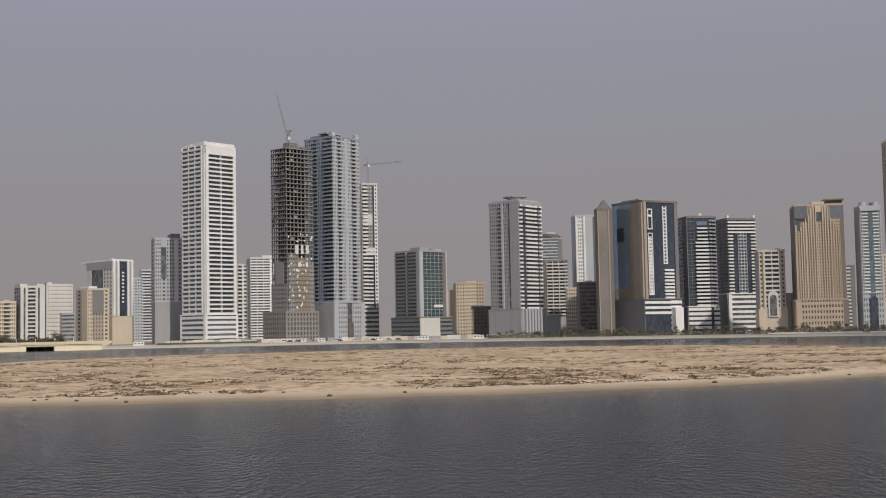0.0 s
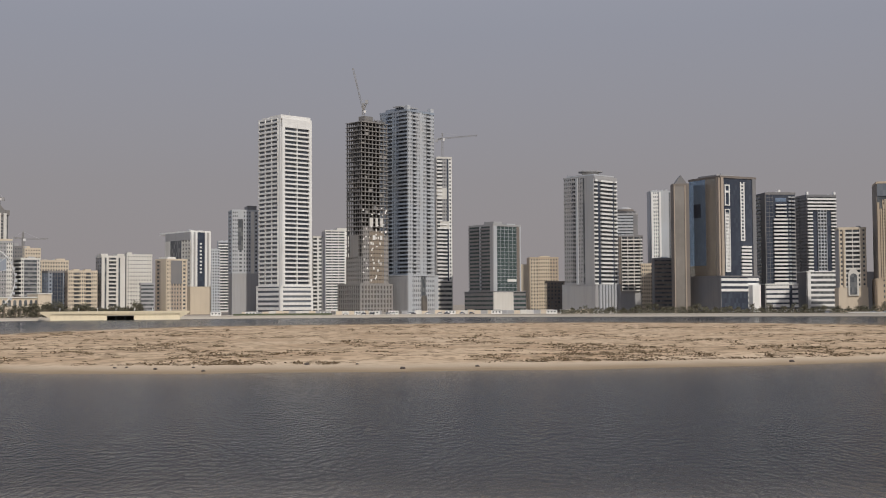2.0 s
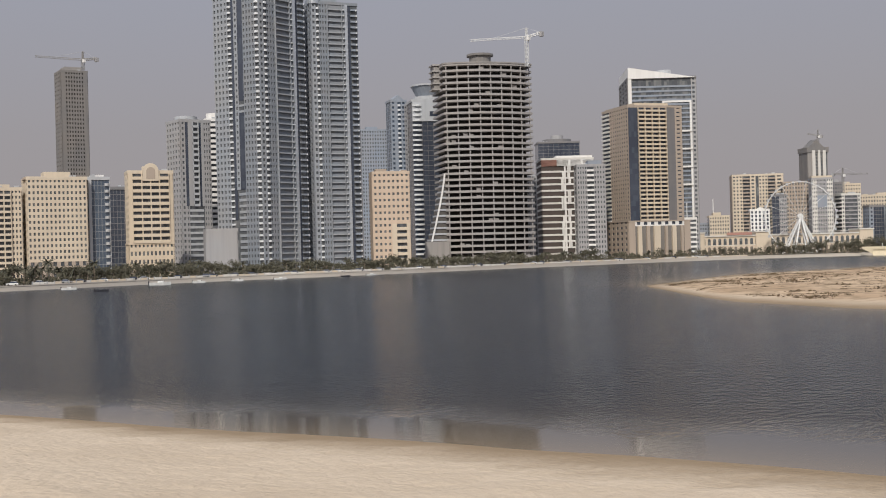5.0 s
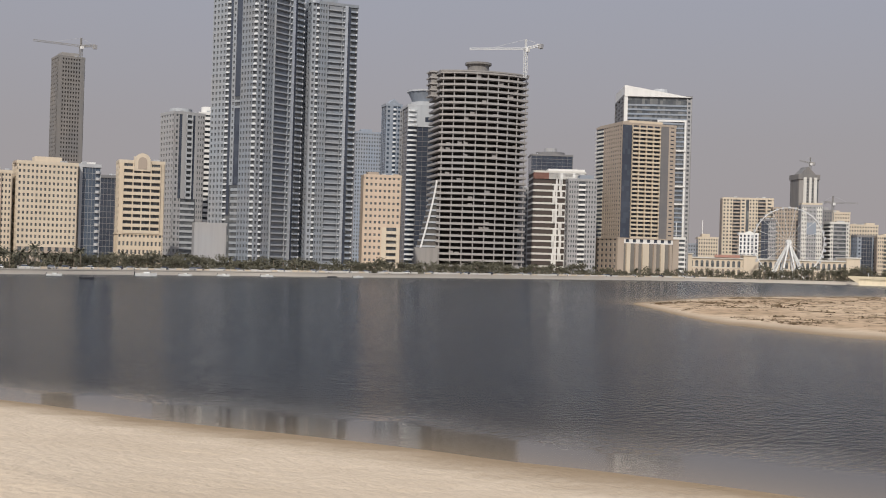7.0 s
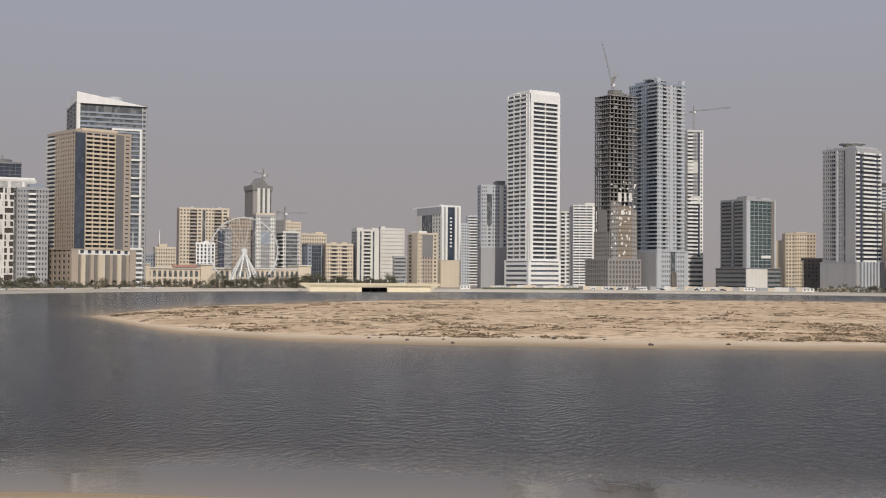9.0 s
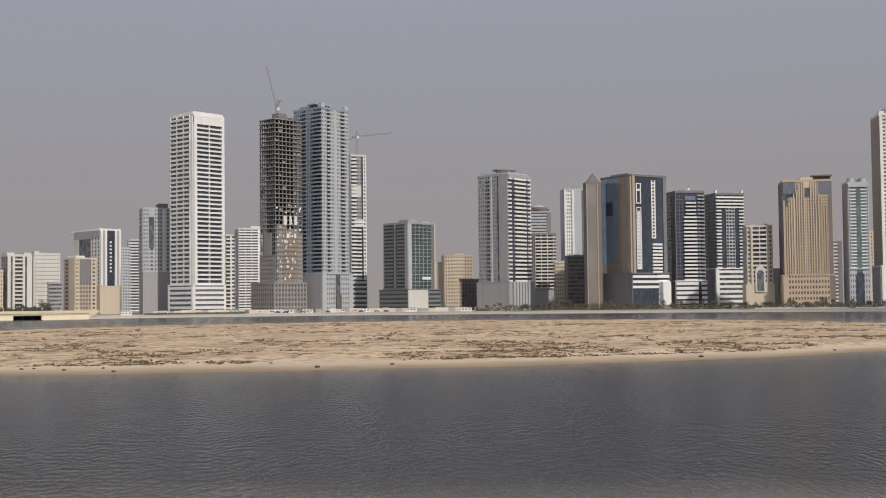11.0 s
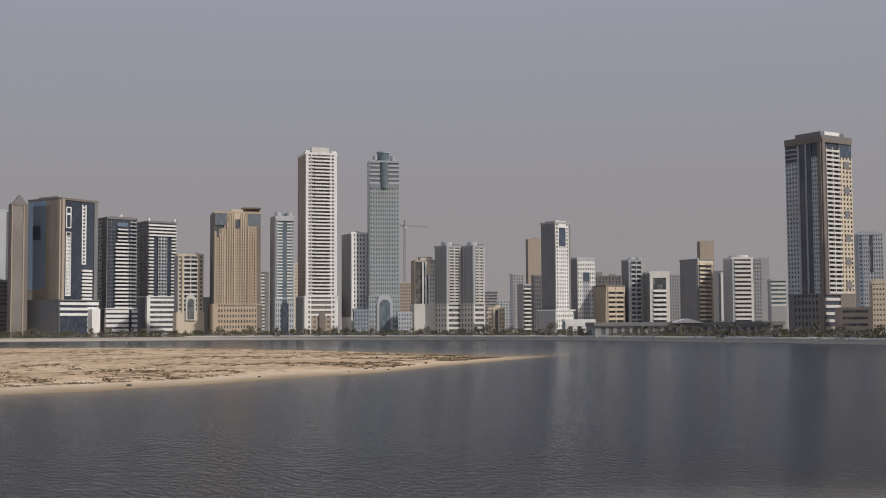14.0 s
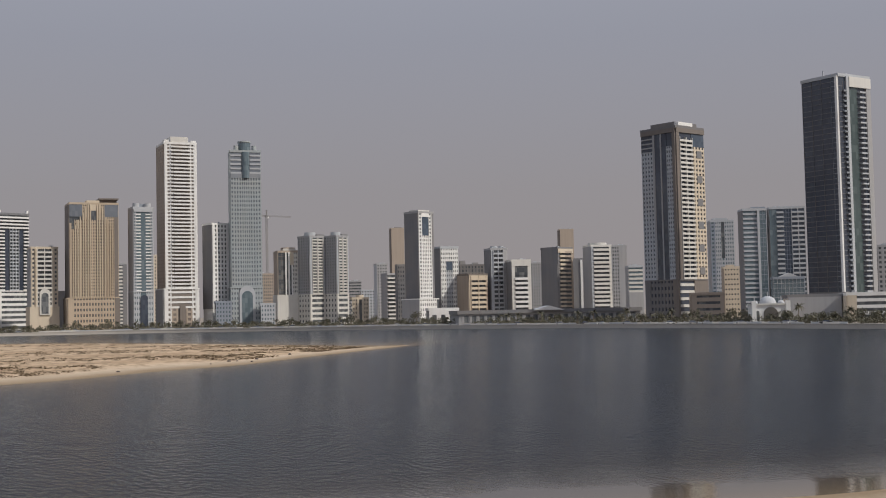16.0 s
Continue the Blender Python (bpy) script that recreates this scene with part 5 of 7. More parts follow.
tower("hazy_slim_tower", "slim grey tower in the haze", (632.5, 1078.2, -14.9, 11.0, 11.0, 57.8),
      wall="grey", R=[S(0, 1, "win", n=3)], L=[S(0, 1, "wall", "lightgrey")])
tower("grey_cream_block", "grey block with a cream balcony front", (492.7, 823.9, 1.1, 8.5, 8.5, 38.3),
      wall="grey", R=[S(0, 1, "balc", "offwhite")], L=[S(0, 1, "wall")])
tower("brown_far_tower", "tall brown tower in the haze", (697.5, 1155.9, -23.3, 14.1, 14.2, 101.5),
      wall="tan", R=[S(0, 1, "wall", "tan")], L=[S(0, 1, "wall", "brown")], crown=[("box", 0.2, 0.8, 0.1, 0.8, 0, 2, "brown")])
tower("dark_side_block", "dark block beside the white-gridded tower", (468.4, 768.5, -21.3, 7.3, 7.3, 42.8),
      wall="darkgrey", R=[S(0, 1, "win", n=3)], L=[S(0, 1, "wall")])
# L side darkened in colour because it faces away from the sun
tower("white_window_tower", "grey tower with a bright white gridded front and shade-darkened side", (463.5, 730.3, 10.3, 14.5, 14.5, 79.5),
      floors=23, wall="grey", split=True, R=[S(0, 0.22, "win", "white", n=1), S(0.22, 0.68, "pane", "glassblue", z0=0.74, z1=0.96), S(0.22, 0.68, "wall", "white", z0=0.96), S(0.22, 0.68, "win", "white", n=3, z1=0.74, tall=0.45), S(0.68, 0.88, "win", "white", n=1), S(0.88, 1, "wall", "darkgrey")], L=[S(0, 1, "wall", "darkgrey")], pod=18, podmat="white", podout=2, podR=[S(0, 0.9, "win", n=6)], podL=[S(0, 1, "wall", "grey")], crown=[("box", 0.1, 0.85, 0.1, 0.8, 0, 2.5, "offwhite")])
tower("white_portal_block", "low white building with three arched openings", (433.8, 672.2, -26.8, 19.5, 19.5, 9.4),
      wall="white", core="glass", R=[S(0, 0.1, "wall"), S(0.25, 0.4, "wall"), S(0.55, 0.7, "wall"), S(0.85, 1, "wall"), S(0, 1, "wall", z0=0.67, out=0.7)], category="building")
# dark grey L wall paints this side's shade
tower("white_stepped_tower", "pale stepped tower with white window bays", (495.8, 751.1, -9.1, 14.3, 14.5, 55.6),
      wall="lightgrey", R=[S(0, 0.3, "win", "white", n=2), S(0.3, 0.68, "pane", "glassblue", z0=0.68, z1=0.8), S(0.3, 0.68, "win", "lightgrey", n=2, z1=0.68), S(0.3, 0.68, "win", "white", n=2, z0=0.8), S(0.68, 1, "win", "white", n=2)], L=[S(0, 1, "wall", "darkgrey")])
tower("concrete_far_block", "unfinished concrete block behind", (619.0, 909.3, -28.2, 23.6, 23.6, 49.3),
      wall="darkconcrete", R=[S(0, 1, "win", n=6, tall=0.3)], crown=[("box", 0.1, 0.3, 0.1, 0.5, 0, 5, "concrete"), ("box", 0.6, 0.8, 0.1, 0.5, 0, 3, "concrete")])
tower("yellow_banded_block", "brown block with a yellow-cream banded front", (507.2, 731.3, -3.5, 16.0, 16.1, 34.5),
      wall="brown", R=[S(0, 0.08, "wall", "yellow"), S(0.08, 0.92, "balc", "yellow", n=2, tall=0.5), S(0.92, 1, "wall", "yellow"), S(0, 1, "wall", "yellow", z0=0.92, out=0.8)], L=[S(0, 1, "wall", "tan")])
# L wall colour holds the shade of the side turned from the sun
tower("grey_rounded_tower", "grey tower with rounded balconies and shade-darkened side", (526.7, 729.8, -15.0, 12.9, 13.1, 53.5),
      wall="grey", R=[S(0, 0.12, "wall", "lightgrey"), S(0.12, 0.75, "balc", "lightgrey", n=2), S(0.75, 1, "wall", "grey")], L=[S(0, 1, "wall", "darkgrey")], crown=[("drum", 0.1, 0.5, 0.1, 0.5, 0, 3, "lightgrey"), ("drum", 0.6, 0.9, 0.1, 0.5, 0, 3, "lightgrey")])
# off-white block whose L side has its shade painted in dark grey
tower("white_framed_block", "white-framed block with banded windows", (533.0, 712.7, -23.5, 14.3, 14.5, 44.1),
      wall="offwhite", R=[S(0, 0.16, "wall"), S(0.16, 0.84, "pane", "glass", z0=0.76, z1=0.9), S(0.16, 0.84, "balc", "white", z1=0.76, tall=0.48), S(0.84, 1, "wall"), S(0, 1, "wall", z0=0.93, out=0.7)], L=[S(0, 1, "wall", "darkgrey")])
tower("hazy_wide_block", "grey block in the haze", (762.3, 990.7, -31.6, 17.2, 17.2, 55.2),
      wall="grey", R=[S(0, 1, "win", n=5)])
tower("dark_banded_tower", "dark tower with bright cream balcony stack", (597.5, 738.6, 8.2, 17.3, 17.3, 55.7),
      wall="darkgrey", R=[S(0, 0.1, "wall", "darkgrey"), S(0.1, 0.45, "balc", "cream", tall=0.45), S(0.45, 0.9, "balc", "tan", tall=0.4), S(0, 1, "wall", "cream", z0=0.94, out=0.9), S(0.9, 1, "wall", "tan")], L=[S(0, 1, "wall", "darkgrey")])
tower("brown_far_tower", "tall brown tower in the haze", (914.8, 1125.0, -29.6, 16.0, 16.2, 102.3),
      wall="tan", R=[S(0, 1, "wall", "tan")], L=[S(0, 1, "wall", "brown")])
tower("dark_slim_block", "dark slim block with one white fin", (650.7, 785.5, -33.6, 8.8, 8.8, 49.1),
      wall="darkgrey", R=[S(0, 0.8, "wall"), S(0.8, 1, "fin", "white")])
tower("curved_band_tower", "cream tower with curved white window bands", (611.2, 714.2, -19.2, 16.4, 16.5, 56.1),
      wall="offwhite", R=[S(0, 0.1, "wall", "lightgrey"), S(0.1, 0.9, "balc", "offwhite", tall=0.5), S(0.9, 1, "wall")], L=[S(0, 1, "wall", "grey")], crown=[("drum", 0.05, 0.95, 0.05, 0.9, 0, 3, "offwhite")])
tower("grey_hazy_tower", "grey tower behind in the haze", (729.3, 823.5, -28.5, 13.1, 13.2, 63.3),
      wall="grey", R=[S(0, 0.5, "win", n=2), S(0.5, 1, "wall")], L=[S(0, 1, "wall", "lightgrey")])
# L side a step greyer than the front, as painted shade
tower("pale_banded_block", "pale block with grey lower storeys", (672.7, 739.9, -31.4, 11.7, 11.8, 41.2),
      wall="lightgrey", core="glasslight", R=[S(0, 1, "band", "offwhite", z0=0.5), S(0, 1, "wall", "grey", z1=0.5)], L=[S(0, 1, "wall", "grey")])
tower("dark_window_tower", "dark navy tower with bright cream windowed face", (491.7, 498.2, 6.3, 25.3, 25.2, 111.0),
      floors=34, wall="bronze", core="glassdark", split=True, R=[S(0, 0.1, "fin", "brown", out=0.8), S(0.1, 0.55, "balc", "offwhite", n=2, tall=0.42, z1=0.95), S(0.55, 1, "win", "cream", n=3, tall=0.5, z1=0.88), S(0.55, 1, "pane", "glassblue", z0=0.88, z1=0.97), S(0, 1, "wall", "brown", z0=0.97, out=0.9)], L=[S(0, 0.08, "fin", "brown", out=0.8), S(0.08, 0.26, "win", "lightgrey", n=2, z1=0.88), S(0.26, 0.4, "pane", "glassdark", out=0.3), S(0.4, 0.44, "fin", "grey", out=0.6), S(0.44, 0.6, "pane", "glassdark", out=0.3), S(0.6, 0.66, "fin", "grey", out=0.6), S(0.66, 1, "win", "lightgrey", n=3, z1=0.86), S(0.66, 1, "band", "grey", z0=0.86, z1=0.97, tall=0.3), S(0, 1, "wall", "brown", z0=0.97, out=0.9)], pod=24, podmat="bronze", podR=[S(0, 0.5, "band", "offwhite", tall=0.4), S(0.5, 1, "wall", "brown")], podL=[S(0, 0.15, "fin", "brown"), S(0.15, 0.85, "win", n=5), S(0.85, 1, "wall")], crown=[("box", 0.1, 0.9, 0.1, 0.8, 0, 4, "bronze"), ("box", 0.1, 0.6, -0.02, 0.1, 1.5, 3.5, "white")])
tower("tan_podium_block", "tan podium block with banded car decks", (489.2, 486.6, -39.2, 17.3, 8.6, 14.6),
      wall="tan", core="glass", R=[S(0, 0.15, "wall", "tan"), S(0.15, 0.9, "band", "tan", tall=0.6), S(0.9, 1, "wall", "tan"), S(0, 1, "wall", "tan", z0=0.9, out=0.8)], L=[S(0, 1, "wall")], category="building")
tower("pale_far_tower", "pale grey tower with a notched crown", (734.9, 707.3, -39.4, 18.8, 19.2, 77.5),
      wall="lightgrey", core="glasslight", R=[S(0, 0.2, "win", "bluegrey", n=1), S(0.2, 0.45, "win", n=2), S(0.45, 0.6, "pane", "glass", z0=0.6), S(0.45, 0.6, "win", n=1, z1=0.6), S(0.6, 1, "win", n=3)], L=[S(0, 1, "wall", "grey")], crown=[("box", 0.15, 0.75, 0.1, 0.8, 0, 3, "lightgrey")])
tower("cream_slim_block", "slim cream block with stepped roof", (581.8, 549.1, -38.2, 9.3, 9.3, 32.1),
      wall="cream", R=[S(0, 1, "win", "cream", n=4, tall=0.65)], L=[S(0, 1, "wall", "tan")], crown=[("box", 0.2, 0.7, 0.1, 0.8, 0, 2.5, "cream")], category="building")
# both blue twins: dark grey L wall is shade put into the colour
tower("blue_twin_block", "pale blue glass tower with white banded corner", (649.6, 593.6, -36.5, 16.2, 16.5, 75.3),
      wall="lightgrey", core="glasslight", R=[S(0, 0.6, "band", "lightgrey", tall=0.4), S(0.6, 0.7, "fin", "lightgrey"), S(0.7, 1, "glass", "bluegrey", n=2)], L=[S(0, 1, "wall", "darkgrey")], crown=[("box", 0.4, 1.0, 0.1, 0.8, 0, 2.5, "bluegrey")])
tower("blue_twin_block", "pale blue glass tower with white banded corner", (669.3, 586.7, -42.3, 24.2, 24.8, 76.5),
      wall="lightgrey", core="glassblue", R=[S(0, 0.2, "pane", "glasslight"), S(0.2, 0.4, "balc", "lightgrey"), S(0.4, 0.62, "glass", "bluegrey", n=3), S(0.62, 1, "balc", "lightgrey", n=2)], L=[S(0, 1, "wall", "darkgrey")])
tower("white_lit_block", "low glass block with a white stepped roof line", (632.5, 552.7, -42.9, 19.8, 19.8, 25.4),
      wall="bluegrey", core="glasslight", R=[S(0, 1, "glass", "lightgrey", n=8)], crown=[("gable", 0.0, 1.0, 0.0, 0.6, 0, 4, "lightgrey")], category="building")
tower("navy_glass_tower", "tall navy glass tower with white balcony column", (512.0, 400.4, -1.7, 23.8, 23.7, 125.6),
      floors=42, wall="lightgrey", core="glassdark", split=True, R=[S(0, 0.14, "glass", "darkgrey", n=1, z1=0.97), S(0.12, 0.22, "balc", "slate", out=1.2, tall=0.3, z1=0.95), S(0.22, 0.3, "fin", "lightgrey", out=1.0), S(0.3, 0.6, "pane", "glassgreen", z1=0.95), S(0.3, 1, "wall", "offwhite", z0=0.95, out=1.3), S(0.6, 0.8, "balc", "lightgrey", out=1.9, tall=0.26, z1=0.95), S(0.86, 1, "fin", "grey", out=1.0, z1=0.95)], L=[S(0, 0.06, "fin", "white", out=1.2), S(0.06, 0.2, "glass", "slate", n=1), S(0.2, 1, "glass", "bronze", n=3)], pod=14, podmat="darkgrey", crown=[("mast", 0.0, 0.0, 0.4, 0.4, 0, 4, "steel"), ("box", 0.2, 0.7, 0.2, 0.8, 0, 1.5, "grey")])
tower("dark_podium_block", "dark grey podium block with a loading opening", (456.0, 389.9, -43.5, 24.3, 24.3, 11.7),
      wall="darkgrey", core="glassdark", R=[S(0, 1, "wall", "grey", z0=0.35), S(0, 0.55, "wall", "grey", z1=0.35), S(0.72, 1, "wall", "grey", z1=0.35)], category="building")
tower("white_car_park", "white banded car park building", (465.0, 363.1, -46.0, 34.5, 32.6, 12.0),
      wall="white", core="glass", R=[S(0, 0.12, "wall", "cream"), S(0.12, 1, "band", "white", tall=0.5)], L=[S(0, 1, "wall", "cream")], category="building")
tower("dark_far_tower", "dark tower beyond the car park", (722.2, 537.0, -47.2, 17.6, 17.9, 47.2),
      wall="grey", R=[S(0, 1, "win", n=4)], L=[S(0, 1, "wall", "darkgrey")])

# ---- unfinished towers ----


def skeleton_tower(geo):
    """Concrete frame: bare floors above, block infill and window holes below."""
    x, y, rot, w, d, h = geo
    root = thing("unfinished_tower", "unfinished concrete tower with bare upper floors and brown infill", "tower", x, y, GZ, rot, "towers round the lagoon")
    n = 44
    fh = h / n
    # core painted near black in place of shade between the slabs
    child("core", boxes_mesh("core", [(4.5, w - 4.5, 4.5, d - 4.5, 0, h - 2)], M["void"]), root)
    slab = boxes_mesh("floor_slab", [(-0.4, w + 0.4, -0.4, d + 0.4, -0.3, 0.3)], M["concrete"])
    for k in range(1, n + 1):
        child("floor_slab", slab, root, (0, 0, k * fh))
    col = boxes_mesh("column", [(-0.38, 0.38, -0.38, 0.38, 0, h)], M["darkconcrete"])
    for i in range(8):
        child("column", col, root, (0.6 + (w - 1.2) * i / 7, 0.6, 0))
        if i:
            child("column", col, root, (0.6, 0.6 + (d - 1.2) * i / 7, 0))
    bits = []
    for k in range(n):
        for i in range(7):
            if random.random() < (0.12 if k > 24 else 0.2):
                u = 0.6 + (w - 1.2) * i / 7
                bits.append((u, u + (w - 1.2) / 7 * random.uniform(0.3, 1), 0.75, 0.95, k * fh + 0.2, k * fh + 0.2 + random.uniform(0.8, fh - 0.5)))
            if random.random() < 0.25:
                v = 0.6 + (d - 1.2) * i / 7
                bits.append((0.75, 0.95, v, v + (d - 1.2) / 7, k * fh + 0.2, k * fh + 0.2 + random.uniform(0.8, fh - 0.5)))
    pale = []
    for k in range(60):
        i, z = random.randint(0, n // 2), random.uniform(0.1, 0.56) * h
        u = random.uniform(0.3, w - 2)
        pale.append((u, u + random.uniform(0.6, 1.8), -0.75, -0.55, z, z + random.uniform(0.6, 2.4)))
    child("formwork_board", boxes_mesh("formwork_board", pale, M["white"]), root, kind="stuff")
    child("infill_wall", boxes_mesh("infill_wall", bits, M["concrete"]), root, kind="stuff")
    fr, fl = Face("R", w, d), Face("L", w, d)
    facade(root, fr, [S(0.05, 0.28, "win", "concrete", n=2, z1=0.45), S(0.28, 0.82, "win", "block", n=4, z0=0.17, z1=0.44, out=0.6, tall=0.68), S(0.28, 0.82, "win", "concrete", n=4, z1=0.17),
                      S(0.82, 1, "win", "concrete", n=2, z1=0.42), S(0.3, 0.42, "wall", "offwhite", z0=0.455, z1=0.5), S(0.52, 0.6, "wall", "offwhite", z0=0.455, z1=0.5), S(0.7, 0.8, "wall", "offwhite", z0=0.45, z1=0.5),
                      S(0.4, 0.5, "wall", "white", z0=0.38, z1=0.41, out=0.8), S(0.68, 0.76, "wall", "white", z0=0.38, z1=0.41, out=0.8)], h, 0, n, "concrete", True)
    facade(root, fl, [S(0, 1, "win", "concrete", n=5, z1=0.3), S(0.2, 0.7, "wall", "concrete", z0=0.3, z1=0.42)], h, 0, n, "concrete", False)
    # podium box painted dark as the shade behind its open bays
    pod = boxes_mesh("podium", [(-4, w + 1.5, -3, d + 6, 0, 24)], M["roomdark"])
    child("podium", pod, root)
    for k in range(7):
        child("podium_slab", boxes_mesh("podium_slab", [(-4.6, w + 2, -3.6, d + 6.5, -0.9, 0.5)], M["concrete"]), root, (0, 0, 0.9 + k * 3.85))
    for i in range(11):
        child("podium_column", boxes_mesh("podium_column", [(-0.7, 0.7, -0.5, 0.5, 0, 24)], M["concrete"]), root, (-3.6 + (w + 5) * i / 10, -3.0, 0))
        child("podium_column", boxes_mesh("podium_column", [(-0.5, 0.5, -0.7, 0.7, 0, 24)], M["concrete"]), root, (-4.0, -2.6 + (d + 8) * i / 10, 0))
    rods = []
    for i in range(26):
        rods.append(((random.uniform(0, w), random.uniform(0, 2), h), (random.uniform(0, w), random.uniform(0, 2), h + random.uniform(1.5, 3.5)), 0.22))
    child("rebar", beam_mesh("rebar", rods, M["darkconcrete"]), root, kind="stuff")
    child("lift_shaft", boxes_mesh("lift_shaft", [(w * 0.3, w * 0.62, d * 0.3, d * 0.7, h, h + 6)], M["darkconcrete"]), root)
    return root


skeleton_tower((-126.8, 976.8, 47.4, 28.6, 19.4, 157.8))


def round_tower(left, right, h):
    """Concrete frame with a bowed front of open floors, and a sloping wing at its foot."""
    a, b_ = Vector((left[0], left[1], 0)), Vector((right[0], right[1], 0))
    mid_, half = (a + b_) / 2, (b_ - a).length / 2
    rot = math.degrees(math.atan2(b_.y - a.y, b_.x - a.x))
    root = thing("round_unfinished_tower", "unfinished round-fronted concrete tower with open dark floors", "tower", mid_.x, mid_.y, GZ, rot, "towers round the lagoon")
    n = 33
    fh = h / n
    bow = half * 0.26
    rad = (half * half + bow * bow) / (2 * bow)
    cy = rad - bow
    span = math.degrees(math.asin(half / rad))
    arc = circle(rad, 22, 0, cy, 270 - span, 270 + span)
    back = [(half, 30.0), (-half, 30.0)]
    inner = circle(rad - 6.5, 22, 0, cy, 270 - span, 270 + span) + [(half - 5, 29.0), (-half + 5, 29.0)]
    # set-back core carries the floors' shade in its colour
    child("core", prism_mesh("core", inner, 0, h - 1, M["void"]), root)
    slab = prism_mesh("floor_slab", arc + back, -0.5, 0.9, M["slab"])
    for k in range(n + 1):
        child("floor_slab", slab, root, (0, 0, max(0.56, k * fh)))
    col = boxes_mesh("column", [(-0.28, 0.28, -0.4, 0.4, 0, h)], M["slab"])
    for i in range(9):
        t = radians(270 - span + 2 * span * (i + 0.25) / 8.5)
        child("column", col, root, ((rad - 0.75) * math.cos(t), cy + (rad - 0.75) * math.sin(t), 0))
    stuff = []
    for k in range(n):
        for i in range(16):
            if random.random() < 0.05:
                t = radians(270 - span + 2 * span * (i + 0.5) / 16)
                px_, py_ = (rad - 1.6) * math.cos(t), cy + (rad - 1.6) * math.sin(t)
                stuff.append((px_ - 1.4, px_ + 1.4, py_ - 0.2, py_ + 0.2, k * fh + 0.6, k * fh + random.uniform(1.4, fh - 0.6)))
    child("stacked_block", boxes_mesh("stacked_block", stuff, M["concrete"]), root, kind="stuff")
    # roof plant
    child("roof_drum", prism_mesh("roof_drum", circle(7, 20, -2, 10), h, h + 7.5, M["darkconcrete"]), root)
    child("roof_rim", prism_mesh("roof_rim", circle(8.6, 20, -2, 10), h + 7.5, h + 8.8, M["darkconcrete"]), root)
    child("parapet", prism_mesh("parapet", circle(rad + 0.3, 22, 0, cy, 270 - span, 270 + span) + back, h + 0.75, h + 1.6, M["concrete"]), root)
    for k in range(5):
        child("hoist_deck", boxes_mesh("hoist_deck", [(-half - 4.5, -half + 5, 9, 20, -0.35, 0.55)], M["slab"]), root, (0, 0, h - 14 + k * 3.9))
    child("hoist_frame", boxes_mesh("hoist_frame", [(-half - 3.5, -half + 4, 10, 19, h - 14, h + 2.4)], M["concrete"]), root)
    # sloping wing
    for k in range(15):
        reach = 13.5 * (1 - k / 15) ** 1.25
        child("wing_slab", boxes_mesh("wing_slab", [(-half - reach, -half + 2, 1, 16, -0.5, 0.6)], M["lightgrey"]), root, (0, 0, 0.56 + k * fh))
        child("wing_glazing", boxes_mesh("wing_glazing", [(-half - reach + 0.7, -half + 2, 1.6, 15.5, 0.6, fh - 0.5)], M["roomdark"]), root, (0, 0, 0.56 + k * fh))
    for k in range(15):
        r0, r1 = 13.5 * (1 - k / 15) ** 1.25, 13.5 * (1 - (k + 1) / 15) ** 1.25
        child("wing_edge", beam_mesh("wing_edge", [((-half - r0 - 0.3, 0.7, 0.5 + k * fh), (-half - r1 - 0.3, 0.7, 0.5 + (k + 1) * fh), 1.0)], M["white"]), root)
    child("site_block", boxes_mesh("site_block", [(-half - 14, -half + 1, -2.5, 0.8, 0, 15)], M["concrete"]), root)
    return root


LEFT, RIGHT = (-499.5, 575.4, 62.5), (-465.5, 623.3, 62.0)
round_tower(LEFT, RIGHT, (-474.6, 591.1, 128.2)[2] - GZ)

# ---- cranes ----


def lattice(p, q, wide, bays, th):
    """Four chords with zigzag bracing between two points."""
    p, q = Vector(p), Vector(q)
    w = (q - p).normalized()
    s = w.cross(Vector((0, 0, 1)) if abs(w.z) < 0.9 else Vector((1, 0, 0))).normalized()
    t = w.cross(s)
    corners = [s * a * wide / 2 + t * c * wide / 2 for a, c in ((-1, -1), (1, -1), (1, 1), (-1, 1))]
    out = [(p + c, q + c, th) for c in corners]
    for i in range(bays):
        e0, e1 = p.lerp(q, i / bays), p.lerp(q, (i + 1) / bays)
        for j in range(4):
            out.append((e0 + corners[j], e1 + corners[(j + 1) % 4], th * 0.7))
    return out


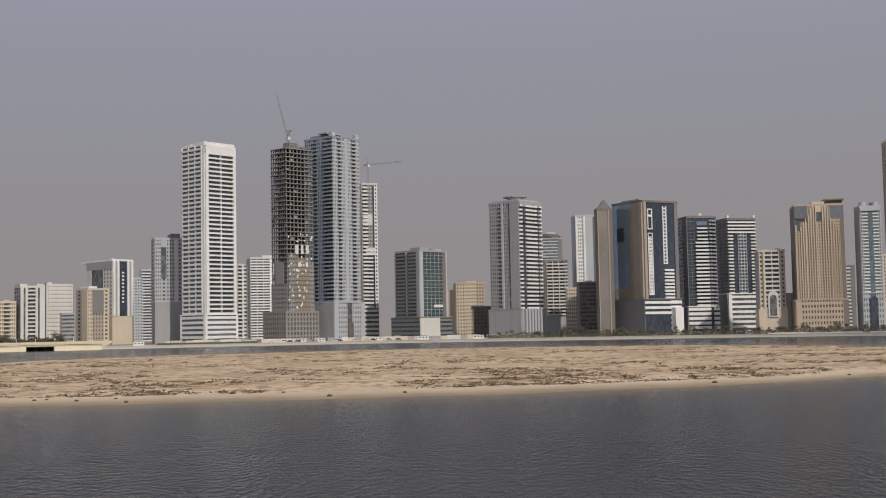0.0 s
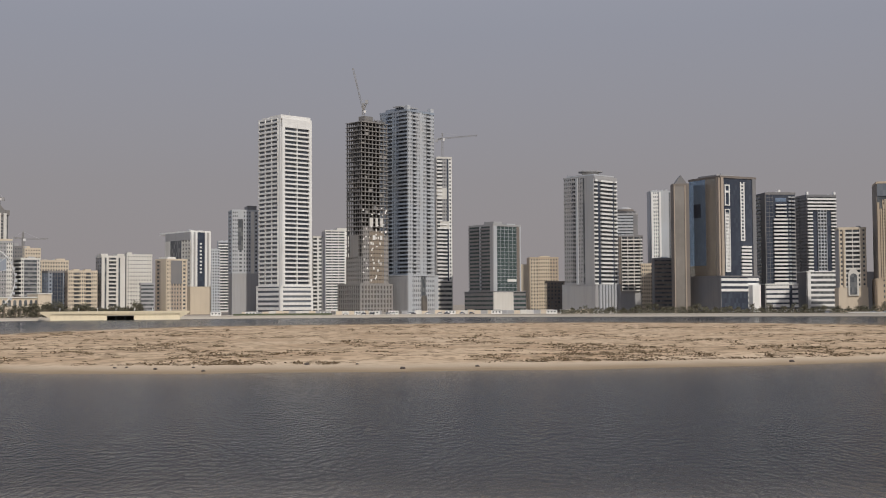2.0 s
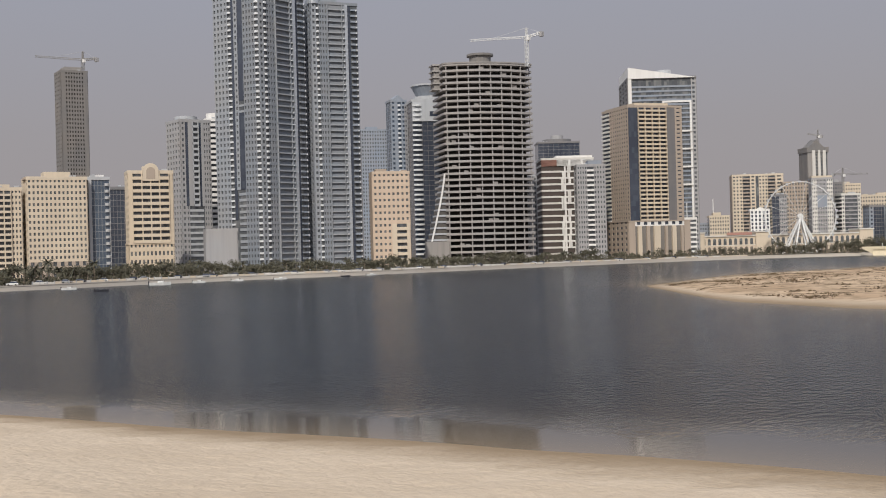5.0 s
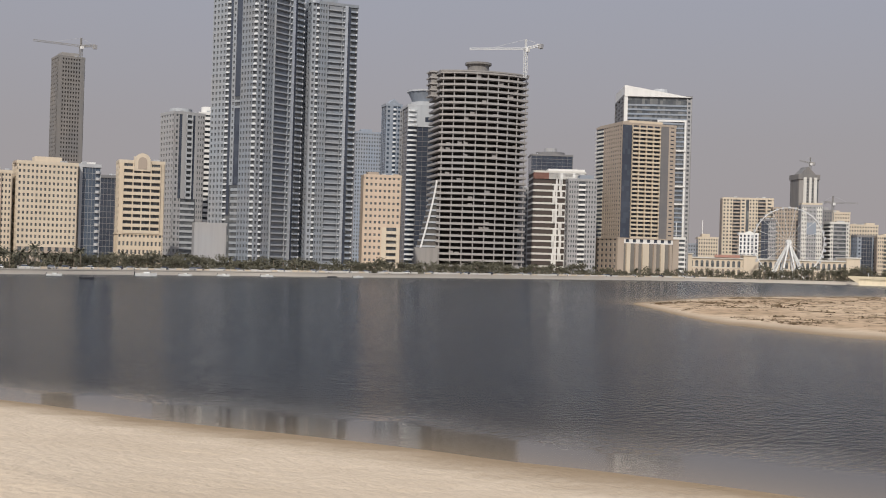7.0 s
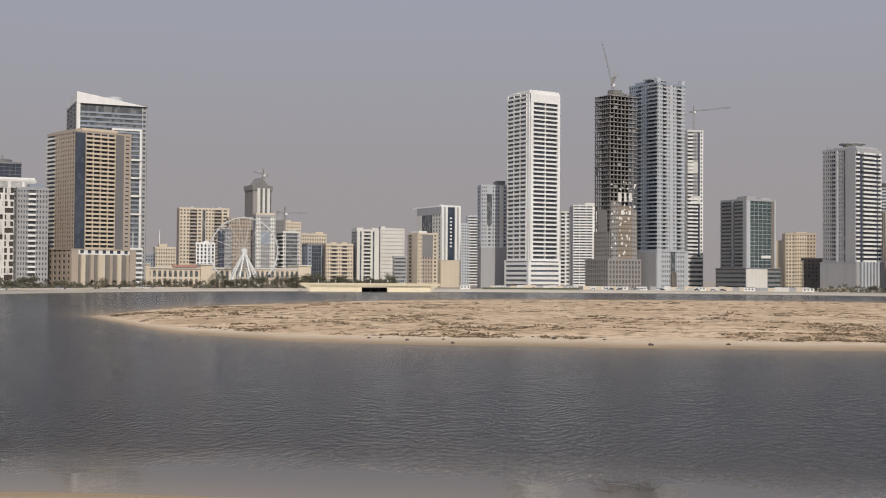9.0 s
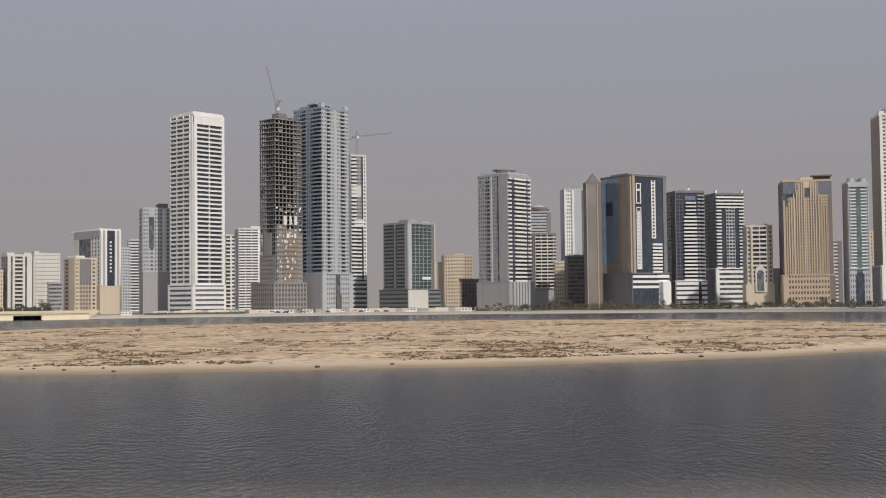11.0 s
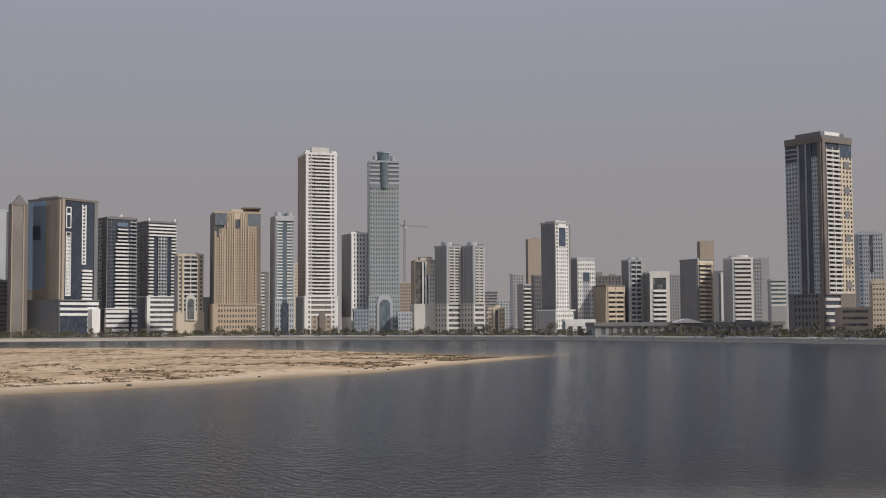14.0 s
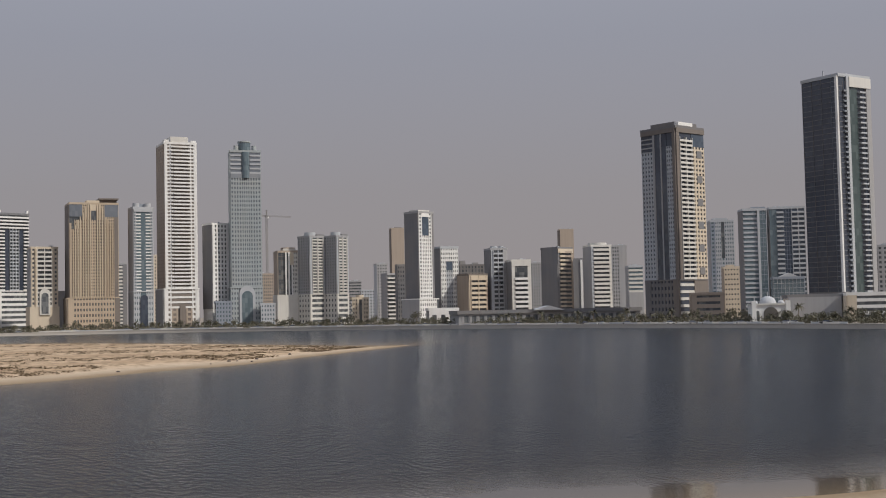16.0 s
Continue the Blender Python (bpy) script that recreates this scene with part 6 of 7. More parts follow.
def crane(base, top_z, jib_to, tail_to, material, label):
    """Tower crane: mast, jib, tail with weights, cab, peak and ties."""
    bx, by, bz = base
    root = thing("tower_crane", label, "crane", bx, by, bz, 0, "tower cranes")
    o = Vector(base)
    top = Vector((0, 0, top_z - bz))
    jib, tail = Vector(jib_to) - o, Vector(tail_to) - o
    child("mast", beam_mesh("mast", lattice((0, 0, 0), top, 1.7, max(4, int(top.z / 2.5)), 0.24), M[material]), root)
    child("jib", beam_mesh("jib", lattice(top, jib, 1.1, 18, 0.17), M[material]), root)
    child("counter_jib", beam_mesh("counter_jib", lattice(top, tail, 1.3, 5, 0.35), M[material]), root)
    child("counterweight", boxes_mesh("counterweight", [(tail.x - 1.2, tail.x + 1.2, tail.y - 1.2, tail.y + 1.2, tail.z - 2.4, tail.z + 0.6)], M["grey"]), root)
    peak = top + Vector((0, 0, 6))
    child("peak", beam_mesh("peak", lattice(top, peak, 0.8, 3, 0.3), M[material]), root)
    child("tie_bar", beam_mesh("tie_bar", [(peak, top.lerp(jib, 0.65), 0.15), (peak, tail, 0.15)], M["steel"]), root)
    child("cab", boxes_mesh("cab", [(0.6, 2.4, -1.0, 1.0, top.z - 2.2, top.z)], M["white"]), root)
    return root


crane((-464.0, 617.0, 127.3), (-464.2, 616.8, 146.1)[2], (-492.3, 594.7, 145.2), (-456.4, 622.7, 148.6), "whitesteel", "white tower crane above the round unfinished tower")
crane((-772.4, 490.6, 118.4), (-772.1, 491.1, 157.1)[2], (-789.5, 462.5, 158.8), (-767.1, 498.7, 158.1), "cranegrey", "grey tower crane beside the raw concrete tower")
crane((-127.1, 991.9, 162.1), (-126.6, 992.0, 171.0)[2], (-135.4, 990.8, 206.5), (-124.2, 992.3, 179.1), "cranegrey", "grey luffing crane on the unfinished tower")
crane((-74.5, 1207.7, 2.2), (-71.8, 1207.9, 176.1)[2], (-39.3, 1209.4, 179.1), (-80.3, 1207.3, 175.0), "cranegrey", "hazy crane with a long jib behind the slim tower")
crane((-499.9, 1134.8, 108.1), (-499.4, 1135.0, 114.4)[2], (-509.3, 1130.6, 117.1), (-496.8, 1136.1, 114.5), "cranegrey", "small grey crane on the capped concrete tower")
crane((-433.1, 1032.9, 5.3), (-433.7, 1032.6, 69.3)[2], (-413.6, 1040.8, 69.1), (-440.4, 1029.8, 70.2), "cranegrey", "grey crane behind the low blocks")
crane((520.3, 1103.5, 10.8), (520.5, 1103.4, 109.6)[2], (542.1, 1092.9, 108.4), (515.3, 1105.8, 110.1), "cranegrey", "pale hazy crane on a building site")

# ---- big wheel, arcade, bridge ----
HUB = Vector((-393.8, 859.0, 30.0))


def big_wheel(hub, radius, turn):
    root = thing("big_wheel", "white observation wheel with cabins on splayed legs", "ferris wheel", hub.x, hub.y, GZ, turn)
    hz = hub.z - GZ
    for off, nm in ((-1.2, "rim"), (1.2, "rim")):
        pts = [(radius * math.cos(a), off, hz + radius * math.sin(a)) for a in np.linspace(0, 2 * math.pi, 49)]
        child(nm, beam_mesh("rim", [(pts[i], pts[i + 1], 0.42) for i in range(48)], M["whitesteel"]), root)
    cab = boxes_mesh("cabin", [(-0.7, 0.7, -0.7, 0.7, -2.0, -0.2), (-0.8, 0.8, -0.8, 0.8, -0.2, 0.0)], M["lightgrey"])
    for i in range(36):
        a = 2 * math.pi * i / 36
        c, s = math.cos(a), math.sin(a)
        if i % 2 == 0:
            child("spoke", beam_mesh("spoke", [((0, -0.9, hz), (radius * c, -1.2, hz + radius * s), 0.1), ((0, 0.9, hz), (radius * c, 1.2, hz + radius * s), 0.1)], M["whitesteel"]), root)
        child("cabin", cab, root, ((radius + 0.9) * c, 0, hz + (radius + 0.9) * s))
    child("hub", prism_mesh("hub", circle(2.0, 16), -2.2, 2.2, M["whitesteel"]), root, (0, 0, hz)).rotation_euler = (radians(90), 0, 0)
    for sx in (-1, -0.45, 0.45, 1):
        for sy in (-1, 1):
            child("leg", beam_mesh("leg", [((0, sy * 2.2, hz), (sx * 13.0, sy * 7, 0), 1.0)], M["whitesteel"]), root)
    child("platform", boxes_mesh("platform", [(-15, 15, -9, 9, 0, 1.2)], M["offwhite"]), root)
    return root


big_wheel(HUB, 26.0, 34)


def arch_panel(root, face_w, u0, u1, z0, z1, out, mat, name="arched_window"):
    """A round-headed panel on the front face."""
    a, b_ = u0 * face_w, u1 * face_w
    r = (b_ - a) / 2
    pts = [(a, z0), (b_, z0)] + [(a + r + r * math.cos(t), z1 - r + r * math.sin(t)) for t in np.linspace(0, math.pi, 13)]
    v = [(x, -out, z) for x, z in pts] + [(x, -0.05, z) for x, z in pts]
    n = len(pts)
    me = bpy.data.meshes.new(name)
    me.from_pydata(v, [], [tuple(range(n))] + [(i, (i + 1) % n, n + (i + 1) % n, n + i) for i in range(n)])
    me.materials.append(M[mat])
    return child(name, me, root)


def arcade(geo):
    x, y, rot, w, d, h = geo
    root = thing("arcade_building", "long low cream arcade building with arched windows and red awnings", "building", x, y, GZ, rot)
    child("wall", boxes_mesh("wall", [(0, w, 0, d, 0, h)], M["cream"]), root)
    child("cornice", boxes_mesh("cornice", [(-0.8, w + 0.8, -0.9, d, h, h + 1.1)], M["offwhite"]), root)
    child("string_course", boxes_mesh("string_course", [(0, w, -0.4, -0.05, h * 0.5, h * 0.5 + 0.5)], M["offwhite"]), root)
    n = 34
    for i in range(n):
        u = (i + 0.2) / n
        arch_panel(root, w, u, u + 0.55 / n, h * 0.55, h * 0.9, 0.12, "glass")
        arch_panel(root, w, u, u + 0.55 / n, 0.2, h * 0.44, 0.12, "brown", "arched_opening")
    for u in (0.0, 0.36, 0.93):
        child("pavilion", boxes_mesh("pavilion", [(u * w, u * w + w * 0.075, -2, d, 0, h + 3.0)], M["cream"]), root)
        child("pavilion_roof", boxes_mesh("pavilion_roof", [(u * w - 0.7, u * w + w * 0.075 + 0.7, -2.8, d, h + 3.0, h + 3.9)], M["offwhite"]), root)
    child("awning", boxes_mesh("awning", [(w * 0.2, w * 0.34, -1.5, -0.1, h + 1.1, h + 3.2)], M["pink"]), root)
    return root


arcade((-480.8, 848.2, 37.5, 140.4, 28, 14.4))


def bridge(p, q):
    """Low road bridge with one dark opening, splayed abutments and a parapet."""
    p, q = Vector(p), Vector(q)
    L_ = (q - p).length
    rot = math.degrees(math.atan2(q.y - p.y, q.x - p.x))
    root = thing("bridge", "low cream concrete bridge with a dark channel opening", "bridge", p.x, p.y, 0, rot)
    child("deck", boxes_mesh("deck", [(0, L_, 0, 12, 3.3, 4.3)], M["bridgecream"]), root)
    child("parapet", boxes_mesh("parapet", [(-2, L_ + 2, -0.5, 0.1, 4.3, 6.3)], M["bridgecream"]), root)
    o0, o1 = L_ * 0.43, L_ * 0.64
    for a, b_ in ((0, o0), (o1, L_)):
        v = [(a, 0.3, -1), (b_, 0.3, -1), (b_, 11.5, -1), (a, 11.5, -1), (a, 0.3, 3.3), (b_, 0.3, 3.3), (b_, 11.5, 3.3), (a, 11.5, 3.3)]
        for i in (0, 1):
            v[i] = (v[i][0], -1.5, -1)
        me = bpy.data.meshes.new("abutment")
        me.from_pydata(v, [], [(3, 2, 1, 0), (4, 5, 6, 7), (0, 1, 5, 4), (1, 2, 6, 5), (2, 3, 7, 6), (3, 0, 4, 7)])
        me.materials.append(M["bridgecream"])
        child("abutment", me, root)
    child("beam", boxes_mesh("beam", [(o0, o1, -0.2, 12, 2.9, 3.3)], M["darkconcrete"]), root)
    # added dark sheet behind the opening, stands in for shade under the deck
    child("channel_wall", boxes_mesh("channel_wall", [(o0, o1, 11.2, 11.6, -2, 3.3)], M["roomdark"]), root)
    for i in range(2):
        c = o0 + (o1 - o0) * (i + 1) / 3
        child("pile", boxes_mesh("pile", [(c - 0.4, c + 0.4, 3, 10, -2, 2.9)], M["darkconcrete"]), root)
    for u, way in ((0, -1), (L_, 1)):
        v = [(u, -0.6, 1.2), (u + way * 7, -0.6, 5.2), (u + way * 7, -0.6, 6.3), (u, -0.6, 6.3)]
        v += [(x, 0.2, z) for x, _, z in v]
        me = bpy.data.meshes.new("flared_end")
        me.from_pydata(v, [], [(0, 1, 2, 3), (7, 6, 5, 4)] + [(i, i + 4, (i + 1) % 4 + 4, (i + 1) % 4) for i in range(4)])
        me.materials.append(M["bridgecream"])
        child("flared_end", me, root)
    for i in range(7):
        child("parapet_lamp", boxes_mesh("parapet_lamp", [(-0.2, 0.2, -0.4, 0.0, 6.3, 8.6)], M["whitesteel"]), root, (L_ * (i + 0.5) / 7, 0, 0))
    return root


bridge((-324.8, 822.2, 1.6), (-241.3, 850.4, 1.4))

# ---- promenade buildings ----


def low_hall(geo, label):
    x, y, rot, w, d, h = geo
    root = thing("low_hall", label, "building", x, y, GZ, rot)
    child("wall", boxes_mesh("wall", [(0, w, 0, d, 0, h)], M["grey"]), root)
    child("roof_band", boxes_mesh("roof_band", [(-1, w + 1, -1.2, d + 1, h - 1.6, h + 0.6)], M["darkgrey"]), root)
    n = 24
    for i in range(n):
        child("pilaster", boxes_mesh("pilaster", [(-0.4, 0.4, -0.3, 0, 0, h - 1.6)], M["grey"]), root, (w * (i + 0.5) / n, 0, 0))
    for i in range(n - 1):
        child("window", boxes_mesh("window", [(-1.3, 1.3, -0.12, 0, 1.5, h - 2.6)], M["glass"]), root, (w * (i + 1) / n, 0, 0))
    v = [(w * 0.4, -4, h), (w * 0.57, -4, h), (w * 0.57, 8, h), (w * 0.4, 8, h), (w * 0.485, -4, h + 2.6), (w * 0.485, 8, h + 2.6)]
    me = bpy.data.meshes.new("canopy")
    me.from_pydata(v, [], [(0, 1, 4), (2, 3, 5), (1, 2, 5, 4), (3, 0, 4, 5), (3, 2, 1, 0)])
    me.materials.append(M["white"])
    child("canopy", me, root)
    return root


low_hall((405.0, 595.3, -24.2, 112.8, 28, 8.1), "long low grey hall with dark roof band and white canopy")


def domed_hall(geo):
    x, y, rot, w, d, h = geo
    root = thing("domed_hall", "white low hall with a large arched doorway and domes", "building", x, y, GZ, rot)
    child("wall", boxes_mesh("wall", [(0, w, 0, d, 0, h)], M["white"]), root)
    child("cornice", boxes_mesh("cornice", [(-0.5, w + 0.5, -0.6, d, h, h + 0.8)], M["offwhite"]), root)
    # dark panel paints the shade of the open doorway
    arch_panel(root, w, 0.3, 0.7, 0.1, h * 0.9, 0.25, "roomdark", "arched_doorway")
    for u in (0.08, 0.82):
        arch_panel(root, w, u, u + 0.1, 1.0, h * 0.7, 0.2, "glass")
    for u, r in ((0.12, 0.1), (0.5, 0.24), (0.88, 0.1)):
        roof_piece(root, w, d, h, "dome", u - r, u + r, 0.3, 0.7, 0.8, 0.8 + r * w * 0.9, "lightgrey")
        roof_piece(root, w, d, h, "mast", u, u, 0.5, 0.5, 0.8 + r * w * 0.8, 2.8 + r * w * 0.9, "steel")
    for u in (0.0, 0.96):
        child("corner_pier", boxes_mesh("corner_pier", [(u * w - 0.5, u * w + 1.5, -0.8, 1.2, 0, h + 2)], M["white"]), root)
    return root


domed_hall((426.5, 385.6, -39.9, 16.0, 16.0, 8.3))


def pieces_on_towers():
    """Portals, lettering bars and roof signs on towers already standing."""
    for ob in list(scene.objects):
        if ob.parent or ob.type != "EMPTY":
            continue
        kin = [c for c in ob.children if c.name.startswith("core")]
        if not kin:
            continue
        w = max(v.co.x for v in kin[0].data.vertices)
        h = max(v.co.z for v in kin[0].data.vertices)
        nm = ob.name.split(".")[0]
        if nm == "pale_green_tower":
            arch_panel(ob, w, 0.24, 0.76, 1, 31, 1.9, "lightgrey", "portal_frame")
            arch_panel(ob, w, 0.32, 0.68, 1, 27, 2.2, "glasslight", "portal_glass")
        elif nm == "cream_arch_tower":
            arch_panel(ob, w, 0.3, 0.7, 12, 31, 2.2, "offwhite", "portal_frame")
            arch_panel(ob, w, 0.37, 0.63, 13, 28, 2.5, "glass", "portal_glass")
        elif nm == "white_cream_tower":
            arch_panel(ob, w, 0.42, 0.6, 0, 18, 2.4, "brown", "doorway")
        elif nm == "pale_blue_tower":
            arch_panel(ob, w, 0.32, 0.68, 0, 25, 1.6, "glassdark", "portal_glass")
        elif nm == "blue_grey_tower":
            # doorway is a panel with the opening's shade in its colour
            arch_panel(ob, w, 0.42, 0.6, 0, 15, 3.6, "roomdark", "doorway")
        elif nm == "cream_arched_block":
            arch_panel(ob, w, 0.32, 0.68, h - 4, h + 5, 1.8, "cream", "gable_arch")
            arch_panel(ob, w, 0.4, 0.6, h - 3, h + 3, 2.0, "tan", "gable_window")
        elif nm == "sign_tower":
            bar = boxes_mesh("sign_bar", [(-1.0, 1.0, -0.75, -0.5, -0.7, 0.7)], M["white"])
            for k in range(9):
                child("sign_bar", bar, ob, (w * 0.5, 0, h * 0.86 - k * 3.1))
        elif nm == "dark_window_tower":
            for z in (0.24, 0.36, 0.48, 0.6, 0.72, 0.85):
                child("dark_panel", boxes_mesh("dark_panel", [(w * 0.72, w * 0.9, -0.62, -0.4, 0, 4.2)], M["darkgrey"]), ob, (0, 0, h * z))
            bar = boxes_mesh("sign_bar", [(0, 1.6, -0.4, 0, 0, 1.2)], M["white"])
            for k in range(5):
                child("sign_bar", bar, ob, (w * 0.15 + k * 2.2, 0, h + 2.0))
        elif nm == "green_glass_block":
            child("sign_bar", boxes_mesh("sign_bar", [(w * 0.5, w * 0.82, -0.6, -0.3, 0, 2.2)], M["white"]), ob, (0, 0, 26))
        elif nm == "brown_glass_tower":
            child("low_wing", boxes_mesh("low_wing", [(w * 0.72, w * 0.95, -6, -1.4, 0, 21)], M["white"]), ob)


pieces_on_towers()

# ---- hoardings and walls on the far bank ----


def at(az, r, z=GZ):
    return Vector((r * math.sin(radians(az)), r * math.cos(radians(az)), z))


def bank_wall(az0, az1, off, height, mats, label, name):
    """A wall of panels and posts along the far bank."""
    root = thing(name, label, "wall", kind="structure")
    n = max(4, int(abs(az1 - az0) * 3.2))
    for i in range(n):
        a0, a1 = az0 + (az1 - az0) * i / n, az0 + (az1 - az0) * (i + 1) / n
        p, q = at(a0, smoothed(FAR, a0, 2.5) + off), at(a1, smoothed(FAR, a1, 2.5) + off)
        if random.random() < 0.08:
            continue
        ln = (q - p).length
        hh = height * random.uniform(0.85, 1.12)
        ob = child("panel", boxes_mesh("panel", [(0, ln - 0.15, -0.1, 0.1, 0, hh)], M[random.choice(mats)]), root)
        ob.matrix_basis = pose(p.x, p.y, GZ, 0, 0, math.degrees(math.atan2(q.y - p.y, q.x - p.x)))
        post = child("post", boxes_mesh("post", [(-0.15, 0.15, -0.2, 0.2, 0, hh + 0.3)], M["steel"]), root)
        post.location = p
    return root


bank_wall(-13.0, 4.5, 34, 3.0, ("cream", "offwhite", "grey", "cream"), "patched cream site hoarding along the far bank", "hoarding")
bank_wall(-60.0, -27.0, 5.2, 0.9, ("offwhite", "cream"), "low pale promenade wall at the water's edge", "promenade_wall")
bank_wall(15.0, 52.0, 5.2, 0.9, ("offwhite", "lightgrey"), "low pale promenade wall at the water's edge", "promenade_wall")


def site_shed(p, rot, label):
    root = thing("site_shed", label, "shed", p.x, p.y, GZ, rot, "site sheds")
    child("wall", boxes_mesh("wall", [(-4, 4, -1.5, 1.5, 0, 2.7)], M["white"]), root)
    child("roof", boxes_mesh("roof", [(-4.2, 4.2, -1.8, 1.8, 2.7, 2.95)], M["grey"]), root)
    for u in (-2.5, 0, 2.5):
        child("window", boxes_mesh("window", [(u - 0.6, u + 0.6, -1.56, -1.5, 1.0, 2.0)], M["glass"]), root)
    return root


for az in (-14.2, -12.6, -9.1, -7.5, -6.8, -5.9, -3.2, -1.0, 1.6, 3.8):
    site_shed(at(az, smoothed(FAR, az, 2.5) + random.uniform(22, 30)), -az + random.uniform(-12, 12), "white site shed with a flat grey roof")

# ---- trees ----


def mesh_from(name, v, f, mats, idx=None):
    me = bpy.data.meshes.new(name)
    me.from_pydata(v, [], f)
    for m_ in mats:
        me.materials.append(m_)
    return me


def tube(v, f, path, radii, sides=6):
    """A tapered tube along a path, added to vertex and face lists."""
    k = len(v)
    for p, r in zip(path, radii):
        for j in range(sides):
            a = 2 * math.pi * j / sides
            v.append((p[0] + r * math.cos(a), p[1] + r * math.sin(a), p[2]))
    for i in range(len(path) - 1):
        for j in range(sides):
            a, b_ = k + i * sides + j, k + i * sides + (j + 1) % sides
            f.append((a, b_, b_ + sides, a + sides))


def palm_meshes(rng, height):
    v, f = [], []
    lean = rng.uniform(-0.5, 0.5)
    path = [(lean * (t ** 2), lean * 0.4 * t, height * t) for t in np.linspace(0, 1, 6)]
    tube(v, f, path, [0.34, 0.26, 0.22, 0.2, 0.2, 0.26])
    trunk = mesh_from("trunk", v, f, [M["bark"]])
    v, f = [], []
    for k in range(26):
        a, droop = rng.uniform(0, 6.28), rng.uniform(-0.2, 1.3)
        ln = rng.uniform(2.0, 3.1)
        prev = None
        for i in range(6):
            t = i / 5
            r = ln * t
            z = height + 0.2 + ln * (0.75 - droop * 0.5) * t - (0.6 + droop) * ln * 0.55 * t * t
            wdt = 0.42 * (1 - t) ** 0.6 + 0.04
            cx, cy = path[-1][0] + r * math.cos(a), path[-1][1] + r * math.sin(a)
            dx, dy = -math.sin(a) * wdt, math.cos(a) * wdt
            n = len(v)
            v += [(cx + dx, cy + dy, z - wdt * 0.5), (cx, cy, z), (cx - dx, cy - dy, z - wdt * 0.5)]
            if prev is not None:
                f += [(prev, prev + 1, n + 1, n), (prev + 1, prev + 2, n + 2, n + 1)]
            prev = n
    crown = mesh_from("crown", v, f, [M["palmleaf"]])
    return trunk, crown


def broad_meshes(rng, height, spread):
    v, f = [], []
    tube(v, f, [(0, 0, 0), (0.1, 0.05, height * 0.25), (0.05, 0.15, height * 0.5)], [0.26, 0.2, 0.14])
    limbs = []
    for k in range(6):
        a = rng.uniform(0, 6.28)
        e = (math.cos(a) * spread * rng.uniform(0.4, 0.75), math.sin(a) * spread * rng.uniform(0.4, 0.75), height * rng.uniform(0.55, 0.9))
        tube(v, f, [(0.05, 0.1, height * rng.uniform(0.3, 0.48)), (e[0] * 0.5, e[1] * 0.5, height * 0.58), e], [0.12, 0.08, 0.03], 5)
        limbs.append(e)
    trunk = mesh_from("trunk", v, f, [M["bark"]])
    v, f = [], []
    for k in range(420):
        c = limbs[rng.randint(6)]
        g = rng.normal(0, 1, 3)
        p = (c[0] + g[0] * spread * 0.26, c[1] + g[1] * spread * 0.26, min(height * 1.06, c[2] + g[2] * height * 0.11))
        s = rng.uniform(0.18, 0.42)
        d1, d2 = rng.normal(0, 1, 3), rng.normal(0, 1, 3)
        d1, d2 = d1 / np.linalg.norm(d1) * s, d2 / np.linalg.norm(d2) * s
        n = len(v)
        v += [tuple(np.array(p) - d1), tuple(np.array(p) + d2), tuple(np.array(p) + d1), tuple(np.array(p) - d2 * 0.7)]
        f.append((n, n + 1, n + 2, n + 3))
    crown = mesh_from("crown", v, f, [M["leaf"]])
    return trunk, crown


rng = np.random.RandomState(11)
PALMS = [palm_meshes(rng, hh) for hh in (4.6, 5.4, 6.2, 5.0)]
BROADS = [broad_meshes(rng, hh, sp) for hh, sp in ((5.2, 2.6), (6.2, 3.0), (4.4, 2.8), (7.0, 3.2))]


def tree(kind, az, r, scale, turn):
    p = at(az, r)
    if kind == "palm":
        root = thing("palm_tree", "dusty date palm on the far promenade", "palm tree", p.x, p.y, GZ, turn, "promenade trees")
        tr, cw = PALMS[rng.randint(len(PALMS))]
    else:
        root = thing("tree", "dusty grey-green shade tree on the far promenade", "tree", p.x, p.y, GZ, turn, "promenade trees")
        tr, cw = BROADS[rng.randint(len(BROADS))]
    root.scale = (scale, scale, scale * rng.uniform(0.85, 1.15))
    child("trunk", tr, root)
    child("crown", cw, root)


def tree_run(az0, az1, count, palms, near, deep, size=1.0):
    for i in range(count):
        az = az0 + (az1 - az0) * (i + rng.uniform(0.1, 0.9)) / count
        tree("palm" if rng.rand() < palms else "broad", az, float(smoothed(FAR, az, 2.5)) + near + rng.uniform(0, deep), size * rng.uniform(0.8, 1.2), rng.uniform(0, 360))


tree_run(-66, -52, 84, 0.5, 9, 26, 1.05)
tree_run(-52, -34, 96, 0.25, 9, 24, 0.95)
tree_run(-34, -26, 26, 0.3, 9, 20, 0.85)
tree_run(-26, -17.5, 46, 0.08, 6, 16, 1.3)
tree_run(2.5, 16, 36, 0.1, 14, 20, 0.9)
tree_run(16, 32, 44, 0.25, 12, 22, 0.85)
tree_run(32, 56, 60, 0.35, 12, 22, 0.95)


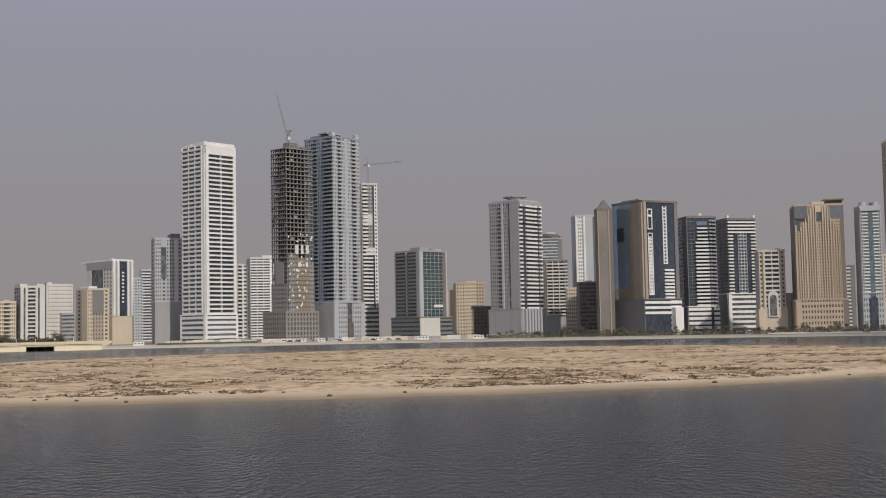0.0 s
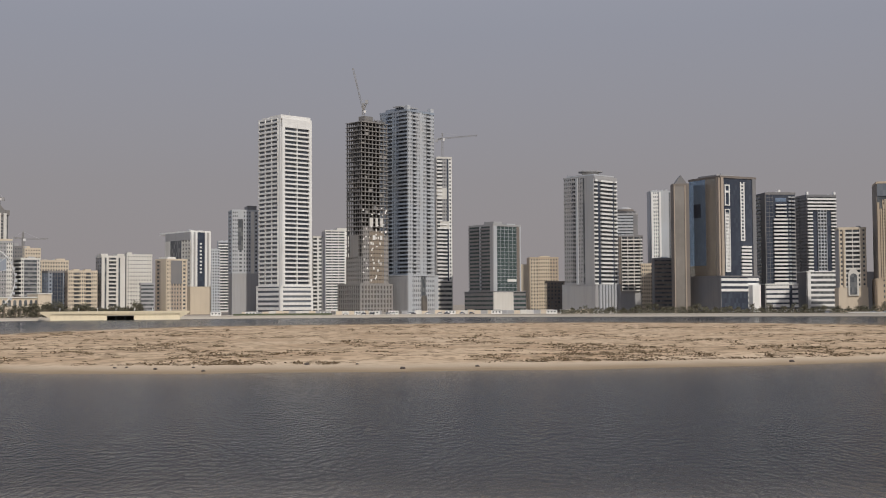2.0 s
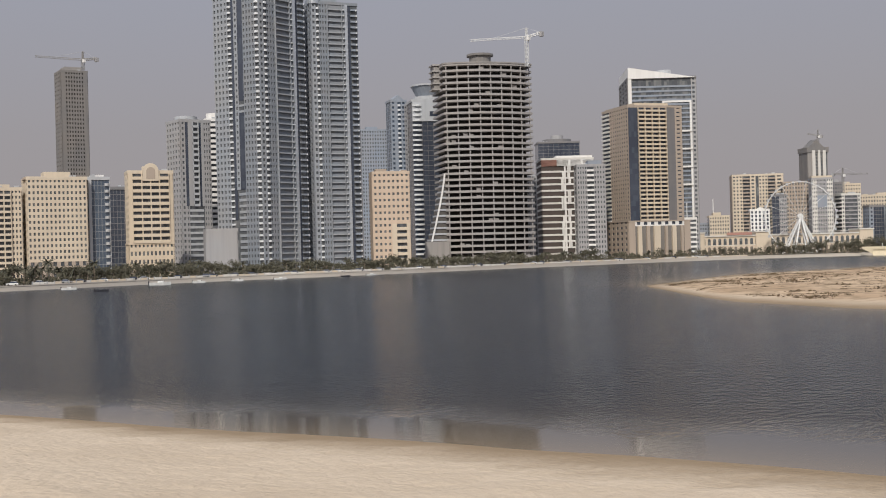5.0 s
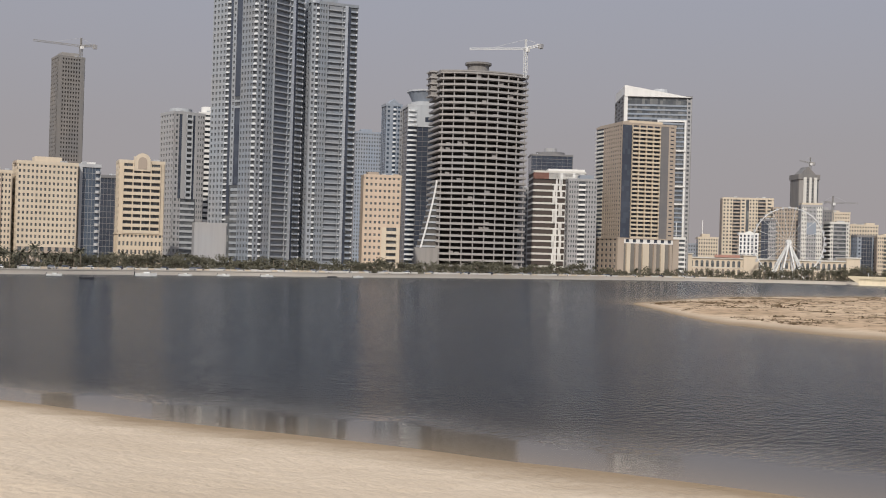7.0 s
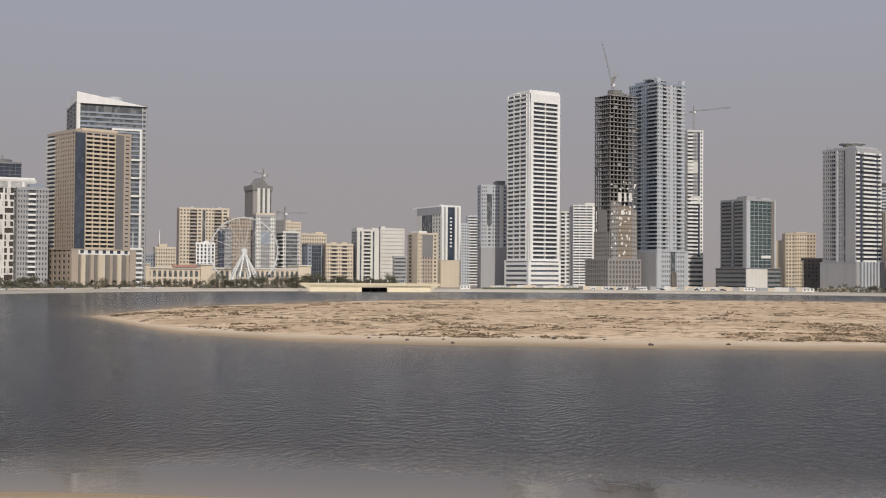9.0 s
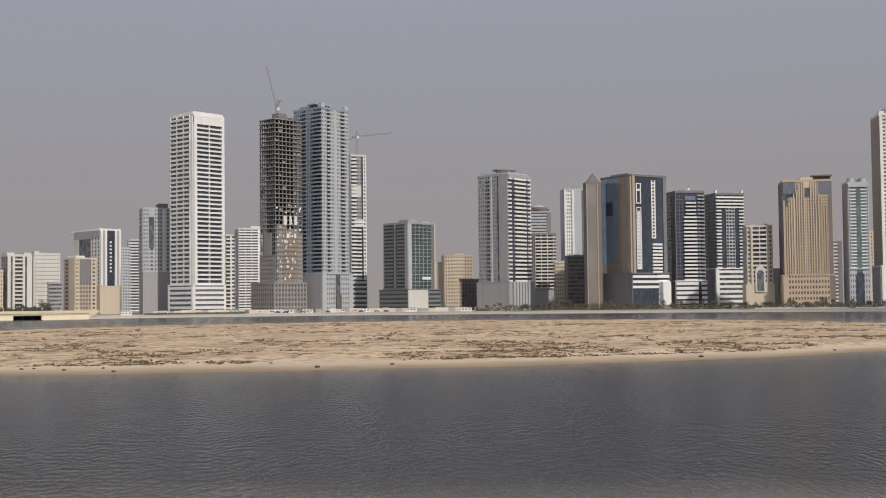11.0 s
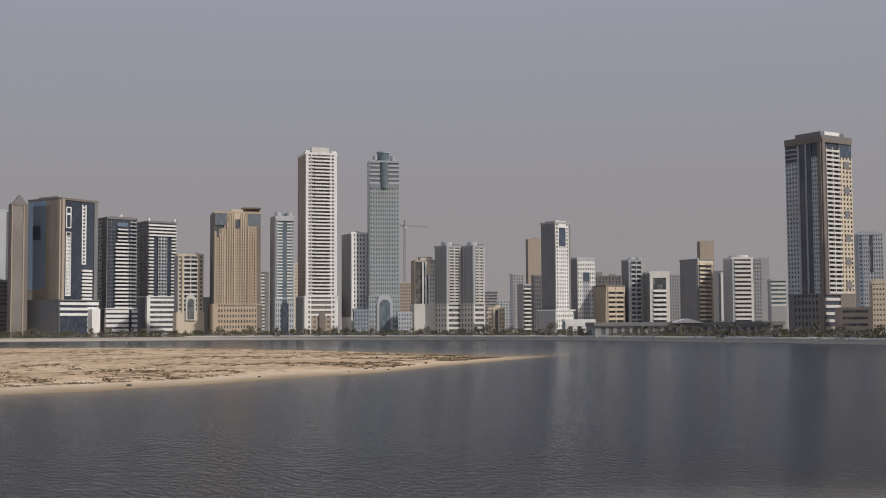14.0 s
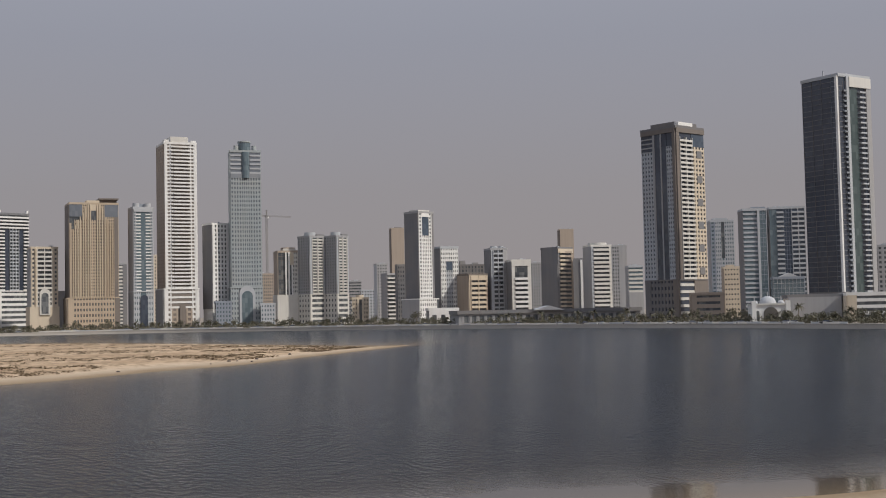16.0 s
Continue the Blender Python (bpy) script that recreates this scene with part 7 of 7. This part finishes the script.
def leaf_belt(name, label, runs, mat, count, size, z_top):
    """Hedges and undergrowth too dense to count, as one mesh of small leaves."""
    total = sum(b_ - a for a, b_ in runs)
    v, f = [], []
    for a, b_ in runs:
        for i in range(int(count * (b_ - a) / total)):
            az = rng.uniform(a, b_)
            r = float(np.interp(az, KA, KR)) + rng.uniform(8, 30)
            base = at(az, r)
            hz = z_top * (0.45 + 0.55 * math.sin(az * 9.1) ** 2 * abs(math.sin(az * 2.3 + 1)))
            p = np.array((base.x + rng.normal(0, 0.5), base.y + rng.normal(0, 0.5), GZ + rng.uniform(0, hz)))
            s = size * rng.uniform(0.6, 1.4)
            d1, d2 = rng.normal(0, 1, 3), rng.normal(0, 1, 3)
            d1, d2 = d1 / np.linalg.norm(d1) * s, d2 / np.linalg.norm(d2) * s
            n = len(v)
            v += [tuple(p - d1), tuple(p + d2), tuple(p + d1), tuple(p - d2 * 0.7)]
            f.append((n, n + 1, n + 2, n + 3))
    ob = new(name, mesh_from(name, v, f, [mat]))
    return tagged(ob, label, "shrubs", kind="stuff")


KA = np.linspace(-70, 60, 131)
KR = smoothed(FAR, KA, 2.5)
leaf_belt("undergrowth", "dusty hedges and undergrowth along the far promenade", ((-66, -26), (-26, -17), (2, 56)), M["leaf"], 52000, 0.5, 5.2)

# ---- parked cars ----


def car_meshes(paint_):
    body = bpy.data.meshes.new("body")
    prof = [(-2.2, 0.35), (2.2, 0.35), (2.25, 0.8), (1.2, 0.95), (-2.1, 1.0), (-2.25, 0.7)]
    v = [(x, s * 0.88, z) for s in (-1, 1) for x, z in prof]
    n = len(prof)
    body.from_pydata(v, [], [tuple(range(n)), tuple(range(2 * n - 1, n - 1, -1))] + [(i, n + i, n + (i + 1) % n, (i + 1) % n) for i in range(n)])
    body.materials.append(paint_)
    cab = bpy.data.meshes.new("cabin")
    prof = [(-2.0, 0.98), (1.25, 0.94), (0.5, 1.5), (-1.6, 1.55)]
    v = [(x, s * (0.82 if z < 1.2 else 0.7), z) for s in (-1, 1) for x, z in prof]
    n = len(prof)
    cab.from_pydata(v, [], [tuple(range(n)), tuple(range(2 * n - 1, n - 1, -1))] + [(i, n + i, n + (i + 1) % n, (i + 1) % n) for i in range(n)])
    cab.materials.append(M["glassdark"])
    return body, cab


CARS = {k: car_meshes(M[k]) for k in ("carwhite", "carsilver", "cardark")}
ROOF = {k: boxes_mesh("car_roof", [(-1.55, 0.45, -0.7, 0.7, 1.53, 1.6)], M[k]) for k in CARS}
WHEEL = prism_mesh("wheel", circle(0.33, 12), -0.1, 0.1, M["tyre"])
WORDS = {"carwhite": "white parked car on the promenade road", "carsilver": "silver parked car on the promenade road", "cardark": "dark parked car on the promenade road"}


def car(p, turn, tone):
    root = thing("car", WORDS[tone], "car", p.x, p.y, GZ + 0.01, turn, "parked cars")
    child("body", CARS[tone][0], root)
    child("cabin", CARS[tone][1], root)
    child("car_roof", ROOF[tone], root)
    for sx in (-1.35, 1.35):
        for sy in (-0.82, 0.82):
            w_ = child("wheel", WHEEL, root, (sx, sy, 0.33))
            w_.rotation_euler = (radians(90), 0, 0)


for az0, az1, cnt in ((-61, -28, 34), (-11, -2, 18), (14, 52, 30)):
    for i in range(cnt):
        az = az0 + (az1 - az0) * (i + rng.uniform(0, 0.9)) / cnt
        r = float(smoothed(FAR, az, 2.5)) + (7.0 if az0 != -11 else 19.5)
        car(at(az, r), -az + rng.uniform(-8, 8) + (180 if rng.rand() < 0.5 else 0), ("carwhite", "carwhite", "carsilver", "cardark")[rng.randint(4)])

# ---- boats ----


def boat(az, r, length, turn, dark=False):
    p = at(az, r, 0)
    root = thing("boat", "small dark open boat moored on the lagoon" if dark else "small white motor boat moored near the bank", "boat", p.x, p.y, 0, turn, "moored boats")
    hull = bpy.data.meshes.new("hull")
    st = [(-0.5, 0.16, 0.12), (-0.2, 0.2, 0.15), (0.2, 0.18, 0.14), (0.42, 0.09, 0.06), (0.52, 0.005, 0.005)]
    v = []
    for x, top, bot in st:
        rise = 0.02 + max(0, x) * 0.08
        v += [(x * length, -top * length, 0.1 * length + rise * length), (x * length, -bot * length, -0.05 * length), (x * length, bot * length, -0.05 * length), (x * length, top * length, 0.1 * length + rise * length)]
    f = [(0, 1, 2, 3), (19, 18, 17, 16)]
    for i in range(4):
        for j in range(4):
            f.append((i * 4 + j, i * 4 + (j + 1) % 4, i * 4 + 4 + (j + 1) % 4, i * 4 + 4 + j))
    hull.from_pydata(v, [], [tuple(reversed(q)) for q in f])
    hull.materials.append(M["cardark" if dark else "boathull"])
    child("hull", hull, root)
    if not dark:
        L_ = length
        child("cabin", boxes_mesh("cabin", [(-0.1 * L_, 0.2 * L_, -0.11 * L_, 0.11 * L_, 0.13 * L_, 0.2 * L_)], M["boathull"]), root)
        child("windscreen", boxes_mesh("windscreen", [(0.2 * L_, 0.215 * L_, -0.1 * L_, 0.1 * L_, 0.15 * L_, 0.22 * L_)], M["glassdark"]), root)
    child("outboard_motor", boxes_mesh("outboard_motor", [(-0.56 * length, -0.5 * length, -0.03 * length, 0.03 * length, 0.02 * length, 0.2 * length)], M["cardark"]), root)


boat(-58.44, 479.7, 5.5, 45, False)
boat(-57.01, 435.8, 5.0, 37, True)
boat(-54.41, 509.5, 8.5, 49, False)
boat(-52.64, 531.6, 5.5, 35, False)
boat(-50.88, 543.8, 5.5, 29, False)
boat(-48.88, 554.0, 5.5, 44, False)
boat(-45.81, 578.1, 4.5, 67, True)
boat(-44.60, 589.5, 5.0, 60, False)
boat(34.99, 624.6, 3.5, 10, True)

# ---- island scrub and debris ----


def scrub_field():
    """Dry salt bushes scattered over the island, too many to count: tufts of small twigs and leaves."""
    v, f = [], []
    made = 0
    while made < 4600:
        az = rng.uniform(-30.5, 32)
        n0, f0 = float(np.interp(az, IA, INR)), float(np.interp(az, IA, IFR))
        if f0 - n0 < 15:
            continue
        t = rng.rand() ** 1.5
        r = n0 + 14 + (f0 - n0 - 24) * t
        x, y = r * math.sin(radians(az)), r * math.cos(radians(az))
        dens = noise.noise(Vector((x * 0.03, y * 0.03, 3.0))) + 0.6 * noise.noise(Vector((x * 0.11, y * 0.11, 7.0)))
        if dens < rng.uniform(-0.12, 0.4):
            continue
        z = float(land_height(np.array(az), np.array(r))[0])
        if z < 0.35:
            continue
        size = rng.uniform(0.35, 0.95) * (1.6 if rng.rand() < 0.08 else 0.95)
        for k in range(18):
            g = rng.normal(0, 1, 3)
            p = np.array((x + g[0] * size * 0.8, y + g[1] * size * 0.55, z + abs(g[2]) * size * 0.13))
            s = size * rng.uniform(0.18, 0.4)
            d1, d2 = rng.normal(0, 1, 3), rng.normal(0, 1, 3)
            d1, d2 = d1 / np.linalg.norm(d1) * s, d2 / np.linalg.norm(d2) * s
            d1[2], d2[2] = d1[2] * 0.55, d2[2] * 0.55
            n = len(v)
            v += [tuple(p - d1), tuple(p + d2), tuple(p + d1), tuple(p - d2 * 0.7)]
            f.append((n, n + 1, n + 2, n + 3))
        made += 1
    ob = new("island_scrub", mesh_from("island_scrub", v, f, [M["scrub"]]))
    tagged(ob, "low dry salt bushes scattered over the sand island", "scrub", kind="stuff")


IA = np.linspace(-33, 35, 137)
INR, IFR = smoothed(ISLE_NEAR, IA, 1.0), smoothed(ISLE_FAR, IA, 1.0)
scrub_field()


def rock(az, r, size):
    bm = bmesh.new()
    bmesh.ops.create_icosphere(bm, subdivisions=2, radius=size)
    for vt in bm.verts:
        vt.co *= 1 + 0.35 * noise.noise(vt.co * (1.5 / size) + Vector((az, r, 0)))
        vt.co.z *= 0.6
    me = bpy.data.meshes.new("rock")
    bm.to_mesh(me)
    bm.free()
    me.materials.append(M["darkbrown"])
    z = float(land_height(np.array(az), np.array(r))[0])
    p = at(az, r, z + size * 0.15)
    ob = new("rock", me)
    ob.location = p
    tagged(ob, "dark weathered rock lying on the island sand", "rock", "rocks on the island")


for i in range(18):
    az = rng.uniform(-29, 27)
    rock(az, float(np.interp(az, IA, INR)) + rng.uniform(3, 16), rng.uniform(0.25, 0.5))
